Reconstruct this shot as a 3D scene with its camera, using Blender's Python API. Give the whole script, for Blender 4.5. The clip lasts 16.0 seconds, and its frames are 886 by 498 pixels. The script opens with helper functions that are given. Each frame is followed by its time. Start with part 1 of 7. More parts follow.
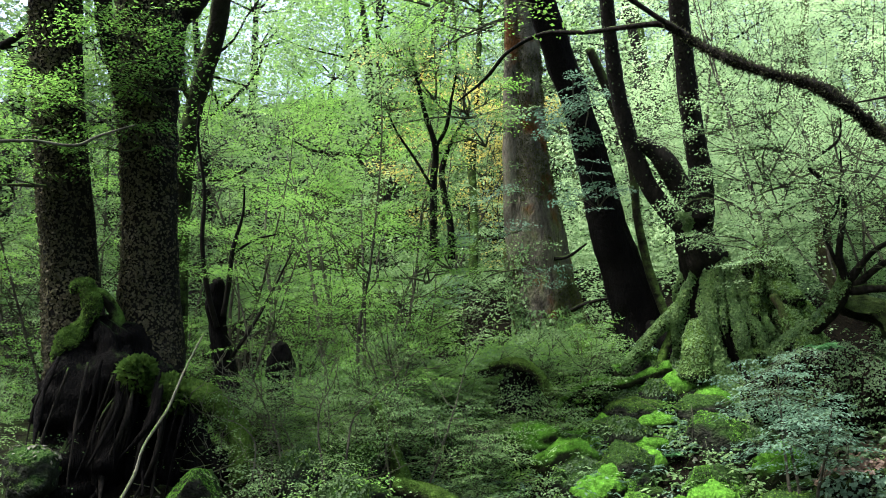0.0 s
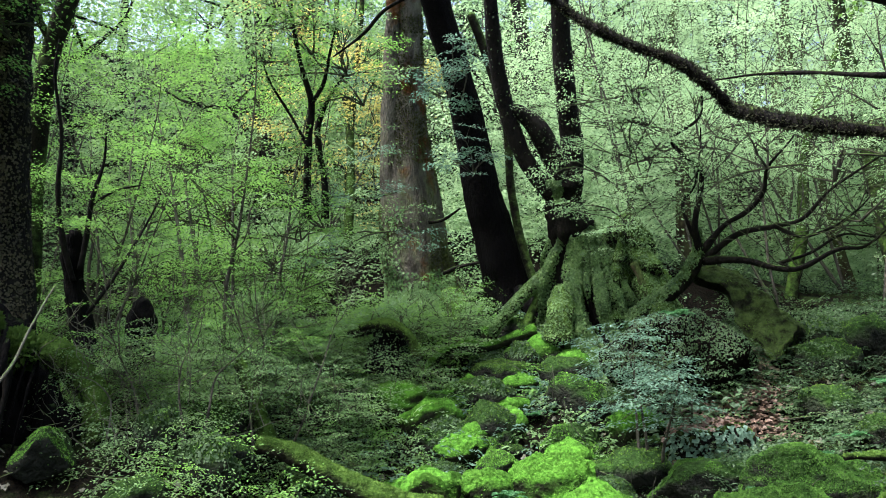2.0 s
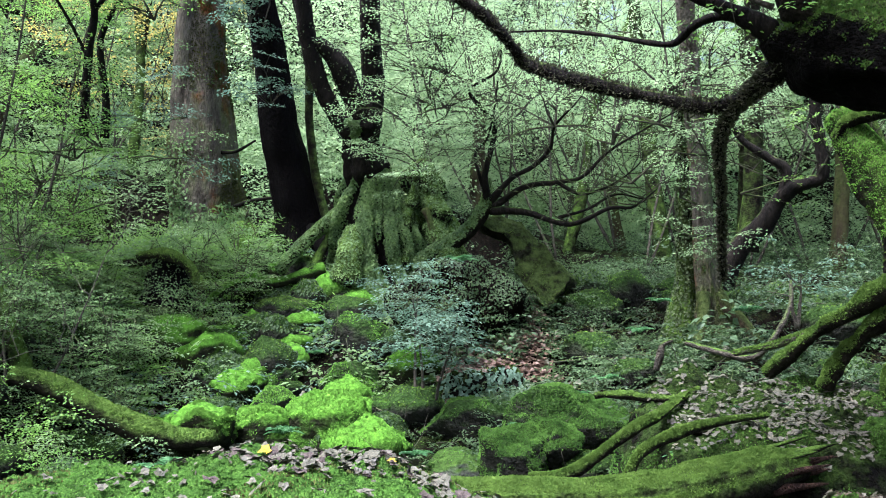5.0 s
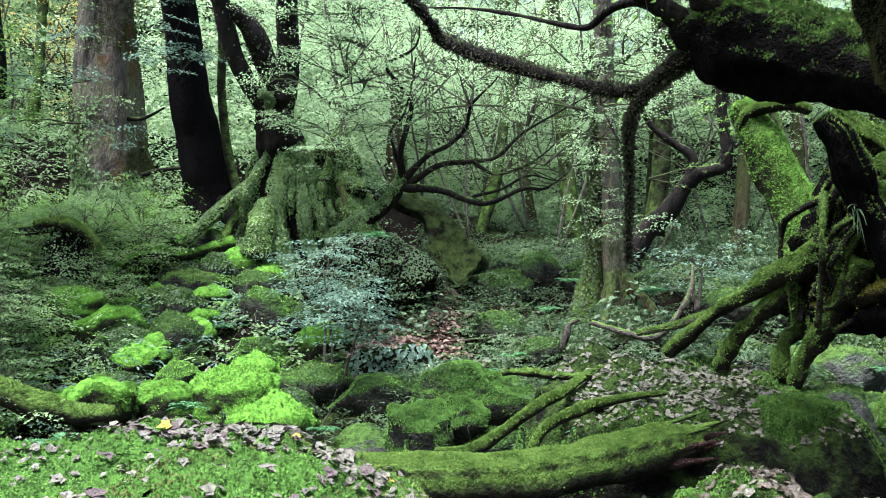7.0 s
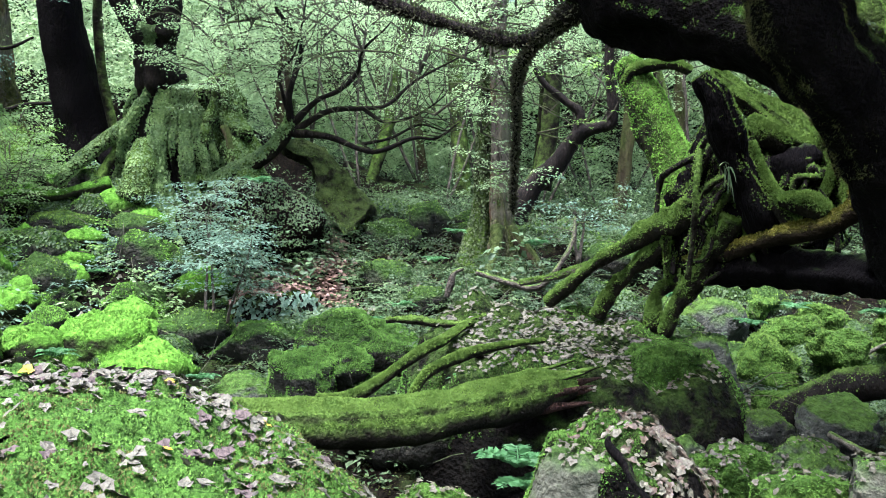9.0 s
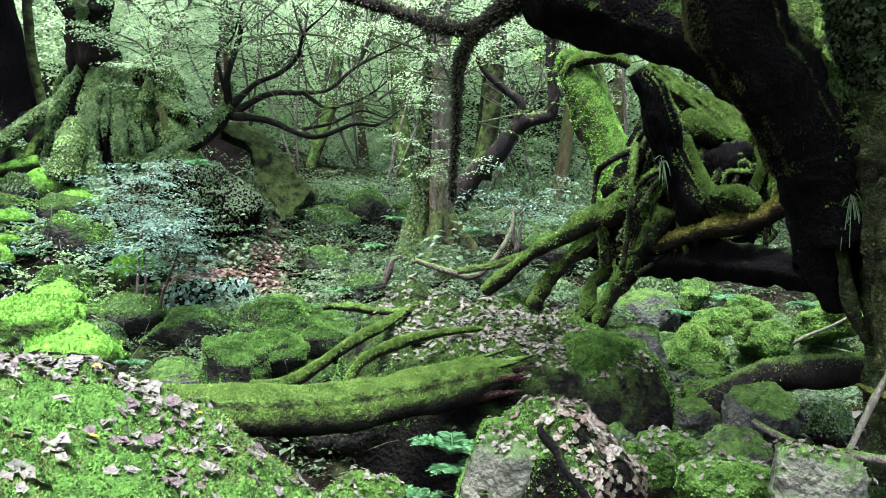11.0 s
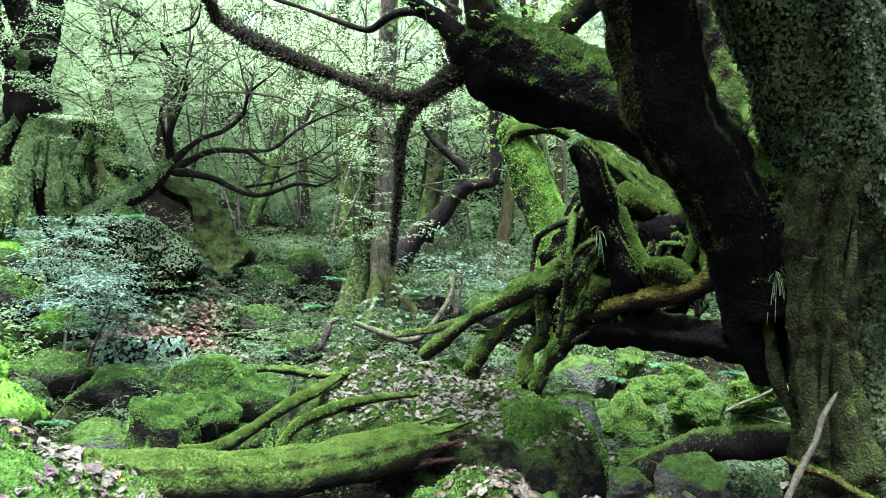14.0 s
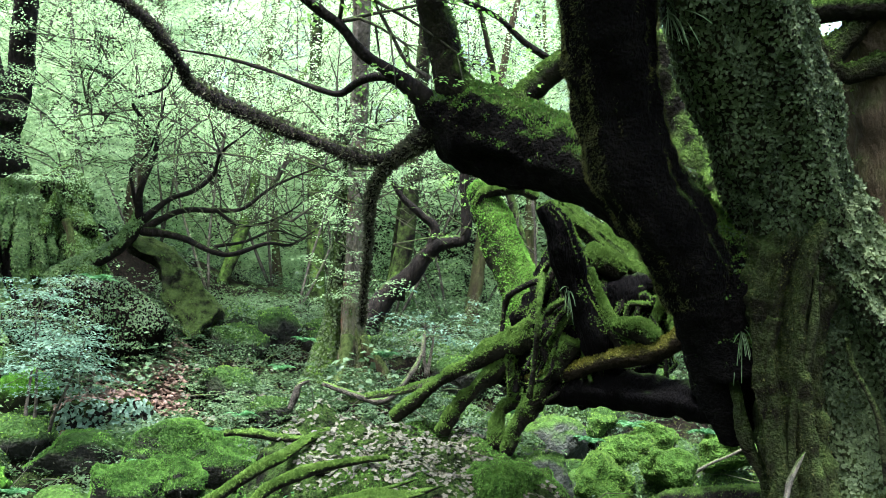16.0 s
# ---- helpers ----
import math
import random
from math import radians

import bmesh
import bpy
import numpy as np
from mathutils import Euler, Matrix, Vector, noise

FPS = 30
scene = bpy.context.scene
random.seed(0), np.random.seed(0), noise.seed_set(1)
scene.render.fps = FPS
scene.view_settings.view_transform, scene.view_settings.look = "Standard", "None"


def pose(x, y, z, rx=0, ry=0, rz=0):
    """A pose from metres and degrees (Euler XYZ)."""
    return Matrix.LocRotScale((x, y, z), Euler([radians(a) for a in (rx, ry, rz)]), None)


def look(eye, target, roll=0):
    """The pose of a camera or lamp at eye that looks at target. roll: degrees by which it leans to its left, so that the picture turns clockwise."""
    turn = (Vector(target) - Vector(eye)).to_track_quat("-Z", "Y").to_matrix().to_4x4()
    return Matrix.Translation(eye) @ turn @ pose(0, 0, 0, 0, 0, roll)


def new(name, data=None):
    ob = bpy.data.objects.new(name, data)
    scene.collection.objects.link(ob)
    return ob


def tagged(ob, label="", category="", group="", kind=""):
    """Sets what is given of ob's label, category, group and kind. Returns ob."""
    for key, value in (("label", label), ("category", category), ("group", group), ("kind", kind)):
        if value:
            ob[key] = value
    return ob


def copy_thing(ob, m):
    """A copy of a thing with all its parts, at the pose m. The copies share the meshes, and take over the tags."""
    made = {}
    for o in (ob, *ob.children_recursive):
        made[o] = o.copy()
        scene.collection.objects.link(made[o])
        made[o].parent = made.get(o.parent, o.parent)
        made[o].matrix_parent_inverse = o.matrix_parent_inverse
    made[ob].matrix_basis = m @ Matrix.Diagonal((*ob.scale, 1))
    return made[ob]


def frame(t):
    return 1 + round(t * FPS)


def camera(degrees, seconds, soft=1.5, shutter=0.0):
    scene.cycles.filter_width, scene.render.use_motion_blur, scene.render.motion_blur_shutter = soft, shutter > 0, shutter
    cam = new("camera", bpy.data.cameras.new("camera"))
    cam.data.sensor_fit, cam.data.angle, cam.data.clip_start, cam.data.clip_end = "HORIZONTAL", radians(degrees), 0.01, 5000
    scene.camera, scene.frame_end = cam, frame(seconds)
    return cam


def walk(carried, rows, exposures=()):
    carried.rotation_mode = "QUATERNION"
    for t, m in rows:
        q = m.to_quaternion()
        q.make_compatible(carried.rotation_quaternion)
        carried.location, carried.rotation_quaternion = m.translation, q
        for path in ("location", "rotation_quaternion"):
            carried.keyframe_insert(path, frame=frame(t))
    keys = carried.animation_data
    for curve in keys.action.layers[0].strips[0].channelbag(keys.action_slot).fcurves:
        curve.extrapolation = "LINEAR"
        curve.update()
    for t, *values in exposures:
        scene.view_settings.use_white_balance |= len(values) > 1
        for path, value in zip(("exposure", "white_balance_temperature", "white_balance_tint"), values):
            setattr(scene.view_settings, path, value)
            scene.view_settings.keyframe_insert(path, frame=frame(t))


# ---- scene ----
# ---- camera ----
cam = camera(56.1, 16.0, soft=1.0)
walk(cam, [
    (0, pose(-0.000, -0.000, 1.550, 104.01, 2.18, 28.56)),
    (0.5, pose(0.006, 0.009, 1.546, 103.59, 2.15, 27.17)),
    (1, pose(0.015, 0.019, 1.539, 102.91, 2.14, 25.12)),
    (1.5, pose(0.025, 0.025, 1.525, 102.19, 2.20, 22.78)),
    (2, pose(0.043, 0.040, 1.516, 101.24, 2.13, 20.02)),
    (2.5, pose(0.062, 0.056, 1.510, 100.28, 2.10, 17.55)),
    (3, pose(0.074, 0.069, 1.498, 99.26, 2.06, 15.69)),
    (3.5, pose(0.084, 0.079, 1.490, 98.37, 1.82, 13.59)),
    (4, pose(0.099, 0.093, 1.481, 97.80, 1.43, 10.82)),
    (6.5, pose(0.124, 0.120, 1.459, 96.15, -0.12, 1.13)),
    (7, pose(0.133, 0.127, 1.458, 95.59, -0.15, -0.01)),
    (7.5, pose(0.138, 0.134, 1.451, 94.75, -0.26, -1.54)),
    (8, pose(0.149, 0.142, 1.446, 93.81, -0.41, -3.33)),
    (8.5, pose(0.159, 0.145, 1.438, 92.96, -0.57, -5.24)),
    (9, pose(0.169, 0.151, 1.433, 92.35, -0.96, -7.53)),
    (9.5, pose(0.176, 0.154, 1.428, 91.91, -1.28, -9.03)),
    (10, pose(0.179, 0.156, 1.428, 91.55, -1.53, -10.32)),
    (12.5, pose(0.183, 0.144, 1.436, 92.71, -2.21, -12.79)),
    (13, pose(0.184, 0.138, 1.443, 93.58, -2.51, -13.64)),
    (13.5, pose(0.184, 0.138, 1.450, 94.62, -2.83, -14.71)),
    (14, pose(0.193, 0.136, 1.461, 95.90, -2.95, -15.73)),
    (14.5, pose(0.197, 0.132, 1.468, 96.92, -2.82, -16.26)),
    (15, pose(0.198, 0.124, 1.477, 98.06, -2.56, -16.73)),
    (15.5, pose(0.202, 0.120, 1.481, 99.15, -2.49, -17.04)),
    (16, pose(0.203, 0.114, 1.487, 99.85, -2.50, -17.57)),
], exposures=[(0, 3.12, 6400, 12), (4, 3.3, 5800, 24), (7, 3.68, 5800, 27), (9.5, 3.92, 5800, 29), (13, 4.15, 5750, 29), (16, 4.0, 5900, 17)])

# ---- light: an overcast sky over a forest ----
world = bpy.data.worlds.new("overcast_sky")
scene.world = world
world.use_nodes = True
wn, wl = world.node_tree.nodes, world.node_tree.links
wn.clear()
sky = wn.new("ShaderNodeTexSky")
sky.sky_type, sky.sun_disc = "NISHITA", False
sky.sun_elevation, sky.sun_rotation = radians(66), radians(220)
sky.air_density, sky.dust_density, sky.ozone_density = 1.0, 6.0, 0.3
wb = wn.new("ShaderNodeBackground")
wb.inputs["Strength"].default_value = 0.075
wo = wn.new("ShaderNodeOutputWorld")
wl.new(sky.outputs[0], wb.inputs[0])
wl.new(wb.outputs[0], wo.inputs[0])

sun_data = bpy.data.lights.new("sun", "SUN")
sun_data.energy, sun_data.angle, sun_data.color = 1.5, radians(14), (0.97, 1.0, 0.98)
sun_ob = new("sun", sun_data)
sun_ob.matrix_world = look((-5, 0, 20), (0, 6, 0))

# ---- materials ----
def mat_base(name):
    m = bpy.data.materials.new(name)
    m.use_nodes = True
    nt = m.node_tree
    nt.nodes.clear()
    return m, nt.nodes, nt.links


def ramp(n, stops):
    r = n.new("ShaderNodeValToRGB")
    e = r.color_ramp.elements
    while len(e) < len(stops):
        e.new(0.5)
    for el, (p, c) in zip(e, stops):
        el.position, el.color = p, (*c, 1)
    return r


def leaf_material(name, dark, light, rough=0.45, through_light=0.35, spec=0.4, clump=1.8, vary=0.4, even=0.0):
    """Thin leaves: a tone for each clump and each leaf in it, some light passing through."""
    m, n, l = mat_base(name)
    geo = n.new("ShaderNodeNewGeometry")
    r = ramp(n, [(0.0, dark), (0.75, light), (1.0, tuple(min(1, c * 1.2) for c in light))])
    tc = n.new("ShaderNodeTexCoord")
    patches = n.new("ShaderNodeTexNoise")
    patches.inputs["Scale"].default_value, patches.inputs["Detail"].default_value = clump, 3
    l.new(tc.outputs["Object"], patches.inputs["Vector"])
    spread_out = n.new("ShaderNodeMapRange")
    spread_out.inputs[1].default_value, spread_out.inputs[2].default_value = 0.3, 0.7
    l.new(patches.outputs[0], spread_out.inputs[0])
    both = n.new("ShaderNodeMix")
    both.inputs[0].default_value = vary
    l.new(spread_out.outputs[0], both.inputs[2])
    l.new(geo.outputs["Random Per Island"], both.inputs[3])
    l.new(both.outputs[0], r.inputs[0])
    p = n.new("ShaderNodeBsdfPrincipled")
    p.inputs["Roughness"].default_value = rough
    p.inputs["Specular IOR Level"].default_value = spec
    if even:
        # normals bent upwards, so leaves take sky light evenly however they face
        lift = n.new("ShaderNodeMix")
        lift.data_type = "VECTOR"
        lift.inputs[0].default_value = even
        l.new(geo.outputs["Normal"], lift.inputs[4])
        lift.inputs[5].default_value = (0, -0.25, 0.97)
        unit = n.new("ShaderNodeVectorMath")
        unit.operation = "NORMALIZE"
        l.new(lift.outputs[1], unit.inputs[0])
        l.new(unit.outputs[0], p.inputs["Normal"])
    tr = n.new("ShaderNodeBsdfTranslucent")
    hs = n.new("ShaderNodeHueSaturation")
    hs.inputs["Hue"].default_value, hs.inputs["Saturation"].default_value, hs.inputs["Value"].default_value = 0.495, 1.0, 1.35
    mx = n.new("ShaderNodeMixShader")
    mx.inputs[0].default_value = through_light
    out = n.new("ShaderNodeOutputMaterial")
    l.new(r.outputs[0], p.inputs["Base Color"])
    l.new(r.outputs[0], hs.inputs["Color"])
    l.new(hs.outputs[0], tr.inputs["Color"])
    l.new(p.outputs[0], mx.inputs[1])
    l.new(tr.outputs[0], mx.inputs[2])
    l.new(mx.outputs[0], out.inputs["Surface"])
    return m


def surface_material(name, dark, light, moss=None, moss_at=(0.2, 0.6), scale=6.0, rough=0.9, bump=0.6, stretch=(1, 1, 1), stain=None, gloss=0.06):
    """Bark, rock or soil in two scales of grain, with moss that grows on what faces up."""
    m, n, l = mat_base(name)
    tc = n.new("ShaderNodeTexCoord")
    mp = n.new("ShaderNodeMapping")
    mp.inputs["Scale"].default_value = stretch
    l.new(tc.outputs["Object"], mp.inputs["Vector"])
    n1 = n.new("ShaderNodeTexNoise")
    n1.inputs["Scale"].default_value, n1.inputs["Detail"].default_value, n1.inputs["Roughness"].default_value = scale, 8, 0.65
    n2 = n.new("ShaderNodeTexNoise")
    n2.inputs["Scale"].default_value, n2.inputs["Detail"].default_value = scale * 7, 4
    l.new(mp.outputs[0], n1.inputs["Vector"])
    l.new(mp.outputs[0], n2.inputs["Vector"])
    r = ramp(n, [(0.3, dark), (0.7, light)])
    l.new(n1.outputs[0], r.inputs[0])
    colour = r.outputs[0]
    if stain:
        n3 = n.new("ShaderNodeTexNoise")
        n3.inputs["Scale"].default_value, n3.inputs["Detail"].default_value = 2.3, 5
        l.new(tc.outputs["Object"], n3.inputs["Vector"])
        rs = ramp(n, [(0.55, (0, 0, 0)), (0.63, (1, 1, 1))])
        l.new(n3.outputs[0], rs.inputs[0])
        ms = n.new("ShaderNodeMix")
        ms.data_type = "RGBA"
        l.new(rs.outputs[0], ms.inputs[0])
        l.new(colour, ms.inputs[6])
        ms.inputs[7].default_value = (*stain, 1)
        colour = ms.outputs[2]
    if moss:
        g = n.new("ShaderNodeNewGeometry")
        sx = n.new("ShaderNodeSeparateXYZ")
        l.new(g.outputs["Normal"], sx.inputs[0])
        ad = n.new("ShaderNodeMath")
        ad.operation = "MULTIPLY_ADD"
        l.new(n1.outputs[0], ad.inputs[0])
        ad.inputs[1].default_value = 1.6
        l.new(sx.outputs[2], ad.inputs[2])
        mr = n.new("ShaderNodeMapRange")
        mr.inputs[1].default_value, mr.inputs[2].default_value = moss_at[0] + 0.8, moss_at[1] + 0.8
        l.new(ad.outputs[0], mr.inputs[0])
        n4 = n.new("ShaderNodeTexNoise")
        n4.inputs["Scale"].default_value, n4.inputs["Detail"].default_value, n4.inputs["Roughness"].default_value = 14, 9, 0.75
        l.new(tc.outputs["Object"], n4.inputs["Vector"])
        r4 = ramp(n, [(0.34, tuple(c * 0.22 for c in moss)), (0.56, moss), (0.8, (moss[0] * 1.7, moss[1] * 1.4, moss[2] * 1.2))])
        l.new(n4.outputs[0], r4.inputs[0])
        mm = n.new("ShaderNodeMix")
        mm.data_type = "RGBA"
        l.new(mr.outputs[0], mm.inputs[0])
        l.new(colour, mm.inputs[6])
        l.new(r4.outputs[0], mm.inputs[7])
        colour = mm.outputs[2]
    sm = n.new("ShaderNodeMath")
    sm.operation = "ADD"
    l.new(n1.outputs[0], sm.inputs[0])
    l.new(n2.outputs[0], sm.inputs[1])
    b = n.new("ShaderNodeBump")
    b.inputs["Strength"].default_value, b.inputs["Distance"].default_value = bump, 0.05
    l.new(sm.outputs[0], b.inputs["Height"])
    p = n.new("ShaderNodeBsdfPrincipled")
    p.inputs["Roughness"].default_value = rough
    p.inputs["Specular IOR Level"].default_value = gloss
    l.new(colour, p.inputs["Base Color"])
    l.new(b.outputs[0], p.inputs["Normal"])
    out = n.new("ShaderNodeOutputMaterial")
    l.new(p.outputs[0], out.inputs["Surface"])
    return m


MOSS = (0.049, 0.096, 0.016)
M_BARK_BLACK = surface_material("dark_bark", (0.0015, 0.0015, 0.0012), (0.012, 0.0105, 0.008), MOSS, (0.6, 0.95), 7, stretch=(1, 1, 0.3), gloss=0.08)
# almost black: shade on the wood is put into this bark's colour
M_BARK_SHADE_BLACK = surface_material("shade_black_bark", (0.0002, 0.0002, 0.0002), (0.0022, 0.0019, 0.0016), (0.022, 0.042, 0.01), (0.75, 1.1), 9, stretch=(1, 1, 0.25), rough=0.85, gloss=0.05)
M_BARK_RED = surface_material("brown_red_bark", (0.022, 0.019, 0.014), (0.185, 0.172, 0.138), (0.055, 0.075, 0.02), (-0.2, 0.25), 8, stretch=(1, 1, 0.3), stain=(0.1, 0.042, 0.015), bump=1.0)
M_BARK_MOSSY = surface_material("mossy_bark", (0.003, 0.003, 0.002), (0.02, 0.019, 0.012), MOSS, (-0.3, 0.35), 7)
M_BARK_OCHRE = surface_material("ochre_mossy_bark", (0.004, 0.003, 0.002), (0.02, 0.016, 0.008), (0.075, 0.075, 0.014), (-0.1, 0.4), 7)
M_BARK_THIN = surface_material("thin_branch_bark", (0.015, 0.014, 0.011), (0.08, 0.075, 0.058), MOSS, (0.3, 0.8), 12)
M_WOOD_PALE = surface_material("bleached_dead_wood", (0.03, 0.029, 0.022), (0.13, 0.128, 0.1), MOSS, (0.4, 0.8), 14, stretch=(1, 1, 0.3))
M_ROCK = surface_material("grey_rock_with_moss", (0.008, 0.01, 0.008), (0.075, 0.085, 0.068), (0.035, 0.075, 0.014), (0.25, 0.65), 6, bump=0.8)
M_ROCK_PALE = surface_material("pale_lichened_rock", (0.02, 0.024, 0.016), (0.11, 0.12, 0.085), (0.03, 0.065, 0.014), (0.1, 0.9), 5, bump=0.7)
M_ROCK_MOSSY = surface_material("moss_grown_rock", (0.003, 0.004, 0.003), (0.028, 0.03, 0.022), (0.019, 0.045, 0.009), (0.0, 0.5), 5, bump=1.0)
M_ROCK_BRIGHT = surface_material("bright_moss_cushion", (0.003, 0.004, 0.002), (0.018, 0.022, 0.009), (0.055, 0.155, 0.015), (-0.1, 0.35), 5)
M_BARK_TRUNK = surface_material("old_trunk_bark", (0.004, 0.004, 0.002), (0.028, 0.027, 0.015), (0.042, 0.068, 0.018), (-0.5, 0.35), 11, bump=1.0)
M_SLAB = surface_material("dark_slab_rock", (0.003, 0.0035, 0.002), (0.05, 0.054, 0.032), (0.045, 0.074, 0.019), (-0.2, 0.35), 14, bump=1.0)
M_BARK_BROWN = surface_material("brown_olive_bark", (0.012, 0.01, 0.006), (0.085, 0.068, 0.04), (0.04, 0.06, 0.016), (-0.2, 0.3), 7, stretch=(1, 1, 0.35))
# almost black, so gaps between plants keep their deep shade in the colour
M_SOIL = surface_material("shade_dark_forest_floor", (0.0008, 0.0007, 0.0005), (0.007, 0.006, 0.004), (0.022, 0.045, 0.01), (0.85, 1.4), 4, gloss=0.02)
M_MOUND = surface_material("mossy_mound", (0.003, 0.0025, 0.0015), (0.02, 0.016, 0.009), (0.03, 0.08, 0.011), (0.0, 0.6), 5, bump=1.0)
L_BRIGHT = leaf_material("bright_green_leaf", (0.0385, 0.115, 0.0208), (0.132, 0.265, 0.052), 0.5, 0.48, 0.25)
L_MID = leaf_material("green_leaf", (0.0385, 0.09, 0.0333), (0.143, 0.235, 0.0915), 0.5, 0.45, 0.2, even=0.25)
L_DARK = leaf_material("dark_glossy_shaded_leaf", (0.011, 0.028, 0.0125), (0.0495, 0.092, 0.0395), 0.5, 0.3, 0.25)
# paler than real leaves: haze and light from behind put into the colour
L_HAZE_PALE = leaf_material("haze_pale_leaf", (0.135, 0.212, 0.108), (0.212, 0.318, 0.165), 0.65, 0.72, 0.1, even=0.4)
L_BLUE = leaf_material("blue_green_bush_leaf", (0.03, 0.073, 0.047), (0.105, 0.178, 0.123), 0.5, 0.4, 0.2)
L_YELLOW = leaf_material("yellow_autumn_leaf", (0.2, 0.22, 0.05), (0.44, 0.37, 0.1), 0.5, 0.4, 0.2)
L_FINE = leaf_material("fine_pale_leaf", (0.08, 0.14, 0.066), (0.185, 0.285, 0.14), 0.6, 0.62, 0.15, even=0.4)
L_IVY = leaf_material("small_ivy_leaf", (0.0132, 0.026, 0.0104), (0.0682, 0.1, 0.0416), 0.55, 0.2, 0.15, 4)
L_IVY_GREEN = leaf_material("green_ivy_leaf", (0.016, 0.046, 0.014), (0.1, 0.175, 0.052), 0.55, 0.3, 0.2, 5)
L_CREEP = leaf_material("dull_green_creeper_leaf", (0.0088, 0.025, 0.0104), (0.0572, 0.102, 0.0395), 0.5, 0.35, 0.2)
L_MOSS = leaf_material("moss_sprig", (0.0264, 0.058, 0.00936), (0.066, 0.122, 0.0218), 0.85, 0.2, 0.03, 9, 0.15, 0.6)
L_MOSS_HI = leaf_material("bright_moss_sprig", (0.034, 0.096, 0.012), (0.086, 0.2, 0.028), 0.85, 0.2, 0.03, 7, 0.15, 0.6)
# near-black earth paints the shade on steep faces, as below the log
M_BANK = surface_material("shade_black_earth_bank", (0.0006, 0.0006, 0.0004), (0.005, 0.005, 0.0033), (0.022, 0.045, 0.008), (0.35, 0.8), 5, bump=1.0, gloss=0.05)
M_BLOCK = surface_material("stone_under_thick_moss", (0.004, 0.005, 0.003), (0.02, 0.022, 0.014), (0.034, 0.08, 0.012), (-1.4, -0.8), 6, bump=1.0)
# near-black base puts the shade of the limbs' undersides into the colour
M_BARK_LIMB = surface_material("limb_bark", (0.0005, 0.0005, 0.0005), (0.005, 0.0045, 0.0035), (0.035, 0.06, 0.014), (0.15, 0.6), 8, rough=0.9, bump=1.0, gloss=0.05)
L_MOSS_DEEP = leaf_material("deep_green_moss", (0.0122, 0.036, 0.00765), (0.0575, 0.13, 0.022), 0.85, 0.2, 0.03, 9, 0.3, 0.55)
L_MOSS_DRY = leaf_material("brownish_moss", (0.022, 0.028, 0.00832), (0.066, 0.076, 0.0229), 0.85, 0.2, 0.03, 7, 0.15, 0.55)
L_LITTER = leaf_material("fallen_leaf", (0.015, 0.0145, 0.008), (0.074, 0.077, 0.047), 0.6, 0.05)
L_LITTER_RED = leaf_material("reddish_fallen_leaf", (0.032, 0.017, 0.01), (0.105, 0.066, 0.042), 0.6, 0.05)

# ---- building tools ----
def lattice(ix, iy, iz, seed):
    h = (ix * 374761393 + iy * 668265263 + iz * 2147483647 + seed * 1274126177) & 0xFFFFFFFF
    h = ((h ^ (h >> 13)) * 1274126177) & 0xFFFFFFFF
    return ((h ^ (h >> 16)) & 0xFFFF) / 32767.5 - 1.0


def value_noise(p, freq, seed=0):
    q = np.asarray(p, float) * freq + 100.0
    i = np.floor(q).astype(np.int64)
    u = q - i
    u = u * u * (3 - 2 * u)
    acc = 0
    for dx in (0, 1):
        for dy in (0, 1):
            for dz in (0, 1):
                w = (u[..., 0] if dx else 1 - u[..., 0]) * (u[..., 1] if dy else 1 - u[..., 1]) * (u[..., 2] if dz else 1 - u[..., 2])
                acc = acc + w * lattice(i[..., 0] + dx, i[..., 1] + dy, i[..., 2] + dz, seed)
    return acc


def fbm(p, freq, seed=0, octaves=3):
    return sum(value_noise(p, freq * 2 ** k, seed + k) / 2 ** k for k in range(octaves))


def make_mesh(name, verts, faces, smooth=True):
    """A mesh from vertices and faces of equal size, quickly."""
    verts, faces = np.asarray(verts, np.float32), np.asarray(faces, np.int32)
    me = bpy.data.meshes.new(name)
    k = faces.shape[1]
    me.vertices.add(len(verts))
    me.vertices.foreach_set("co", verts.ravel())
    me.loops.add(faces.size)
    me.loops.foreach_set("vertex_index", faces.ravel())
    me.polygons.add(len(faces))
    me.polygons.foreach_set("loop_start", np.arange(0, faces.size, k, dtype=np.int32))
    me.polygons.foreach_set("use_smooth", np.full(len(faces), smooth))
    me.update(calc_edges=True)
    return me


def part(name, geom, material, parent=None, label="", smooth=True, kind=""):
    """Links one mesh, from (vertices, faces) or a ready mesh, under its thing."""
    me = geom if isinstance(geom, bpy.types.Mesh) else make_mesh(name, geom[0], geom[1], smooth)
    if not me.materials:
        me.materials.append(material)
    ob = new(name, me)
    if parent is not None:
        ob.parent = parent
        ob.matrix_parent_inverse = parent.matrix_basis.inverted()
    return tagged(ob, label, kind=kind)


def thing(name, at, label, category, group="", kind=""):
    ob = new(name)
    ob.empty_display_size = 0.1
    ob.matrix_basis = Matrix.Translation(at)
    return tagged(ob, label, category, group, kind)


def join(geoms):
    vs, fs, k = [], [], 0
    for v, f in geoms:
        vs.append(v)
        fs.append(np.asarray(f) + k)
        k += len(v)
    return np.concatenate(vs), np.concatenate(fs)


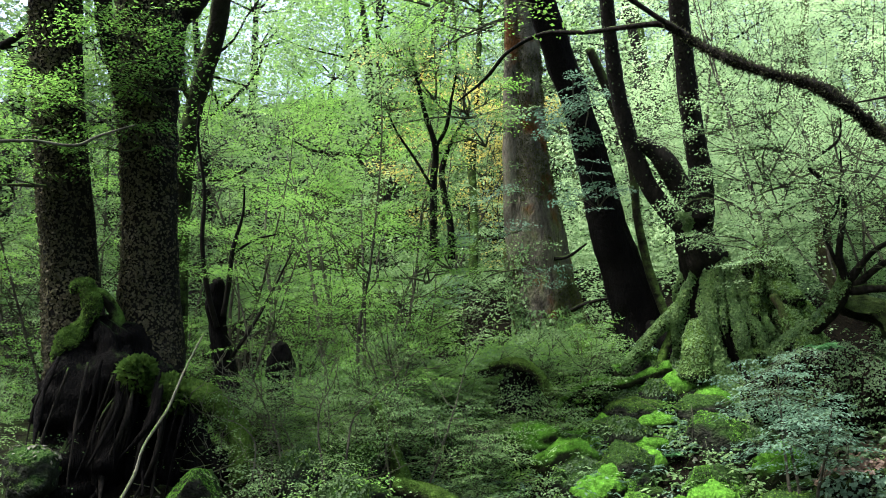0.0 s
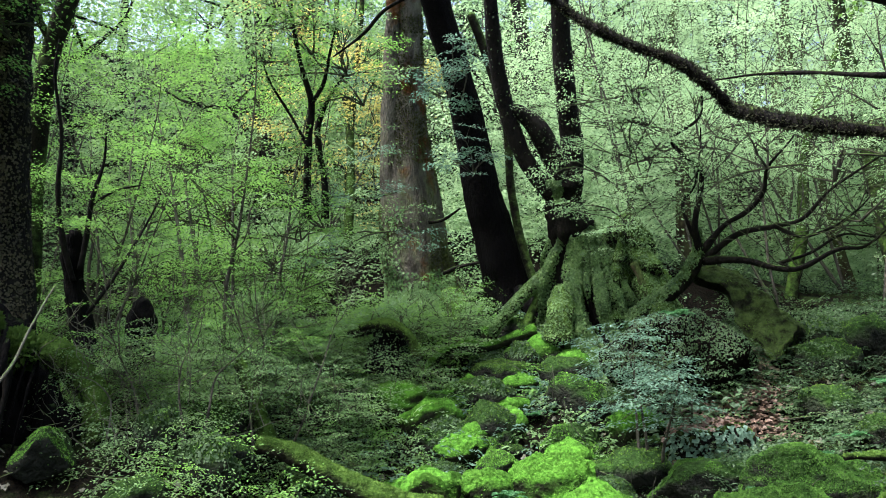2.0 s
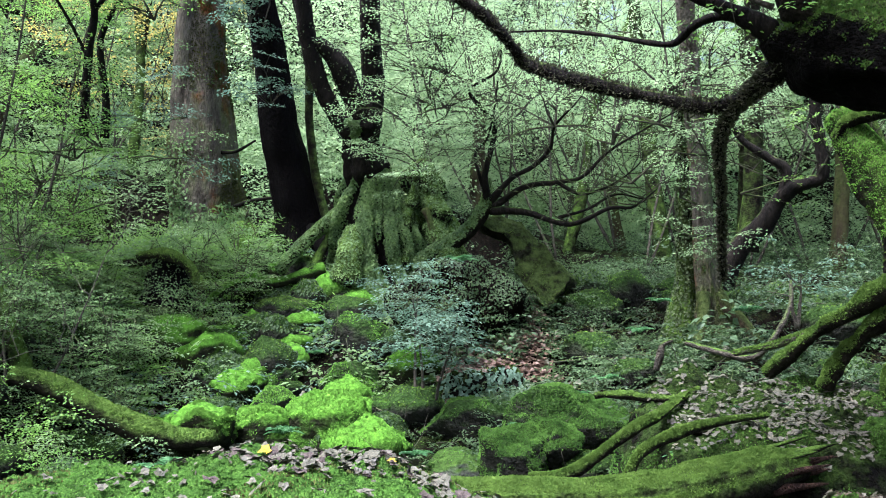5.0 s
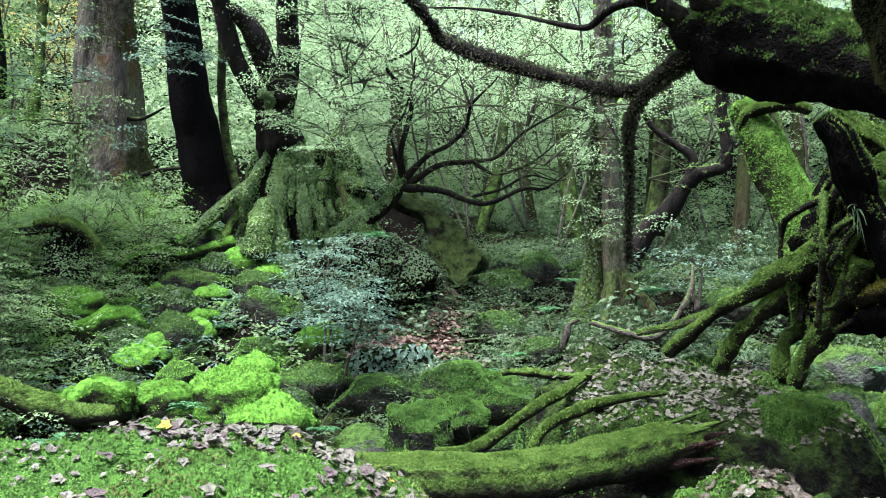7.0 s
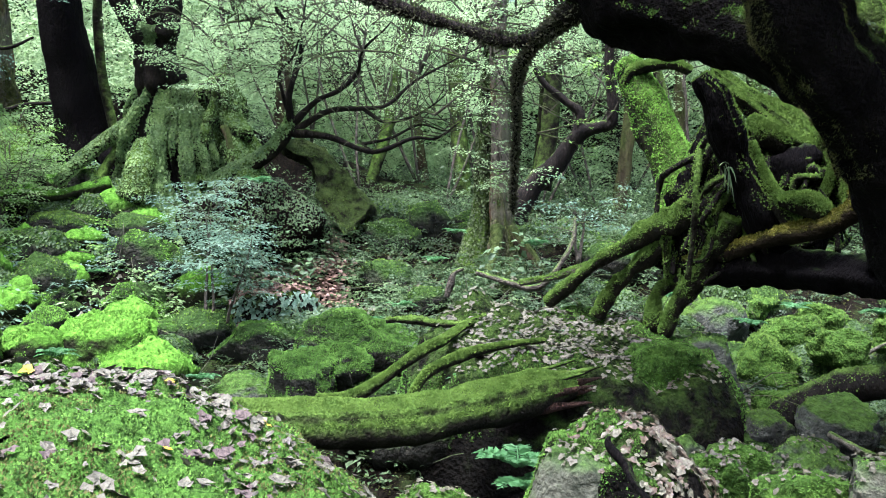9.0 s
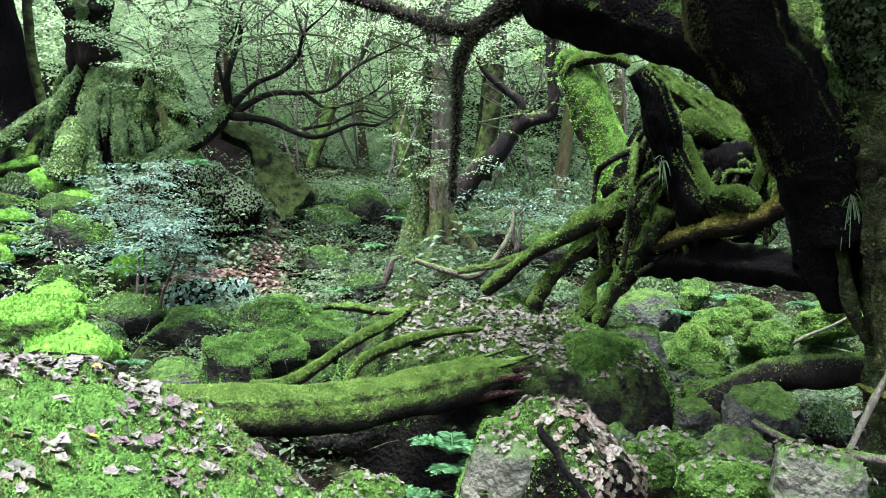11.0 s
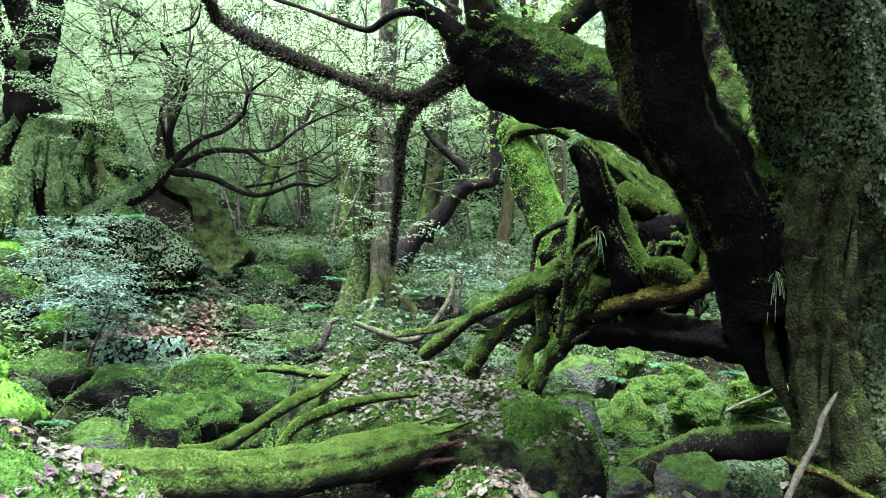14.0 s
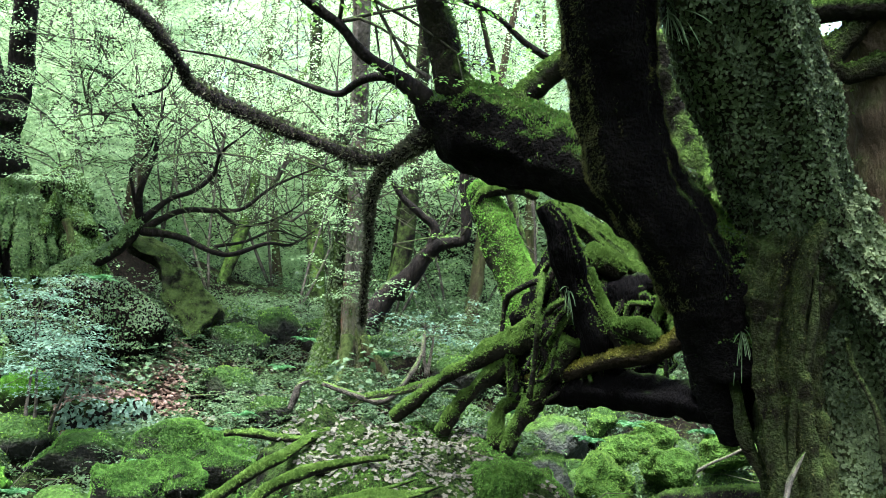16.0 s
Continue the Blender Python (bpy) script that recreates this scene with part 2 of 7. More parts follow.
def spline(points, per=6):
    """Catmull-Rom through rows of numbers."""
    p = np.asarray(points, float)
    p = np.vstack([2 * p[0] - p[1], p, 2 * p[-1] - p[-2]])
    out = []
    for i in range(1, len(p) - 2):
        for u in np.arange(per) / per:
            a, b, c, d = p[i - 1:i + 3]
            out.append(0.5 * (2 * b + (c - a) * u + (2 * a - 5 * b + 4 * c - d) * u * u + (3 * b - a - 3 * c + d) * u ** 3))
    out.append(p[-2])
    return np.array(out)


def tube(path, sides=12, per=6, rough=0.12, freq=4.0, seed=0, ridges=0.0):
    """A limb along a path of (x, y, z, radius), gnarled by noise; ridges: fluted like an old trunk."""
    s = spline(path, per) if len(path) > 2 or per > 1 else np.asarray(path, float)
    c, r = s[:, :3], np.maximum(s[:, 3], 0.002)
    tan = np.gradient(c, axis=0)
    tan /= np.linalg.norm(tan, axis=1)[:, None] + 1e-9
    ref = np.array([1.0, 0, 0]) if abs(tan[0][0]) < 0.8 else np.array([0, 1.0, 0])
    us = []
    for t in tan:
        ref = ref - t * (ref @ t)
        ref /= np.linalg.norm(ref)
        us.append(ref)
    us = np.array(us)
    ws = np.cross(tan, us)
    a = np.linspace(0, 2 * np.pi, sides, endpoint=False)
    ring = us[:, None] * np.cos(a)[None, :, None] + ws[:, None] * np.sin(a)[None, :, None]
    base = c[:, None] + ring * r[:, None, None]
    k = 1 + rough * fbm(base, freq, seed, 3) + 0.35 * rough * fbm(base, freq * 4.3, seed + 5, 2)
    if ridges:
        around = np.stack([np.broadcast_to(np.cos(a) * 2.2, base.shape[:2]), np.broadcast_to(np.sin(a) * 2.2, base.shape[:2]), base[..., 2] * 0.5], -1)
        k = k + ridges * value_noise(around, 1.6 if ridges < 0.5 else 2.8, seed + 9)
    v = c[:, None] + ring * (r[:, None] * k)[..., None]
    n = len(c)
    v = np.concatenate([v.reshape(-1, 3), c[:1], c[-1:] + tan[-1:] * r[-1] * 0.6])
    i, j = np.meshgrid(np.arange(n - 1), np.arange(sides), indexing="ij")
    j2 = (j + 1) % sides
    f = np.stack([i * sides + j, i * sides + j2, (i + 1) * sides + j2, (i + 1) * sides + j], -1).reshape(-1, 4)
    jj = np.arange(0, sides, 2)
    e0, e1 = n * sides, n * sides + 1
    caps = np.concatenate([np.stack([np.full_like(jj, e0), (jj + 2) % sides, (jj + 1) % sides, jj], 1),
                           np.stack([np.full_like(jj, e1), (n - 1) * sides + jj, (n - 1) * sides + (jj + 1) % sides, (n - 1) * sides + (jj + 2) % sides], 1)])
    return v, np.concatenate([f, caps])


def leaves(p, axis, normal, length, width, fold=0.15):
    """Small four-cornered folded leaves at points p."""
    n = len(p)
    length = np.broadcast_to(np.asarray(length, float), (n,))[:, None]
    width = np.broadcast_to(np.asarray(width, float), (n,))[:, None]
    axis = axis / (np.linalg.norm(axis, axis=1)[:, None] + 1e-9)
    side = np.cross(axis, normal)
    side /= np.linalg.norm(side, axis=1)[:, None] + 1e-9
    nn = np.cross(side, axis)
    mid = p + axis * length * 0.42 + nn * width * fold
    v = np.stack([p, mid + side * width, p + axis * length - nn * length * 0.12, mid - side * width], 1).reshape(-1, 3)
    return v, np.arange(4 * n).reshape(n, 4)


def scatter(geom, n, rng, keep=None):
    """Random points with normals on a mesh of quads."""
    v, f = np.asarray(geom[0]), np.asarray(geom[1])
    a, b, c, d = (v[f[:, k]] for k in range(4))
    nr = np.cross(c - a, d - b)
    ar = np.linalg.norm(nr, axis=1) + 1e-12
    nr = nr / ar[:, None]
    w = ar * (np.clip(keep(nr, (a + c) / 2), 0, None) if keep else 1)
    if w.sum() <= 0:
        w = ar
    k = rng.choice(len(f), n, p=w / w.sum())
    u, t = rng.random((2, n, 1))
    return a[k] * (1 - u) * (1 - t) + b[k] * u * (1 - t) + c[k] * u * t + d[k] * (1 - u) * t, nr[k]


def fuzz(geom, n, length, rng, up=-0.2, width=0.3, stand=0.8, patch=0.0):
    """Moss sprigs over what faces up more than the given amount."""
    def keep(nr, c):
        k = np.clip((nr[:, 2] - up) * 2, 0, 1)
        return k * (fbm(c, 2.2, 5) > patch - 0.6) if patch else k
    p, nr = scatter(geom, n, rng, keep)
    ax = nr * stand + rng.normal(0, 0.55, (n, 3)) + (0, 0, 0.25)
    ln = length * rng.uniform(0.5, 1.3, n)
    return leaves(p - nr * length * 0.15, ax, rng.normal(0, 1, (n, 3)), ln, ln * width)


def clinging(geom, n, length, rng, keep=None):
    """Ivy-like leaves that lie on a surface, tips hanging."""
    p, nr = scatter(geom, n, rng, keep)
    ax = np.cross(nr, rng.normal(0, 1, (n, 3))) + (0, 0, -0.5) + nr * 0.35
    ln = length * rng.uniform(0.6, 1.3, n)
    return leaves(p + nr * length * 0.25, ax, nr + rng.normal(0, 0.35, (n, 3)), ln, ln * 0.42)


def sprays(centres, heads, size, per, leaf, rng, flat=0.5, droop=0.1, slim=0.3, sweep=2.3, rays=5):
    """Flat fans of leaves, per leaves at each centre, set along side twigs that part from one heading; sweep: the fan's angle."""
    m = len(centres)
    turn = np.arctan2(heads[:, 1], heads[:, 0]) + rng.normal(0, 0.3, m)
    tilt = rng.normal(0, flat * 0.5, (m, 2))
    size = np.broadcast_to(size, (m,))
    k = np.repeat(np.arange(m), per)
    n = m * per
    ray = (rng.integers(0, rays, n) + rng.uniform(0.2, 0.8, n)) / rays - 0.5
    ang = turn[k] + ray * sweep + rng.normal(0, 0.04, n)
    along = rng.random(n) ** 0.8 * size[k] * (1 - 0.5 * np.abs(ray))
    way = np.stack([np.cos(ang), np.sin(ang)], -1)
    off = way * along[:, None]
    if sweep < 5:
        off -= np.stack([np.cos(turn), np.sin(turn)], -1)[k] * (size[k] * 0.35)[:, None]
    off += np.stack([-way[:, 1], way[:, 0]], -1) * (rng.choice([-0.5, 0.5], n) * leaf * 0.5)[:, None]
    z = (off * tilt[k]).sum(1) - droop * along ** 2 / np.maximum(size[k], 0.05) * 1.5 + rng.normal(0, 0.03, n) * size[k]
    p = centres[k] + np.concatenate([off, z[:, None]], 1)
    fork = ang + rng.choice([-0.75, 0.75], n) + rng.normal(0, 0.35, n)
    ax = np.stack([np.cos(fork), np.sin(fork), (np.stack([np.cos(fork), np.sin(fork)], -1) * tilt[k]).sum(1) - 0.15 + rng.normal(0, 0.2, n)], -1)
    nr = np.concatenate([-tilt[k], np.ones((n, 1))], 1) + rng.normal(0, flat * 0.7, (n, 3))
    ln = leaf * rng.uniform(0.6, 1.35, n)
    return leaves(p, ax, nr, ln, ln * slim)


def limb_line(start, heading, length, r0, rng, bend=0.25, rise=0.1, steps=5):
    p, h = np.array(start, float), np.array(heading, float)
    rows = [(*p, r0)]
    for k in range(steps):
        h = h / np.linalg.norm(h) + rng.normal(0, bend, 3) + (0, 0, rise)
        h /= np.linalg.norm(h)
        p = p + h * length / steps
        rows.append((*p, r0 * (1 - 0.85 * (k + 1) / steps)))
    return rows, h


def leafy(base, height, spread, rng, stems=3, limbs=7, twigs=4, r=0.02, leaf=0.05, per=30, spray=0.3, start=0.25, slim=0.3, flat=0.5, lean=(0, 0), rise=0.05):
    """A woody plant from the ground up: its stems, its joined twigs, and sprays of leaves at their ends."""
    stem_tubes, wood, cs, hs = [], [], [], []
    for s in range(stems):
        h0 = np.array([rng.normal(lean[0], 0.18 + 0.1 * (stems > 1)), rng.normal(lean[1], 0.18 + 0.1 * (stems > 1)), 1.0])
        line, _ = limb_line(np.array(base) - (0, 0, 0.05), h0, height, r, rng, 0.12, 0.1, 7)
        stem_tubes.append(tube(line, 6, 2, 0.1, 8, s))
        sp = spline(line, 5)
        for _ in range(limbs):
            k = rng.uniform(start, 1)
            q = sp[int(k * (len(sp) - 1))]
            az = rng.uniform(0, 2 * np.pi)
            ln = spread * (1.15 - 0.6 * k) * rng.uniform(0.5, 1.1)
            l2, h2 = limb_line(q[:3], (np.cos(az), np.sin(az), 0.35), ln, q[3] * 0.6, rng, 0.25, rise, 4)
            shoots(l2, h2, twigs, spray, rng, wood, cs, hs)
    lv = sprays(np.array(cs), np.array(hs), spray * rng.uniform(0.6, 1.3, len(cs)), per, leaf, rng, flat, slim=slim)
    return stem_tubes, join(wood), lv


def shoots(line, head, twigs, spray, rng, wood, cs, hs):
    """Twigs that leave a limb; adds their wood, ends and headings to the lists."""
    wood.append(tube(line, 4, 1, 0))
    s2 = spline(line, 4)
    for _ in range(twigs):
        q2 = s2[int(rng.uniform(0.35, 1) * (len(s2) - 1))]
        hd = head + rng.normal(0, 0.8, 3) * (1, 1, 0.3)
        end = q2[:3] + hd / np.linalg.norm(hd) * spray * rng.uniform(0.3, 1.0)
        wood.append(tube([(*q2[:3], max(q2[3], 0.003)), (*end, 0.002)], 4, 1, 0))
        cs.append(end)
        hs.append(hd)


def maple(p, axis, normal, size, curl=0.2):
    """Three-lobed curled fallen leaves."""
    axis = axis / np.linalg.norm(axis, axis=1)[:, None]
    side = np.cross(axis, normal)
    side /= np.linalg.norm(side, axis=1)[:, None] + 1e-9
    nn = np.cross(side, axis)
    out = []
    for ang, ln in ((-0.95, 0.7), (0, 1.0), (0.8, 0.8)):
        ax = axis * np.cos(ang) + side * np.sin(ang) + nn * curl * (abs(ang) + 0.3) * 0.6
        out.append(leaves(p, ax, nn, size * ln, size * ln * 0.42, 0.2)[0].reshape(-1, 4, 3))
    v = np.concatenate(out, 1).reshape(-1, 3)
    base = np.repeat(np.arange(len(p)) * 12, 3) + np.tile(np.arange(3) * 4, len(p))
    return v, base[:, None] + np.arange(4)[None]


def boulder(size, seed, rough=0.12, cuts=7, res=26, square=2.0):
    """A weathered stone: a rounded block with planes worn off and a lumpy skin, as a grid of quads."""
    rng = np.random.default_rng(seed)
    th = np.linspace(0, 2 * np.pi, 2 * res, endpoint=False)
    ph = np.linspace(-np.pi / 2 + 0.02, np.pi / 2 - 0.02, res)
    T, F = np.meshgrid(th, ph)
    d = np.stack([np.cos(F) * np.cos(T), np.cos(F) * np.sin(T), np.sin(F)], -1)
    rad = 1 / (np.abs(d) ** square).sum(-1) ** (1 / square)
    for _ in range(cuts):
        nrm = rng.normal(0, 1, 3)
        nrm /= np.linalg.norm(nrm)
        dist = rng.uniform(0.72, 0.95)
        dot = d @ nrm
        rad = np.where(dot > 0.05, np.minimum(rad, dist / np.maximum(dot, 0.05)), rad)
    rad = rad * (1 + rough * fbm(d, 1.7, seed, 4) + 0.05 * fbm(d, 7, seed + 3, 3))
    v = (d * rad[..., None] * np.array(size)).reshape(-1, 3)
    n = 2 * res
    i, j = np.meshgrid(np.arange(res - 1), np.arange(n), indexing="ij")
    j2 = (j + 1) % n
    f = np.stack([i * n + j, i * n + j2, (i + 1) * n + j2, (i + 1) * n + j], -1).reshape(-1, 4)
    k = np.arange(0, n, 2)
    v = np.concatenate([v, v[:n].mean(0)[None], v[-n:].mean(0)[None]])
    lo, hi = len(v) - 2, len(v) - 1
    caps = np.concatenate([np.stack([np.full_like(k, lo), (k + 2) % n, (k + 1) % n, k], 1),
                           np.stack([np.full_like(k, hi), (res - 1) * n + k, (res - 1) * n + (k + 1) % n, (res - 1) * n + (k + 2) % n], 1)])
    return v, np.concatenate([f, caps])


def moved(geom, at, turn=0.0, tilt=(0.0, 0.0)):
    m = np.array(Matrix.Translation(at) @ Euler((tilt[0], tilt[1], turn)).to_matrix().to_4x4())
    return geom[0] @ m[:3, :3].T + m[:3, 3], geom[1]

# ---- the ground: a gully that climbs away from the camera ----
NEAR_HEIGHTS = [
    (0, 0, 0.0), (0, -4, -0.2), (-3, 1.5, 0.45), (3, 0.3, 0.3), (0, 1.7, 0.15), (-0.8, 3.0, 0.45), (1.1, 3.4, -0.4), (0.6, 3.8, -0.7), (2.4, 2.4, 0.2),
    (2.7, 4.2, -0.1), (3.4, 6.0, 0.4), (4.4, 6.0, 0.65), (6.5, 5, 0.8), (2.2, 5.2, 1.12), (1.2, 4.6, 0.85), (0.95, 5.5, 1.1), (0.2, 5.2, 0.4), (-1.5, 6.1, 0.35),
    (-2.6, 5.6, 0.4), (-4.2, 3.8, 0.8), (-4.6, 5.6, 1.45), (-2.4, 7.6, 1.2), (-1.7, 8.5, 2.1), (-2.6, 9.6, 2.6), (-4.2, 8.8, 2.3), (-6.2, 6.5, 2.0),
    (-0.5, 7.5, 0.95), (-0.6, 8.5, 2.1), (0.15, 8.8, 1.7), (0.7, 9.6, 2.15), (1.7, 7.3, 1.5), (2.2, 8.6, 1.8),
]
FAR_HEIGHTS = [(-9, 5, 2.2), (4.5, 9, 1.6), (8, 8, 1.6), (-8, 12, 4.0), (-3, 14, 4.3), (2, 13, 3.0), (6, 14, 3.0), (-6, 0, 0.8), (6, 1, 0.8), (10, 4, 1.3), (-4, -6, 0.0), (5, -6, 0.0)]


def ground_z(x, y):
    x, y = np.asarray(x, float), np.asarray(y, float)
    r = np.hypot(x, y)
    far = np.clip(np.hypot(x, np.maximum(y, 0)) - 13, 0, 40)
    base = 0.26 * np.clip(y, -20, 60) + 0.04 * np.abs(x) - 0.2 + (0.13 + 0.22 * np.clip((2 - x) / 8, 0, 1)) * far * np.clip(y / 6, 0, 1)
    base = np.where(base > 24, 24 + (base - 24) * 0.1, base)
    num, den = base * 0.02, np.full(x.shape, 0.02)
    for rows, s in ((NEAR_HEIGHTS, 0.75), (FAR_HEIGHTS, 2.4)):
        for cx, cy, cz in rows:
            w = np.exp(-((x - cx) ** 2 + (y - cy) ** 2) / (2 * s * s)) * (1.0 if s < 1 else 0.5)
            num, den = num + w * cz, den + w
    z = num / den
    q = np.stack([x, y, np.zeros_like(x)], -1)
    lump = 0.13 * fbm(q, 1.1, 3, 4) * np.clip(r / 3, 0.2, 1) + 0.35 * value_noise(q, 0.25, 8) * np.clip((r - 9) / 6, 0, 1)
    knob = np.clip(1 - np.abs(y - 7.5) / 2.5, 0, 1) * np.clip((np.abs(x - 2.4)) * -0.5 + 1.3, 0, 1)
    return z + lump + 0.2 * knob * fbm(q, 1.9, 21, 4)


def gp(x, y, dz=0.0):
    return (x, y, float(ground_z(np.array([x]), np.array([y]))[0]) + dz)


az = np.linspace(0, 2 * np.pi, 320, endpoint=False)
rad = np.concatenate([[0.002, 0.15], np.geomspace(0.5, 24, 220), np.geomspace(26, 900, 40)])
RA, AZ = np.meshgrid(rad, az, indexing="ij")
gx, gy = RA * np.sin(AZ) + 0.37, RA * np.cos(AZ) - 0.63
gv = np.stack([gx, gy, ground_z(gx, gy)], -1).reshape(-1, 3)
i, j = np.meshgrid(np.arange(len(rad) - 1), np.arange(320), indexing="ij")
gf = np.stack([i * 320 + j, (i + 1) * 320 + j, (i + 1) * 320 + (j + 1) % 320, i * 320 + (j + 1) % 320], -1).reshape(-1, 4)
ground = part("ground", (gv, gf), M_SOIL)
tagged(ground, "forest floor with moss and leaf litter, shade in its colour", "forest floor", kind="structure")


def tree(name, base, label, stems, crown=None, category="tree", group="", detail=1):
    """stems: rows of (part name, path, material, rough, ridges, sides); crown: (leaf geometry, material)."""
    root = thing(name, base, label, category, group)
    made = []
    for k, (pn, path, m, rough, ridges, sides) in enumerate(stems):
        g = tube(path, sides * detail, 8 * detail, rough, 5, k + 3, ridges)
        made.append((part(pn, g, m, root), g))
    if crown:
        part("crown", crown[0], crown[1], root, smooth=False)
    return root, made


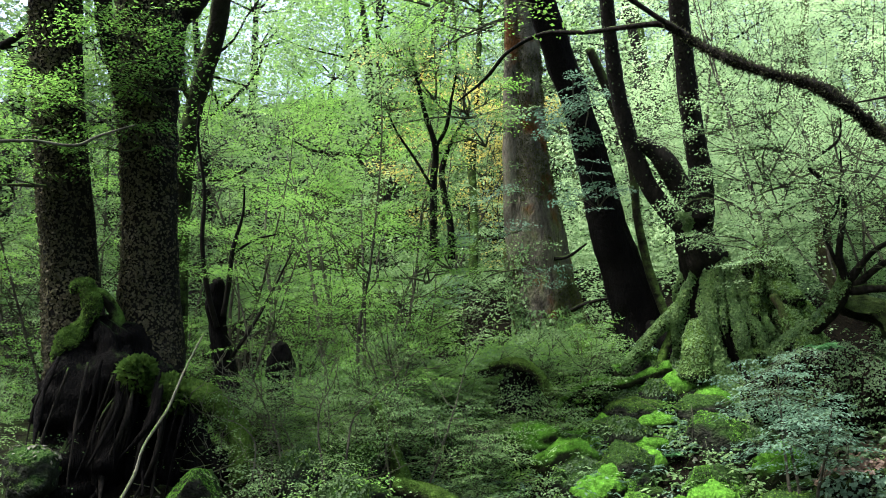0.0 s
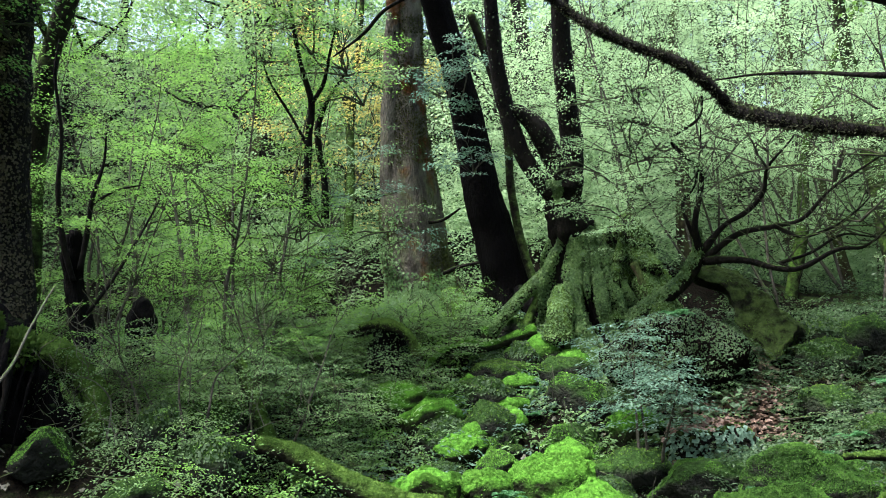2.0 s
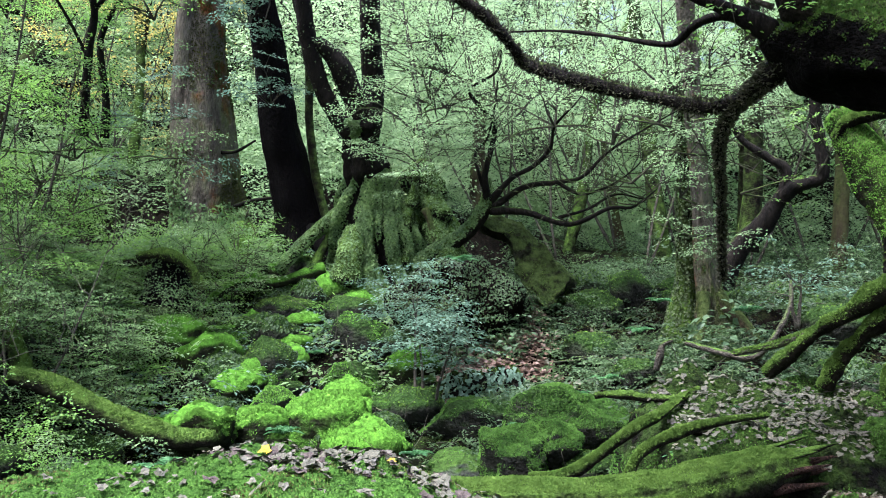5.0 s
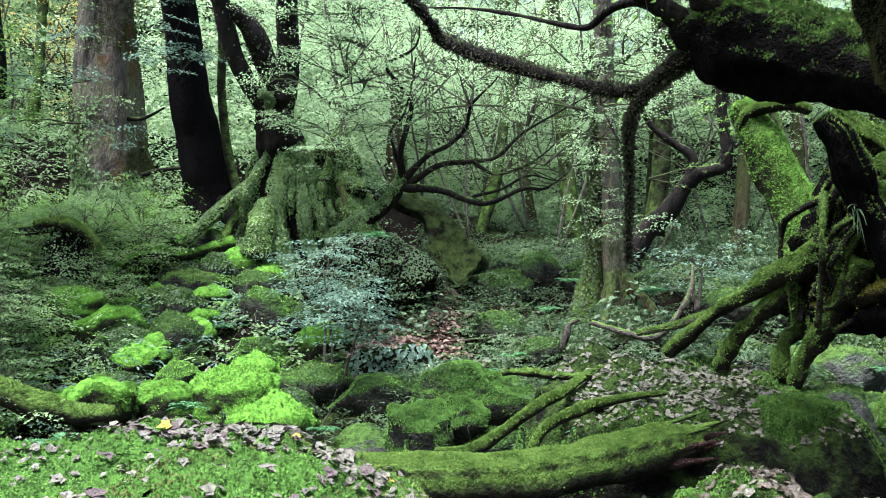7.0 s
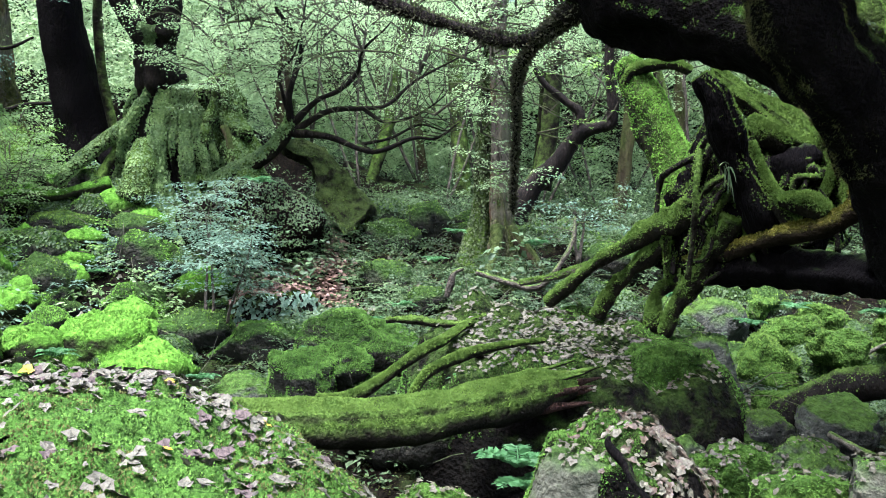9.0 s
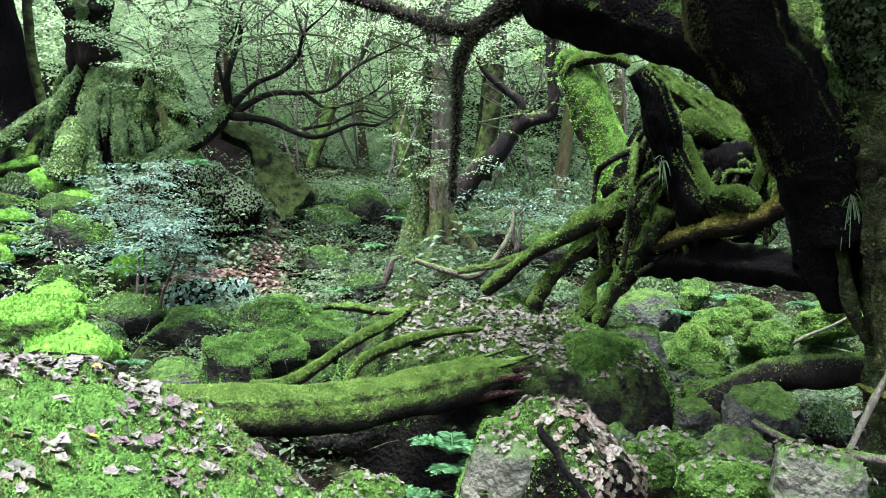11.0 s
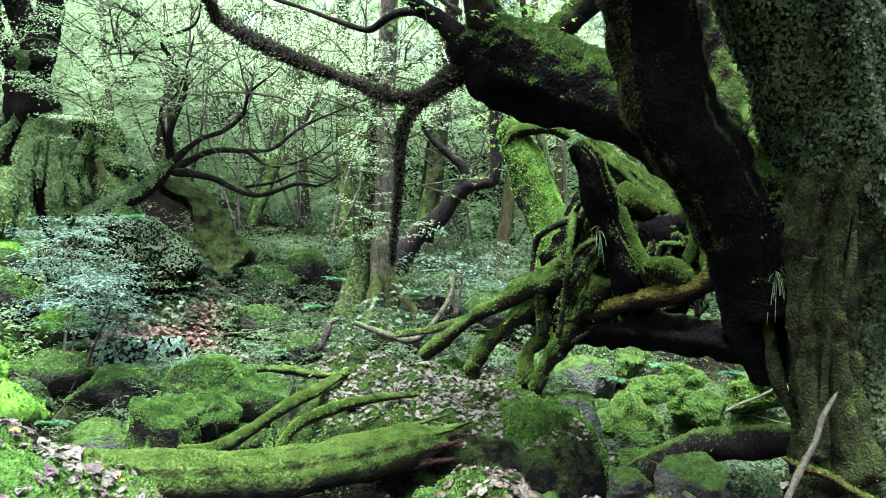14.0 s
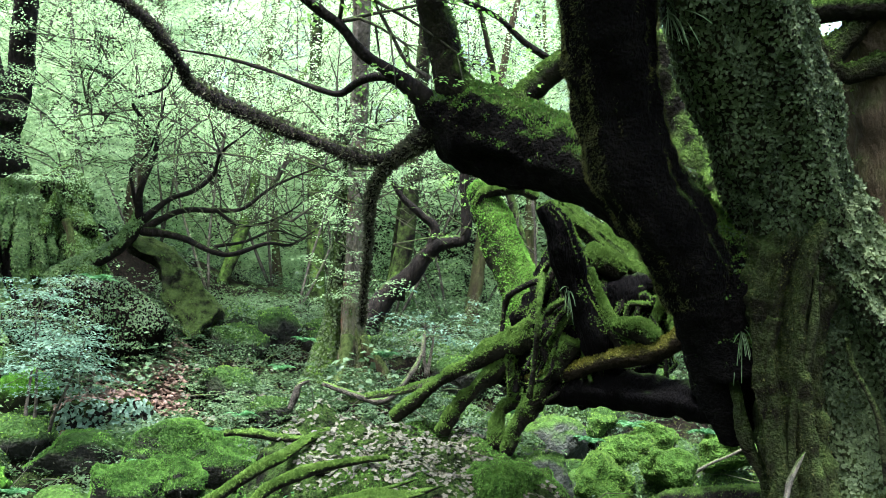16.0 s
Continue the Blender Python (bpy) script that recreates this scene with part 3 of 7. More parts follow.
# ---- old tree arching over the stream, close by ----
rng = np.random.default_rng(11)
arch, arch_parts = tree("arching_tree", (3.14, 3.34, 0.92), "huge dark mossy tree with ivy-grown trunk arching over the stream", [
    ("trunk", [(3.29, 3.39, 0.54, 0.36), (3.31, 3.46, 0.90, 0.33), (3.31, 3.50, 1.29, 0.31), (3.22, 3.44, 1.83, 0.29), (2.88, 3.24, 2.33, 0.27), (2.52, 2.99, 2.74, 0.265), (2.16, 2.75, 3.08, 0.25), (1.86, 2.55, 3.38, 0.24), (1.51, 2.27, 3.76, 0.22)], M_BARK_TRUNK, 0.12, 0.15, 28),
    ("trunk", [(3.57, 3.43, 0.65, 0.33), (3.72, 3.37, 1.31, 0.34), (3.69, 3.30, 1.99, 0.32), (3.52, 3.20, 2.52, 0.28), (3.36, 3.08, 3.04, 0.22), (3.11, 2.87, 3.54, 0.18), (2.74, 2.56, 4.12, 0.14)], M_BARK_BROWN, 0.12, 0.15, 24),
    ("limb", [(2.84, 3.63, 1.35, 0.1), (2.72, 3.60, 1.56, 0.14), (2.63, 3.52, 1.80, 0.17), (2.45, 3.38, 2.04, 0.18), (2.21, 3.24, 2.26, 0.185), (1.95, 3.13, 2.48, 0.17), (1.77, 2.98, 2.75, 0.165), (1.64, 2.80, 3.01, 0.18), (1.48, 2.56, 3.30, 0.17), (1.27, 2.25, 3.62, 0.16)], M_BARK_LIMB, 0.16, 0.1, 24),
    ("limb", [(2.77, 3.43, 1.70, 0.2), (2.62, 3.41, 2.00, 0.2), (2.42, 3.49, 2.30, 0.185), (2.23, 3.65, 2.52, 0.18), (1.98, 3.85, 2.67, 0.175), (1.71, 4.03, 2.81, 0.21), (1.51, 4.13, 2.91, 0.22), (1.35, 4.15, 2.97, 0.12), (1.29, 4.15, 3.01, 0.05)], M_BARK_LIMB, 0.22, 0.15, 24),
    ("branch", [(1.44, 4.15, 2.89, 0.08), (1.32, 4.27, 2.81, 0.048), (1.23, 4.41, 2.75, 0.04), (1.07, 4.55, 2.76, 0.036), (0.84, 4.77, 2.89, 0.036), (0.49, 4.96, 3.05, 0.04), (0.14, 5.21, 3.27, 0.04), (0.05, 5.14, 3.36, 0.036), (-0.04, 5.07, 3.45, 0.034), (-0.17, 5.02, 3.57, 0.032), (-0.40, 4.99, 3.70, 0.031), (-0.61, 4.96, 3.84, 0.028), (-0.80, 4.97, 4.01, 0.026), (-0.95, 4.92, 4.15, 0.022)], M_BARK_BLACK, 0.25, 0, 12),
    ("branch", [(-0.72, 4.965, 3.93, 0.012), (-0.80, 4.97, 4.01, 0.02), (-0.95, 4.92, 4.15, 0.024), (-1.16, 4.91, 4.20, 0.017), (-1.46, 4.92, 4.25, 0.015), (-1.77, 4.90, 4.32, 0.014), (-2.05, 4.94, 4.28, 0.013), (-2.27, 5.02, 4.17, 0.012), (-2.53, 5.07, 4.07, 0.006)], M_BARK_BLACK, 0.2, 0, 8),
    ("branch", [(-0.88, 4.91, 4.09, 0.02), (-1.02, 4.82, 4.21, 0.018), (-1.16, 4.72, 4.33, 0.015), (-1.40, 4.57, 4.46, 0.01)], M_BARK_BLACK, 0.2, 0, 8),
    ("branch", [(1.33, 4.26, 2.81, 0.045), (1.21, 4.43, 2.72, 0.03), (1.15, 4.59, 2.57, 0.024), (1.18, 4.73, 2.35, 0.022), (1.21, 4.92, 2.11, 0.02), (1.24, 5.09, 1.88, 0.018)], M_BARK_BLACK, 0.3, 0, 10),
    ("branch", [(1.39, 4.15, 2.94, 0.08), (1.24, 4.10, 3.03, 0.05), (1.10, 4.10, 3.11, 0.036), (0.95, 4.10, 3.19, 0.032), (0.82, 4.07, 3.30, 0.03), (0.65, 4.05, 3.39, 0.028), (0.40, 4.00, 3.53, 0.026)], M_BARK_BLACK, 0.2, 0, 10),
    ("branch", [(1.20, 4.12, 3.06, 0.03), (1.10, 4.21, 3.12, 0.022), (1.00, 4.33, 3.13, 0.02), (0.91, 4.48, 3.09, 0.018), (0.75, 4.58, 3.15, 0.016), (0.56, 4.77, 3.27, 0.013), (0.30, 4.95, 3.38, 0.01), (0.04, 5.14, 3.46, 0.006)], M_BARK_BLACK, 0.25, 0, 8),
    ("branch", [(1.50, 4.11, 2.95, 0.12), (1.40, 4.02, 3.12, 0.09), (1.33, 3.96, 3.30, 0.085), (1.24, 3.87, 3.43, 0.08), (1.10, 3.68, 3.72, 0.07)], M_BARK_MOSSY, 0.15, 0, 12),
    ("branch", [(1.70, 4.09, 2.97, 0.06), (1.84, 4.05, 3.08, 0.065), (1.94, 3.96, 3.19, 0.065), (2.03, 3.83, 3.25, 0.06)], M_BARK_MOSSY, 0.2, 0, 12),
    ("branch", [(1.98, 3.97, 3.25, 0.02), (1.81, 4.00, 3.35, 0.018), (1.65, 4.01, 3.47, 0.016), (1.46, 4.03, 3.54, 0.015), (1.28, 4.06, 3.59, 0.012)], M_BARK_BLACK, 0.2, 0, 8),
    ("branch", [(1.31, 4.06, 3.09, 0.018), (1.18, 4.06, 3.16, 0.012), (1.08, 4.03, 3.29, 0.01), (0.97, 3.99, 3.43, 0.008)], M_BARK_THIN, 0.2, 0, 6),
    ("root", [(3.01, 3.76, 1.44, 0.08), (3.03, 4.12, 1.48, 0.1), (2.88, 4.51, 1.53, 0.115), (2.69, 4.85, 1.55, 0.12), (2.44, 5.08, 1.55, 0.09)], M_BARK_SHADE_BLACK, 0.3, 0.2, 14),
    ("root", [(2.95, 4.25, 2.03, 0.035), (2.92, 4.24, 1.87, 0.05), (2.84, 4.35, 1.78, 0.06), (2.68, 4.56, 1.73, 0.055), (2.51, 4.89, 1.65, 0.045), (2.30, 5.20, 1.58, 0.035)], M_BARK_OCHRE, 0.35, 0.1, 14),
    # added root that fills the black shade between its neighbours
    ("root", [(2.87, 3.74, 1.57, 0.07), (3.04, 4.47, 1.57, 0.05), (2.89, 4.86, 1.52, 0.05), (2.53, 5.10, 1.54, 0.04)], M_BARK_SHADE_BLACK, 0.3, 0.2, 14),
    ("root", [(2.71, 3.40, 1.80, 0.02), (2.67, 3.45, 1.67, 0.03), (2.69, 3.43, 1.49, 0.026), (2.72, 3.41, 1.31, 0.034), (2.80, 3.40, 1.16, 0.03), (2.82, 3.36, 0.95, 0.04)], M_BARK_TRUNK, 0.4, 0, 12),
    ("root", [(2.78, 2.99, 2.02, 0.015), (2.83, 3.11, 1.87, 0.02), (2.86, 3.17, 1.70, 0.026), (2.83, 3.20, 1.50, 0.022), (2.85, 3.24, 1.30, 0.03), (2.81, 3.24, 1.01, 0.035)], M_BARK_TRUNK, 0.4, 0, 12),
    ("root", [(2.81, 3.10, 2.34, 0.15), (2.78, 3.18, 2.10, 0.16), (2.78, 3.26, 1.80, 0.15), (2.83, 3.29, 1.55, 0.13), (2.87, 3.29, 1.30, 0.13), (2.91, 3.28, 0.93, 0.16)], M_BARK_TRUNK, 0.3, 0.6, 26),
    ("root", [(2.83, 3.12, 2.43, 0.16), (2.97, 3.08, 2.23, 0.15), (3.10, 3.03, 2.05, 0.14), (3.25, 2.99, 1.84, 0.15), (3.38, 3.01, 1.52, 0.17)], M_BARK_TRUNK, 0.25, 0.4, 20),
    ("branch", [(2.61, 3.99, 3.54, 0.09), (2.74, 4.02, 3.17, 0.11), (2.84, 3.98, 2.77, 0.13), (2.90, 3.84, 2.44, 0.13)], M_BARK_MOSSY, 0.3, 0.2, 14),
    ("branch", [(2.84, 3.25, 3.36, 0.04), (2.91, 3.12, 3.34, 0.055), (2.98, 2.99, 3.33, 0.06), (3.09, 2.83, 3.28, 0.07), (3.17, 2.68, 3.25, 0.07)], M_BARK_MOSSY, 0.3, 0, 10),
    ("branch", [(2.93, 3.13, 2.74, 0.07), (2.93, 3.10, 2.95, 0.05), (2.95, 3.07, 3.11, 0.055), (3.03, 3.01, 3.21, 0.05), (3.08, 2.92, 3.29, 0.05)], M_BARK_TRUNK, 0.35, 0.2, 12),
    ("branch", [(2.76, 3.10, 3.22, 0.05), (2.84, 3.07, 3.16, 0.045), (2.91, 3.06, 3.07, 0.04), (3.02, 3.05, 3.02, 0.05), (3.15, 2.97, 3.07, 0.06)], M_BARK_TRUNK, 0.35, 0.2, 12),
    ("root", [(2.78, 3.01, 2.10, 0.012), (2.77, 3.02, 1.88, 0.016), (2.77, 3.07, 1.69, 0.014), (2.76, 3.13, 1.55, 0.018), (2.77, 3.18, 1.35, 0.016), (2.78, 3.18, 1.07, 0.02)], M_BARK_TRUNK, 0.3, 0, 8),
    ("root", [(3.04, 3.13, 1.81, 0.01), (3.04, 3.10, 1.68, 0.012), (3.08, 3.06, 1.56, 0.012), (3.13, 3.05, 1.42, 0.014), (3.17, 3.07, 1.18, 0.014)], M_BARK_TRUNK, 0.3, 0, 8),
    ("root", [(2.68, 3.16, 1.88, 0.03), (2.67, 3.23, 1.69, 0.035), (2.70, 3.24, 1.49, 0.03), (2.74, 3.23, 1.30, 0.035), (2.76, 3.22, 1.02, 0.05)], M_BARK_TRUNK, 0.35, 0.3, 12),
], detail=2)
for k, (n_lv, size) in ((0, (42000, 0.02)), (20, (8000, 0.02)), (21, (5000, 0.013)), (22, (2500, 0.014)), (19, (9000, 0.01)), (23, (1500, 0.014)), (24, (1500, 0.014)), (2, (5000, 0.009)), (3, (16000, 0.015)), (1, (5000, 0.014)), (10, (2500, 0.014)), (11, (2500, 0.014))):
    g = arch_parts[k][1]
    if k in (0, 20):
        part("ivy", clinging(g, n_lv, size, rng, lambda nr, c: np.clip((c[:, 2] - 1.2 + 0.3 * fbm(c, 1.3, 2)) * 4, 0.12, 1) * np.clip(1.0 - nr[:, 1], 0.2, 2)), L_IVY, arch, "small dark ivy leaves", False, "stuff")
    else:
        part("moss", fuzz(g, n_lv, size, rng, 0.0 if k == 3 else -0.15 if k != 19 else -1.5), L_MOSS_DRY if k == 19 else L_MOSS, arch, "", False, "stuff")
    if k == 2:
        # long moss along both flanks of the upright limb, where sky light catches it
        flank = (g[0], g[1])
        p, nr = scatter(flank, 24000, rng, lambda q, cen: np.clip(np.abs(q[:, 0]) - 0.55, 0, 1) * (cen[:, 2] > 1.9))
        ln = 0.018 * rng.uniform(0.4, 1.2, len(p))
        part("moss", leaves(p, nr + rng.normal(0, 0.5, p.shape) + (0, 0, -0.5), rng.normal(0, 1, p.shape), ln, ln * 0.06), L_MOSS_DRY, arch, "long hanging moss", False, "stuff")
part("moss", fuzz(arch_parts[15][1], 5000, 0.015, rng, 0.0), leaf_material("ochre_moss", (0.06, 0.07, 0.012), (0.15, 0.15, 0.02), 0.7, 0.25, 0.1), arch, "ochre green moss", False, "stuff")
for k in (4, 7):
    g = arch_parts[k][1]
    part("hanging_moss", fuzz(g, 4500, 0.026, rng, -2.0, 0.22, 1.0), leaf_material("dark_hanging_moss", (0.012, 0.014, 0.01), (0.05, 0.055, 0.03), 0.8, 0.1, 0.1), arch, "dark hairy moss", False, "stuff")

part("moss", fuzz(arch_parts[3][1], 8000, 0.018, rng, 0.0, 0.3, 0.6, 0.45), L_MOSS_DEEP, arch, "shaggy moss on the limb", False, "stuff")
part("ivy", clinging(arch_parts[3][1], 1500, 0.018, rng, lambda nr, c: np.clip(nr[:, 2] - 0.2, 0, 1) * (fbm(c, 2.4, 3) > -0.1)), L_CREEP, arch, "small leaves on the limb", False, "stuff")
# crown out of view, placed so its shadow falls on the stream bed
crown_rng = np.random.default_rng(8)
cc = crown_rng.normal(0, 1, (150, 3)) * (1.25, 0.95, 0.45) + (1.2, 2.5, 6.0)
cc = cc[(cc[:, 2] > 5.0) & (cc[:, 1] < 4.6)]
part("crown", sprays(cc, crown_rng.normal(0, 1, (len(cc), 3)), 0.6, 26, 0.085, crown_rng, 0.5, slim=0.36), L_MID, arch, "unseen leafy crown overhead, added for shade", False, "stuff")
for tip in ((1.51, 2.27, 3.76), (1.27, 2.25, 3.62), (1.10, 3.68, 3.72)):
    # unseen upper limbs that carry the added crown
    for _ in range(3):
        up_line, _h = limb_line(tip, crown_rng.normal(0, 0.5, 3) + (0, 0, 1), 2.6, 0.1, crown_rng, 0.15, 0.1, 5)
        part("branch", tube(up_line, 8, 3, 0.1), M_BARK_BLACK, arch)

# ---- tangle of mossy roots and stumps behind it ----
tangle, tangle_parts = tree("root_tangle", (2.47, 5.12, 1.29), "tangle of thick bright mossy roots and broken stumps", [
    ("stump", [(2.25, 5.87, 3.04, 0.1), (2.31, 5.79, 2.81, 0.125), (2.39, 5.71, 2.55, 0.14), (2.48, 5.61, 2.26, 0.14), (2.50, 5.53, 1.97, 0.13), (2.48, 5.45, 1.57, 0.12)], M_BARK_MOSSY, 0.15, 0.1, 18),
    ("arm", [(2.23, 5.81, 2.87, 0.06), (2.25, 5.72, 2.95, 0.05), (2.34, 5.63, 2.97, 0.045), (2.47, 5.58, 2.97, 0.04), (2.57, 5.55, 2.92, 0.03)], M_BARK_MOSSY, 0.25, 0, 10),
    ("stump", [(2.23, 4.65, 2.64, 0.05), (2.31, 4.64, 2.52, 0.075), (2.40, 4.66, 2.32, 0.085), (2.51, 4.68, 2.09, 0.09), (2.64, 4.69, 1.89, 0.1), (2.78, 4.74, 1.69, 0.11)], M_BARK_SHADE_BLACK, 0.3, 0.25, 28),
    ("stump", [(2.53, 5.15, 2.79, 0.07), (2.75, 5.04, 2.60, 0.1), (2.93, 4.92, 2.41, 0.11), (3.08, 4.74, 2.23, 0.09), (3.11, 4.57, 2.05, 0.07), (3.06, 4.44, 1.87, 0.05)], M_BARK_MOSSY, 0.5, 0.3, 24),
    # near-black colour stands for the shaded hollows in this stump
    ("stump", [(2.54, 5.11, 2.47, 0.06), (2.49, 5.18, 2.17, 0.13), (2.46, 5.23, 1.91, 0.17), (2.46, 5.31, 1.57, 0.18)], M_BARK_SHADE_BLACK, 0.5, 0.4, 28),
    ("root", [(2.55, 4.69, 2.27, 0.04), (2.62, 4.63, 2.04, 0.05), (2.68, 4.56, 1.89, 0.055), (2.74, 4.53, 1.79, 0.06)], M_BARK_MOSSY, 0.2, 0, 10),
    ("root", [(2.40, 5.02, 2.00, 0.07), (2.31, 5.07, 1.87, 0.075), (2.15, 5.25, 1.77, 0.065), (1.94, 5.44, 1.62, 0.055), (1.80, 5.64, 1.47, 0.045), (1.67, 5.83, 1.30, 0.035)], M_BARK_MOSSY, 0.5, 0, 14),
    ("root", [(2.25, 5.16, 1.75, 0.06), (2.14, 5.31, 1.59, 0.06), (2.06, 5.45, 1.46, 0.05), (1.99, 5.53, 1.35, 0.045), (1.95, 5.59, 1.23, 0.04)], M_BARK_MOSSY, 0.5, 0, 12),
    ("root", [(2.20, 5.28, 1.75, 0.04), (1.98, 5.53, 1.61, 0.03), (1.74, 5.81, 1.50, 0.025), (1.52, 6.07, 1.44, 0.02)], M_BARK_THIN, 0.2, 0, 8),
    ("root", [(2.51, 4.82, 1.85, 0.075), (2.46, 4.91, 1.68, 0.075), (2.39, 5.05, 1.47, 0.06), (2.30, 5.14, 1.30, 0.05), (2.25, 5.21, 1.13, 0.045)], M_BARK_MOSSY, 0.5, 0, 12),
    ("root", [(2.49, 5.17, 1.45, 0.06), (2.32, 5.30, 1.44, 0.055), (2.24, 5.33, 1.34, 0.05), (2.26, 5.31, 1.16, 0.05)], M_BARK_MOSSY, 0.5, 0, 12),
    ("root", [(2.23, 5.10, 1.92, 0.03), (2.23, 5.12, 1.71, 0.025), (2.26, 5.16, 1.49, 0.02)], M_BARK_MOSSY, 0.3, 0, 8),
    ("root", [(2.88, 4.85, 2.28, 0.03), (2.84, 4.85, 2.09, 0.035), (2.79, 4.84, 1.87, 0.04)], M_BARK_MOSSY, 0.3, 0, 8),
    ("root", [(2.99, 4.80, 2.25, 0.03), (2.99, 4.76, 2.06, 0.03), (2.90, 4.72, 1.87, 0.04)], M_BARK_MOSSY, 0.3, 0, 8),
    ("root", [(3.06, 4.64, 2.18, 0.035), (3.01, 4.64, 2.02, 0.03), (2.92, 4.65, 1.87, 0.035)], M_BARK_MOSSY, 0.3, 0, 8),
    ("root", [(2.69, 4.92, 2.46, 0.05), (2.75, 4.80, 2.35, 0.075), (2.85, 4.81, 2.31, 0.06)], M_BARK_MOSSY, 0.3, 0, 10),
    ("root", [(2.48, 4.93, 2.00, 0.05), (2.44, 4.96, 1.82, 0.055), (2.38, 5.05, 1.71, 0.05)], M_BARK_MOSSY, 0.3, 0, 10),
    ("root", [(2.65, 4.51, 1.93, 0.05), (2.72, 4.41, 1.90, 0.075), (2.82, 4.36, 1.85, 0.06)], M_BARK_MOSSY, 0.3, 0, 10),
])
# near-black lump added where the tangle's inside is only deep shade
shade_core_g = moved(boulder((0.36, 0.24, 0.4), 61, 0.45, 5, 30), (2.8, 4.95, 1.95), -0.6)
part("shade_core", shade_core_g, M_BARK_SHADE_BLACK, tangle, "near-black filler for the shaded inside of the tangle")
rr = np.random.default_rng(5)
for _ in range(60):
    # thin roots that hang and cross through the tangle
    u = rr.random(5)
    p0 = np.array((2.52, 5.03, 2.35)) * (1 - u[0]) + np.array((3.05, 4.66, 2.09)) * u[0] + rr.normal(0, 0.06, 3)
    p1 = np.array((2.26, 5.21, 1.53)) * (1 - u[0]) + np.array((2.99, 4.50, 1.73)) * u[0] + rr.normal(0, 0.08, 3)
    mid = (p0 + p1) / 2 + rr.normal(0, 0.1, 3)
    q1, q2 = (p0 + mid) / 2 + rr.normal(0, 0.05, 3), (p1 + mid) / 2 + rr.normal(0, 0.05, 3)
    g = tube([(*p0, 0.012 + 0.02 * u[1]), (*q1, 0.01 + 0.015 * u[2]), (*mid, 0.01 + 0.018 * u[2]), (*q2, 0.008 + 0.012 * u[3]), (*p1, 0.007 + 0.016 * u[3])], 8, 5, 0.4, 9, 3)
    tangle_parts.append((part("root", g, M_BARK_MOSSY if u[4] < 0.25 else M_BARK_BLACK, tangle), g))
for k, (ob, g) in enumerate(tangle_parts):
    area = 2600 if k in (0, 3) else 1300 if k in (6, 7, 9) else 700
    part("moss", fuzz(g, int(area * (6.0 if k < 18 else 0.6)), 0.016, rng, -0.35 if k not in (2, 4) else 0.0, 0.3), L_MOSS_HI if k == 0 else L_MOSS, tangle, "", False, "stuff")

# ---- mossy mound in front ----
def dome(cx, cy, rx, ry, top, foot, seed, turn=0.0, res=80, power=2.6, slope=0.0):
    """A low rounded bank, as a grid of quads."""
    rr, aa = np.meshgrid(np.linspace(0.01, 1, res), np.linspace(0, 2 * np.pi, 3 * res, endpoint=False), indexing="ij")
    wob = 1 + 0.13 * value_noise(np.stack([np.cos(aa) * 1.5, np.sin(aa) * 1.5, aa * 0 + seed], -1), 1, seed)
    lx, ly = rr * np.cos(aa) * rx * wob, rr * np.sin(aa) * ry * wob
    x, y = cx + lx * np.cos(turn) - ly * np.sin(turn), cy + lx * np.sin(turn) + ly * np.cos(turn)
    z = foot + (top - foot) * (1 - rr ** power)
    p = np.stack([x, y, z], -1)
    p[..., 2] -= slope * np.clip(x - cx - 0.3, 0, 2) + 0.13 * (slope > 0) * np.clip(cy + 0.9 - y, 0, 2)
    p[..., 2] += 0.05 * fbm(p, 3.0, seed, 4) + 0.03 * fbm(p, 11, seed, 3)
    n = 3 * res
    i, j = np.meshgrid(np.arange(res - 1), np.arange(n), indexing="ij")
    j2 = (j + 1) % n
    return p.reshape(-1, 3), np.stack([i * n + j, (i + 1) * n + j, (i + 1) * n + j2, i * n + j2], -1).reshape(-1, 4)


mound_g = dome(-0.8, 2.8, 2.0, 1.55, 1.05, -0.25, 4, 0.0, power=8, slope=0.36)
mound = thing("moss_mound", (-1.0, 3.0, 0.1), "low bank grown with bright moss and strewn with fallen leaves", "mossy bank")
part("bank", mound_g, M_MOUND, mound)
part("moss", fuzz((mound_g[0], mound_g[1][(mound_g[0][mound_g[1][:, 0], 1] > 1.9)]), 66000, 0.0115, rng, 0.0, 0.36, 0.9), L_MOSS_DEEP, mound, "short green moss", False, "stuff")
part("moss", fuzz((mound_g[0], mound_g[1][(mound_g[0][mound_g[1][:, 0], 1] > 1.9)]), 32000, 0.013, rng, 0.0, 0.3, 0.9, 0.55), L_MOSS_DRY, mound, "brownish dry moss", False, "stuff")

# ---- leaf-strewn bank that the log lies against ----
leaf_bank_g = dome(1.58, 5.14, 1.14, 0.98, 1.14, -0.1, 14, 0.04, power=10)
leaf_bank_g[0][:, 2] += 0.28 * (leaf_bank_g[0][:, 1] - 5.14) + 0.08 * fbm(leaf_bank_g[0], 2.6, 31, 4)
leaf_bank = thing("leaf_bank", (1.0, 4.85, 0.3), "low earth bank with moss patches and pale fallen leaves", "earth bank")
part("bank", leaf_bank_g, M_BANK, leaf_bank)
part("moss", fuzz(leaf_bank_g, 34000, 0.014, rng, -0.6, 0.36, 0.9, 0.5), L_MOSS_DEEP, leaf_bank, "dark green moss patches", False, "stuff")
br = np.random.default_rng(19)
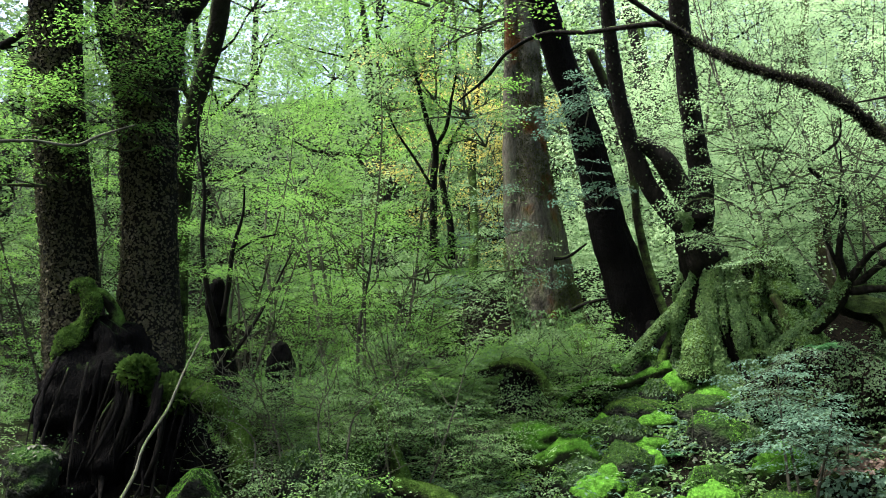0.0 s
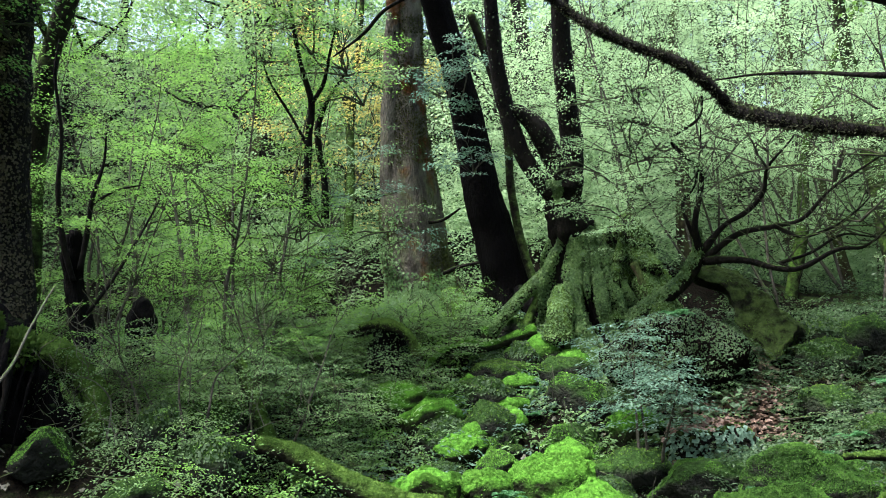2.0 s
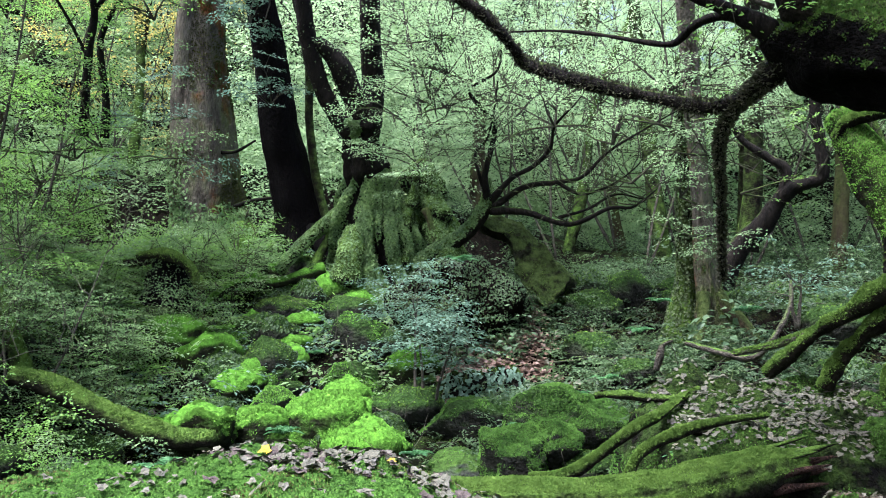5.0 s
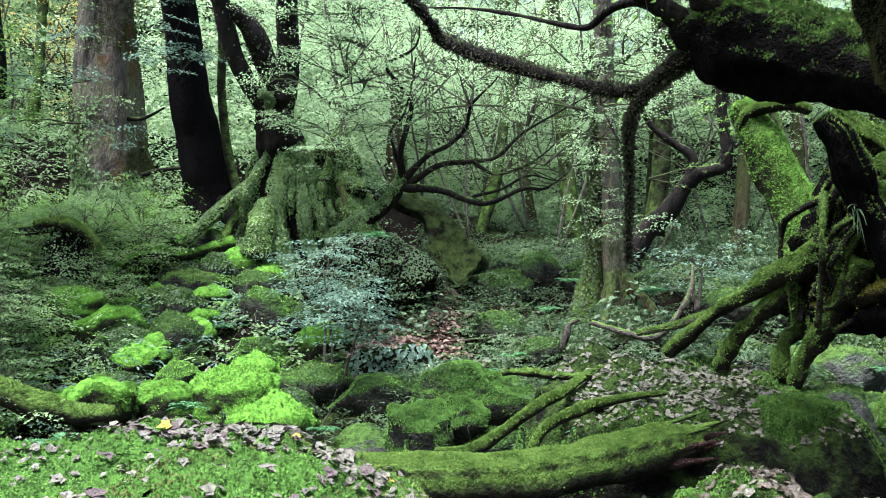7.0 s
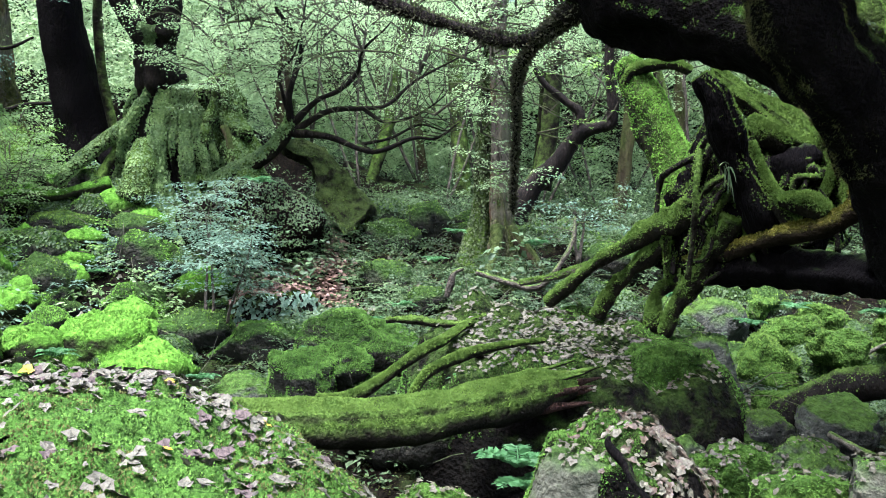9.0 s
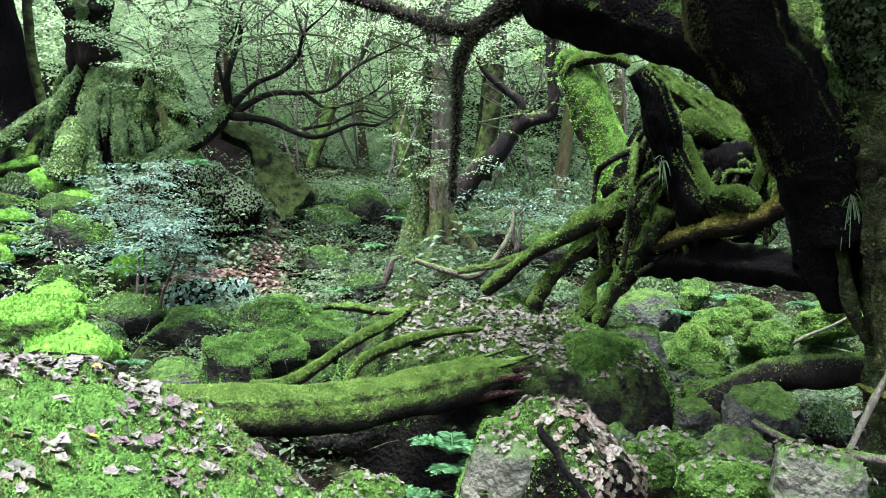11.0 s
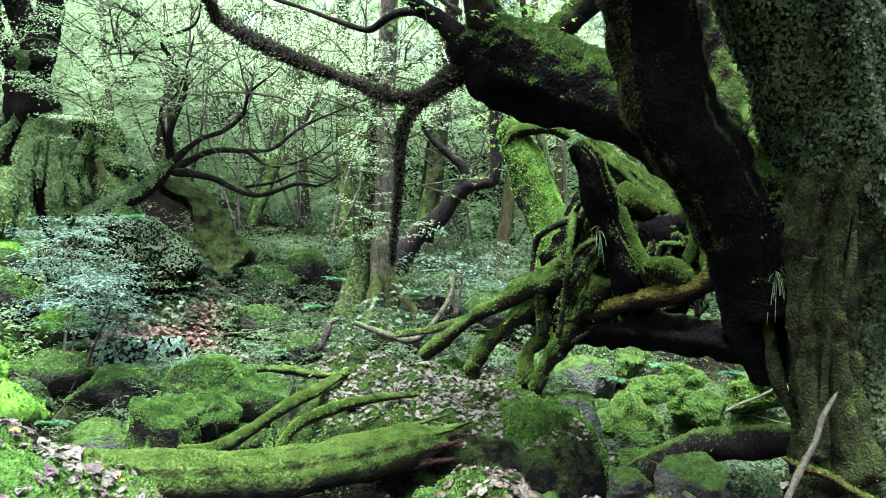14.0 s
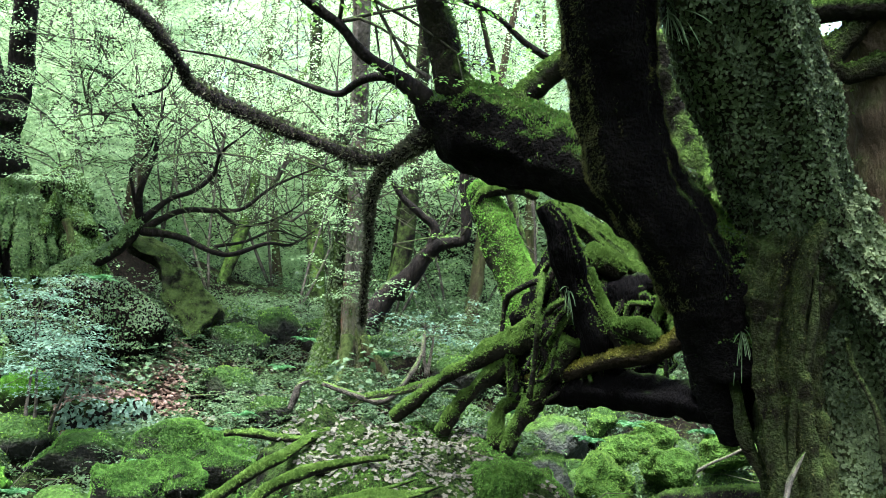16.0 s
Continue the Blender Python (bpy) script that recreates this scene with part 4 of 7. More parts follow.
pm, nm_ = scatter(leaf_bank_g, 2600, br, lambda q, cen: np.clip(q[:, 2] - 0.65, 0, 1) * (fbm(cen, 2.2, 5) < 0.15) * np.clip(cen[:, 0] - 0.3, 0.12, 1))
nm_ = nm_ + br.normal(0, 0.25, nm_.shape)
part("litter", maple(pm + nm_ * 0.014, np.cross(nm_, br.normal(0, 1, nm_.shape)), nm_, 0.026 * br.uniform(0.4, 1.4, 2600)), L_LITTER, leaf_bank, "pale brown fallen leaves", False, "stuff")
for _ in range(2):
    x0, y0 = br.uniform(0.2, 1.3), br.uniform(4.6, 5.3)
    row = [(x0 + s * br.uniform(0.5, 0.9), y0 + s * br.uniform(-0.2, 0.35), 1.15 + 0.28 * (y0 - 5.14) + br.normal(0, 0.015), 0.03 * (1 - 0.7 * s)) for s in (0, 0.25, 0.5, 0.75, 1.0)]
    rg = tube(row, 8, 6, 0.35, 7, 3)
    part("root", rg, M_BARK_MOSSY, leaf_bank)
    part("moss", fuzz(rg, 700, 0.012, rng, -0.2, 0.36), L_MOSS, leaf_bank, "", False, "stuff")

# ---- fallen log, boulders and smaller roots in the stream bed ----
log_g = tube([(-0.52, 4.03, 0.79, 0.1), (-0.16, 4.05, 0.77, 0.105), (0.30, 4.06, 0.77, 0.112), (0.71, 4.13, 0.80, 0.112), (1.03, 4.23, 0.85, 0.108), (1.25, 4.31, 0.89, 0.098), (1.40, 4.35, 0.91, 0.07)], 30, 10, 0.14, 6, 3, 0.2)
log = thing("fallen_log", (0.30, 4.04, 0.70), "fallen rotten log with a thick coat of bright moss", "log")
part("trunk", log_g, M_BARK_MOSSY, log)
M_ROT = surface_material("rotten_red_wood", (0.008, 0.005, 0.004), (0.06, 0.035, 0.026), scale=16, stretch=(1, 1, 0.3), bump=1.0)
end_rng = np.random.default_rng(2)
e0, e1 = np.array((1.19, 4.28, 0.88)), np.array((1.50, 4.36, 0.93))
for _ in range(26):
    # splinters of the broken end
    o = end_rng.normal(0, 0.045, 3)
    s = end_rng.uniform(0.5, 1.25)
    part("splinter", tube([(*(e0 + o), 0.026), (*(e0 + (e1 - e0) * 0.5 * s + o * 1.1), 0.018), (*(e0 + (e1 - e0) * s + o * 1.25), 0.003)], 6, 3, 0.4, 9, 1), M_ROT if o[2] < 0.03 else M_BARK_MOSSY, log)
part("moss", fuzz(log_g, 32000, 0.0095, rng, 0.05, 0.36), L_MOSS, log, "", False, "stuff")


front_g = dome(1.36, 3.42, 0.52, 0.56, 0.92, 0.1, 23, 0.3, res=56, power=3.2)
front_g[0][:, 2] -= 0.42 * np.clip(front_g[0][:, 0] - 1.28, 0, 1) + 0.1 * fbm(front_g[0], 3.3, 17, 4)
front = thing("leafy_hummock", (1.36, 3.42, 0.4), "stony hummock under brown fallen leaves with a mossy crest", "hummock")
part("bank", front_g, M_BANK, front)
fr = np.random.default_rng(29)
pf, nf = scatter(front_g, 1500, fr, lambda q, cen: np.clip(q[:, 2] - 0.2, 0, 1) * np.clip((cen[:, 0] - 1.2) * 4, 0.05, 1))
nf = nf + fr.normal(0, 0.22, nf.shape)
for shade, k0 in ((L_LITTER, 0), (leaf_material("dull_brown_fallen_leaf", (0.015, 0.012, 0.007), (0.055, 0.042, 0.024), 0.6, 0.05), 750)):
    part("litter", maple((pf + nf * 0.012)[k0:k0 + 750], np.cross(nf, fr.normal(0, 1, nf.shape))[k0:k0 + 750], nf[k0:k0 + 750], 0.03 * fr.uniform(0.5, 1.3, 750)), shade, front, "brown fallen leaves", False, "stuff")
part("moss", fuzz((front_g[0], front_g[1][front_g[0][front_g[1][:, 0], 0] < 1.34]), 16000, 0.012, fr, 0.1, 0.36, 0.9), L_MOSS_DEEP, front, "bright green moss on the crest", False, "stuff")


def fallen(name, path, label, material, moss_n=0, sides=12, rough=0.2, leafm=None, category="root"):
    g = tube(path, sides, 6, rough, 6, len(path))
    root = thing(name, path[0][:3], label, category)
    part("wood", g, material, root)
    if moss_n:
        part("moss", fuzz(g, int(moss_n * 1.8), 0.012, rng, 0.0, 0.4), leafm or L_MOSS, root, "", False, "stuff")
    return root


fallen("mossy_root", [(0.10, 4.75, 0.80, 0.015), (0.285, 4.65, 0.82, 0.03), (0.465, 4.66, 0.92, 0.032), (0.65, 4.68, 1.055, 0.03), (0.80, 4.85, 1.11, 0.03), (0.95, 5.15, 1.165, 0.026), (1.15, 5.5, 1.22, 0.016)], "long mossy root crossing the leaf-strewn bank", M_BARK_MOSSY, 5000)
fallen("mossy_root", [(0.58, 4.42, 0.80, 0.02), (0.60, 4.4, 0.89, 0.026), (0.685, 4.42, 0.985, 0.028), (0.90, 4.5, 1.065, 0.026), (1.12, 4.62, 1.10, 0.02), (1.35, 4.72, 1.12, 0.012)], "arched mossy root on the leaf-strewn bank", M_BARK_MOSSY, 3500)
fallen("dark_log", [(2.50, 4.70, 0.45, 0.07), (2.71, 4.58, 0.71, 0.1), (2.95, 4.40, 0.90, 0.1), (3.13, 4.17, 0.96, 0.09), (3.28, 3.93, 1.00, 0.09)], "dark rotting log bridging the stream", M_BARK_BLACK, 900, category="log")
fallen("mossy_log", [(-3.49, 5.63, 1.35, 0.07), (-3.17, 5.71, 1.24, 0.09), (-2.84, 5.76, 1.05, 0.09), (-2.49, 5.86, 0.90, 0.09), (-2.14, 5.95, 0.87, 0.06)], "fallen mossy log among low bushes", M_BARK_MOSSY, 2500, category="log")
fallen("mossy_branch", [(-1.95, 8.38, 2.33, 0.07), (-2.24, 8.31, 2.23, 0.055), (-2.47, 8.25, 2.17, 0.05), (-2.73, 8.11, 2.18, 0.045), (-2.93, 7.99, 2.05, 0.04), (-3.01, 7.86, 1.91, 0.02)], "bright mossy fallen branch", M_ROCK_BRIGHT, 2200, leafm=L_MOSS_HI, category="branch")
fallen("dead_stick", [(2.24, 3.41, 0.83, 0.014), (2.28, 3.26, 0.79, 0.017), (2.33, 3.16, 0.76, 0.02), (2.40, 3.04, 0.77, 0.02), (2.46, 2.87, 0.78, 0.02)], "bleached dead stick lying over stones", M_WOOD_PALE, category="stick")
fallen("dead_stick", [(2.76, 3.09, 1.31, 0.004), (2.73, 3.09, 1.27, 0.011), (2.68, 3.09, 1.19, 0.013), (2.64, 3.08, 1.10, 0.012), (2.58, 3.09, 0.99, 0.014), (2.49, 3.08, 0.84, 0.014), (2.38, 3.06, 0.68, 0.014)], "bleached broken stick leaning on the trunk", M_WOOD_PALE, category="stick")
fallen("dead_stick", [(2.63, 3.27, 1.01, 0.006), (2.66, 3.20, 0.98, 0.014), (2.72, 3.10, 0.96, 0.018), (2.76, 3.02, 0.92, 0.016), (2.78, 2.86, 0.88, 0.016)], "knotty dead stick with green moss", M_BARK_OCHRE, 250, category="stick")
fallen("dead_twig", [(4.05, 5.82, 0.85, 0.02), (4.04, 5.84, 1.00, 0.018), (3.99, 5.88, 1.08, 0.012), (3.94, 5.92, 1.14, 0.008)], "forked pale bleached dead twig", M_WOOD_PALE, category="twig")
fallen("dead_twig", [(4.04, 5.83, 0.95, 0.015), (4.17, 5.75, 1.05, 0.012), (4.31, 5.66, 1.13, 0.01), (4.43, 5.57, 1.24, 0.008)], "thin pale bleached dead twig", M_WOOD_PALE, category="twig")
fallen("dead_stalk", [(0.91, 5.59, 1.34, 0.02), (0.94, 5.59, 1.43, 0.025), (0.96, 5.59, 1.50, 0.02), (1.02, 5.58, 1.53, 0.012)], "short broken dead stalk", M_BARK_THIN, category="stalk")
fallen("dark_snag", [(1.15, 3.02, 0.90, 0.006), (1.145, 3.0, 0.87, 0.013), (1.19, 2.95, 0.81, 0.015), (1.195, 2.89, 0.765, 0.012), (1.24, 2.82, 0.70, 0.016), (1.27, 2.78, 0.62, 0.018)], "dark broken snag standing out of leaf litter", M_BARK_SHADE_BLACK, category="snag")
fallen("thin_root", [(1.26, 6.45, 1.52, 0.02), (1.47, 6.31, 1.45, 0.022), (1.66, 6.16, 1.41, 0.025), (1.81, 6.12, 1.56, 0.02), (1.94, 6.18, 1.77, 0.015), (1.98, 6.26, 1.95, 0.01)], "thin bent branch rising from the ground", M_BARK_THIN, category="branch")
fallen("bleached_branch", [(-4.01, 4.10, 2.41, 0.005), (-4.01, 3.99, 2.24, 0.006), (-4.00, 3.89, 2.08, 0.007), (-3.98, 3.78, 1.90, 0.008), (-3.96, 3.59, 1.68, 0.009), (-3.96, 3.53, 1.52, 0.0095), (-3.94, 3.39, 1.34, 0.01)], "long bleached bare branch hanging across", M_WOOD_PALE, category="branch")
fallen("bleached_branch", [(-5.23, 3.18, 3.74, 0.012), (-5.03, 3.45, 3.79, 0.013), (-4.88, 3.66, 3.79, 0.012), (-4.75, 3.78, 3.88, 0.01), (-4.58, 3.93, 3.97, 0.006)], "thin pale bleached dead twig", M_WOOD_PALE, category="twig")

STONES = [
    # place, half sizes, turn, material, moss sprigs
    ((0.34, 5.87, 0.96), (0.44, 0.35, 0.28), 0.3, M_ROCK_MOSSY, 6000, 0), ((0.0, 5.5, 0.74), (0.2, 0.25, 0.27), 0.8, M_ROCK_MOSSY, 4200, 1), ((0.24, 5.5, 0.88), (0.17, 0.18, 0.15), 0.2, M_ROCK_MOSSY, 2600, 1),
    ((2.02, 4.75, 0.85), (0.29, 0.25, 0.24), 0.2, M_ROCK_MOSSY, 2500, 0), ((3.35, 6.01, 0.84), (0.32, 0.28, 0.23), 0.4, M_ROCK_MOSSY, 1500, 0), ((3.22, 6.65, 1.08), (0.34, 0.3, 0.26), 0.9, M_ROCK, 600, 0),
    ((2.51, 5.08, 0.82), (0.2, 0.22, 0.3), 0.1, M_ROCK, 300, 0), ((2.63, 4.64, 0.60), (0.22, 0.2, 0.15), 0.5, M_ROCK, 400, 0), ((3.84, 6.55, 1.00), (0.22, 0.2, 0.16), 0.5, M_ROCK_MOSSY, 500, 0),
    ((1.13, 3.3, 0.6), (0.17, 0.2, 0.2), 0.5, M_ROCK_PALE, 0, 0), ((1.98, 3.16, 0.60), (0.25, 0.2, 0.13), 0.9, M_ROCK_MOSSY, 1200, 0),
    ((2.12, 2.85, 0.70), (0.17, 0.17, 0.13), 0.3, M_ROCK_PALE, 200, 0), ((1.98, 3.85, 0.55), (0.14, 0.14, 0.1), 0.3, M_ROCK_MOSSY, 400, 0), ((0.64, 3.89, 0.41), (0.16, 0.16, 0.09), 0.3, M_ROCK_MOSSY, 500, 0),
    ((-2.42, 7.82, 1.60), (0.18, 0.16, 0.19), 0.15, M_ROCK_BRIGHT, 1800, 1), ((-2.82, 7.68, 1.58), (0.34, 0.3, 0.2), 0.6, M_ROCK_BRIGHT, 2500, 1), ((-3.11, 7.43, 1.62), (0.36, 0.3, 0.22), 0.3, M_ROCK_BRIGHT, 2500, 1),
    ((-2.72, 7.60, 1.50), (0.3, 0.3, 0.2), 0.9, M_ROCK_MOSSY, 2000, 0), ((-1.96, 6.53, 0.88), (0.3, 0.28, 0.26), 0.4, M_ROCK_BRIGHT, 3000, 1), ((-1.46, 6.57, 0.90), (0.36, 0.32, 0.29), 0.2, M_ROCK_BRIGHT, 3500, 1),
    ((-2.33, 6.24, 0.92), (0.25, 0.26, 0.2), 0.7, M_ROCK_BRIGHT, 2200, 1), ((-1.43, 7.27, 1.21), (0.29, 0.26, 0.19), 0.7, M_ROCK_MOSSY, 1600, 0), ((-1.08, 6.92, 0.96), (0.3, 0.26, 0.2), 0.2, M_ROCK_MOSSY, 1500, 0),
    ((-0.32, 6.60, 0.90), (0.4, 0.32, 0.22), 0.5, M_ROCK_MOSSY, 2500, 0), ((-2.03, 7.42, 1.35), (0.22, 0.2, 0.2), 0.5, M_ROCK_BRIGHT, 1500, 1), ((-2.06, 7.20, 1.19), (0.22, 0.2, 0.17), 1.5, M_ROCK_MOSSY, 1500, 0),
    ((-2.26, 8.08, 1.81), (0.3, 0.3, 0.2), 0.5, M_ROCK_MOSSY, 1500, 0), ((-2.06, 8.44, 1.99), (0.3, 0.28, 0.22), 0.1, M_ROCK_MOSSY, 1200, 0), ((-2.16, 8.60, 2.20), (0.3, 0.3, 0.25), 0.8, M_ROCK_MOSSY, 900, 0),
    ((-1.45, 7.67, 1.60), (0.28, 0.26, 0.26), 0.3, M_ROCK_MOSSY, 1200, 0), ((-2.33, 7.00, 1.21), (0.24, 0.22, 0.15), 1.1, M_ROCK_BRIGHT, 1500, 1), ((-1.96, 6.81, 1.07), (0.22, 0.2, 0.13), 1.1, M_ROCK_MOSSY, 1400, 0),
    ((-0.37, 5.97, 0.68), (0.3, 0.26, 0.12), 0.1, M_ROCK, 500, 0), ((-4.63, 4.70, 1.33), (0.2, 0.2, 0.2), 0.1, M_ROCK_MOSSY, 1200, 0), ((-5.34, 3.88, 1.54), (0.2, 0.2, 0.2), 0.1, M_ROCK_MOSSY, 900, 0),
    ((3.19, 7.11, 1.25), (0.28, 0.26, 0.2), 1.1, M_ROCK, 300, 0), ((3.86, 7.23, 1.25), (0.3, 0.26, 0.2), 0.1, M_ROCK_MOSSY, 500, 0), ((4.37, 6.94, 1.12), (0.3, 0.26, 0.22), 0.6, M_ROCK_MOSSY, 700, 0),
    ((2.87, 4.76, 0.72), (0.2, 0.18, 0.14), 0.6, M_ROCK_MOSSY, 500, 0), ((2.85, 4.30, 0.72), (0.24, 0.2, 0.16), 0.9, M_ROCK, 200, 0), ((2.43, 3.93, 0.57), (0.2, 0.2, 0.14), 0.2, M_ROCK, 200, 0), ((2.15, 3.98, 0.60), (0.15, 0.14, 0.1), 0.5, M_ROCK_MOSSY, 500, 0),
    ((4.45, 5.92, 1.13), (0.22, 0.2, 0.17), 0.6, M_ROCK_MOSSY, 1200, 0), ((3.84, 5.84, 0.99), (0.25, 0.2, 0.15), 0.9, M_ROCK_MOSSY, 800, 0), ((3.89, 6.52, 1.07), (0.28, 0.2, 0.17), 0.3, M_ROCK_MOSSY, 600, 0),
]
for k, (at, size, turn, m, sprigs, hi) in enumerate(STONES):
    near_block = at[0] > -0.1 and at[1] < 6.2 and m is M_ROCK_MOSSY or at[0] > 0.9 and m is M_ROCK_MOSSY
    g = moved(boulder(size, k + 40, 0.2 if near_block else 0.1 if m is not M_ROCK_BRIGHT else 0.12, 10, 40 if at[1] < 5.2 else 26, 3.2 if m is not M_ROCK_BRIGHT else 2.4), at, turn)
    lab = {M_ROCK: "grey weathered boulder with thin moss", M_ROCK_PALE: "pale lichened stone with patches of moss", M_ROCK_MOSSY: "boulder grown over with dark green moss", M_ROCK_BRIGHT: "rounded boulder under a bright green moss cushion"}[m]
    st = thing("boulder", at, lab, "boulder", "boulders in the gully")
    tumble = near_block and at[0] < 0.5
    part("stone", g, M_BLOCK if near_block and not tumble else m, st)
    if at[1] < 4.2:
        lp, ln = scatter(g, 60, rng, lambda q, cen: np.clip(q[:, 2] - 0.25, 0, 1))
        ln = ln + rng.normal(0, 0.3, ln.shape)
        part("litter", maple(lp + ln * 0.012, np.cross(ln, rng.normal(0, 1, ln.shape)), ln, 0.03 * rng.uniform(0.5, 1.2, 60)), L_LITTER, st, "brown fallen leaves", False, "stuff")
    if sprigs:
        # left stones get brighter sprigs, middle ones darker: partly moss, partly painted light
        part("moss", fuzz(g, int(sprigs * (4.6 if near_block else 1.7)), 0.01 if at[1] < 6 else 0.014, rng, -0.25 if tumble else -1.1 if near_block else 0.0, 0.42, patch=0.0 if near_block else 0.35), L_MOSS_HI if at[0] < -1.2 and (hi or k % 2) else L_MOSS if at[0] < -1.2 or at[0] > 2.2 else L_MOSS_DEEP, st, "", False, "stuff")

def twiggy(lines, rng, m, root, n=4, ln=1.2, r=0.012):
    """Fine bare twigs that leave given limbs, as one part for each limb."""
    for line in lines:
        sp = spline(line, 6)
        wood = []
        for _ in range(n):
            q = sp[int(rng.uniform(0.3, 1) * (len(sp) - 1))]
            l2, h = limb_line(q[:3], rng.normal(0, 1, 3) * (1, 0.5, 0.5) + (0, 0, 0.5), ln * rng.uniform(0.5, 1.2), r, rng, 0.3, 0.12, 6)
            wood.append(tube(l2, 4, 1, 0.1, 9))
            for _ in range(3):
                q2 = l2[rng.integers(2, 6)]
                l3, _ = limb_line(q2[:3], h + rng.normal(0, 0.8, 3), ln * 0.5, r * 0.5, rng, 0.3, 0.1, 4)
                wood.append(tube(l3, 4, 1, 0))
        part("branchwork", join(wood), m, root, kind="stuff")


# ---- great ivy-covered stump and the trunks behind ----
rng = np.random.default_rng(23)
stump, stump_parts = tree("forked_tree", (-1.45, 8.82, 2.33), "old forked tree on a broad fluted base covered in ivy", [
    ("trunk", [(-1.46, 8.95, 2.7, 0.18), (-1.54, 8.72, 3.05, 0.2), (-1.58, 8.52, 3.36, 0.2), (-1.58, 8.36, 3.68, 0.18), (-1.53, 8.26, 3.83, 0.16)], M_BARK_BLACK, 0.25, 0.3, 30),
    ("trunk", [(-1.05, 8.99, 2.15, 0.5), (-1.06, 8.94, 2.63, 0.42), (-1.06, 8.89, 3.00, 0.34), (-1.01, 8.79, 3.28, 0.22), (-0.96, 8.70, 3.48, 0.08)], M_BARK_MOSSY, 0.3, 0.6, 60),
    ("limb", [(-1.54, 8.36, 3.65, 0.16), (-1.74, 8.22, 3.81, 0.1), (-1.88, 8.06, 4.05, 0.09), (-1.97, 7.92, 4.39, 0.085), (-2.02, 7.74, 4.80, 0.08), (-2.00, 7.49, 5.34, 0.075), (-1.88, 7.03, 6.16, 0.06)], M_BARK_BLACK, 0.12, 0, 14),
    ("limb", [(-1.56, 8.32, 3.76, 0.15), (-1.62, 8.16, 4.08, 0.12), (-1.74, 8.00, 4.37, 0.1), (-1.89, 7.89, 4.51, 0.08), (-2.00, 7.86, 4.52, 0.06)], M_BARK_BLACK, 0.12, 0, 14),
    ("limb", [(-1.53, 8.34, 3.71, 0.16), (-1.42, 8.23, 4.15, 0.12), (-1.41, 8.03, 4.56, 0.11), (-1.37, 7.78, 5.05, 0.1), (-1.27, 7.31, 5.96, 0.09)], M_BARK_BLACK, 0.12, 0, 14),
    ("root", [(-1.78, 8.56, 2.98, 0.07), (-2.03, 8.43, 2.74, 0.065), (-2.24, 8.31, 2.50, 0.06), (-2.36, 8.19, 2.31, 0.05)], M_BARK_MOSSY, 0.2, 0, 12),
    ("root", [(-1.61, 8.43, 2.71, 0.14), (-1.67, 8.30, 2.41, 0.16), (-1.73, 8.26, 2.18, 0.15)], M_BARK_MOSSY, 0.2, 0, 12),
    ("root", [(-0.87, 8.64, 2.77, 0.12), (-0.71, 8.49, 2.50, 0.14), (-0.66, 8.42, 2.26, 0.14)], M_BARK_MOSSY, 0.2, 0, 12),
])
FOOT, HEAD = np.array((-1.36, 8.88, 1.8)), np.array((-1.53, 8.5, 3.5))


def crease(p):
    """Nought in the clefts between the flutes of the old base, one on their ridges."""
    up = np.clip((p[..., 2] - FOOT[2]) / (HEAD[2] - FOOT[2]), 0, 1)
    c = FOOT + (HEAD - FOOT) * up[..., None]
    a = np.arctan2(p[..., 1] - c[..., 1], p[..., 0] - c[..., 0]) + 0.35 * np.sin(up * 4.0)
    q = np.stack([np.cos(a) * 4.2, np.sin(a) * 4.2, up * 1.3], -1)
    return 1 - np.exp(-(value_noise(q, 1.0, 61) / 0.22) ** 2)


up, around = np.meshgrid(np.linspace(0, 1, 90), np.linspace(0, 2 * np.pi, 220, endpoint=False), indexing="ij")
girth = (0.33 + 0.58 * (1 - up) ** 1.35) * np.sqrt(np.clip(1.02 - up ** 5, 0, 1))
body = FOOT + (HEAD - FOOT) * up[..., None] + np.stack([np.cos(around) * girth, np.sin(around) * girth * 0.75, 0 * up], -1)
deep = (1 - crease(body)) * 0.5 * (1 - 0.3 * up) - 0.14 * fbm(body, 2.4, 15, 4)
body = body - np.stack([np.cos(around), np.sin(around) * 0.75, 0 * up], -1) * (girth * deep)[..., None]
i, j = np.meshgrid(np.arange(89), np.arange(220), indexing="ij")
base_g = (body.reshape(-1, 3), np.stack([i * 220 + j, i * 220 + (j + 1) % 220, (i + 1) * 220 + (j + 1) % 220, (i + 1) * 220 + j], -1).reshape(-1, 4))
part("fluted_base", base_g, M_BARK_BLACK, stump)
side = np.random.default_rng(71)
for k, (u0, z0) in enumerate(((-0.93, 2.95), (-0.82, 2.75), (-0.74, 2.6), (-1.86, 2.9))):
    # bare roots down the flank
    rows = [(u0 + (0.28 if u0 > -1.5 else -0.3) * w + side.normal(0, 0.03), 8.55 - 0.22 * w, z0 * (1 - w) + 2.05 * w, 0.04 + 0.03 * w) for w in (0, 0.25, 0.5, 0.75, 1.0)]
    part("root", tube(rows, 12, 7, 0.35, 5, k), M_BARK_BROWN if k < 2 else M_BARK_MOSSY, stump)
part("ivy", clinging(base_g, 46000, 0.025, rng, lambda nr, c: np.clip(crease(c) - 0.55, 0, 1) * (fbm(c * (1, 1, 0.5), 2.2, 6) > -0.8) * np.clip(0.6 - nr[:, 1], 0, 1)), L_IVY_GREEN, stump, "small ivy leaves on the fluted base", False, "stuff")
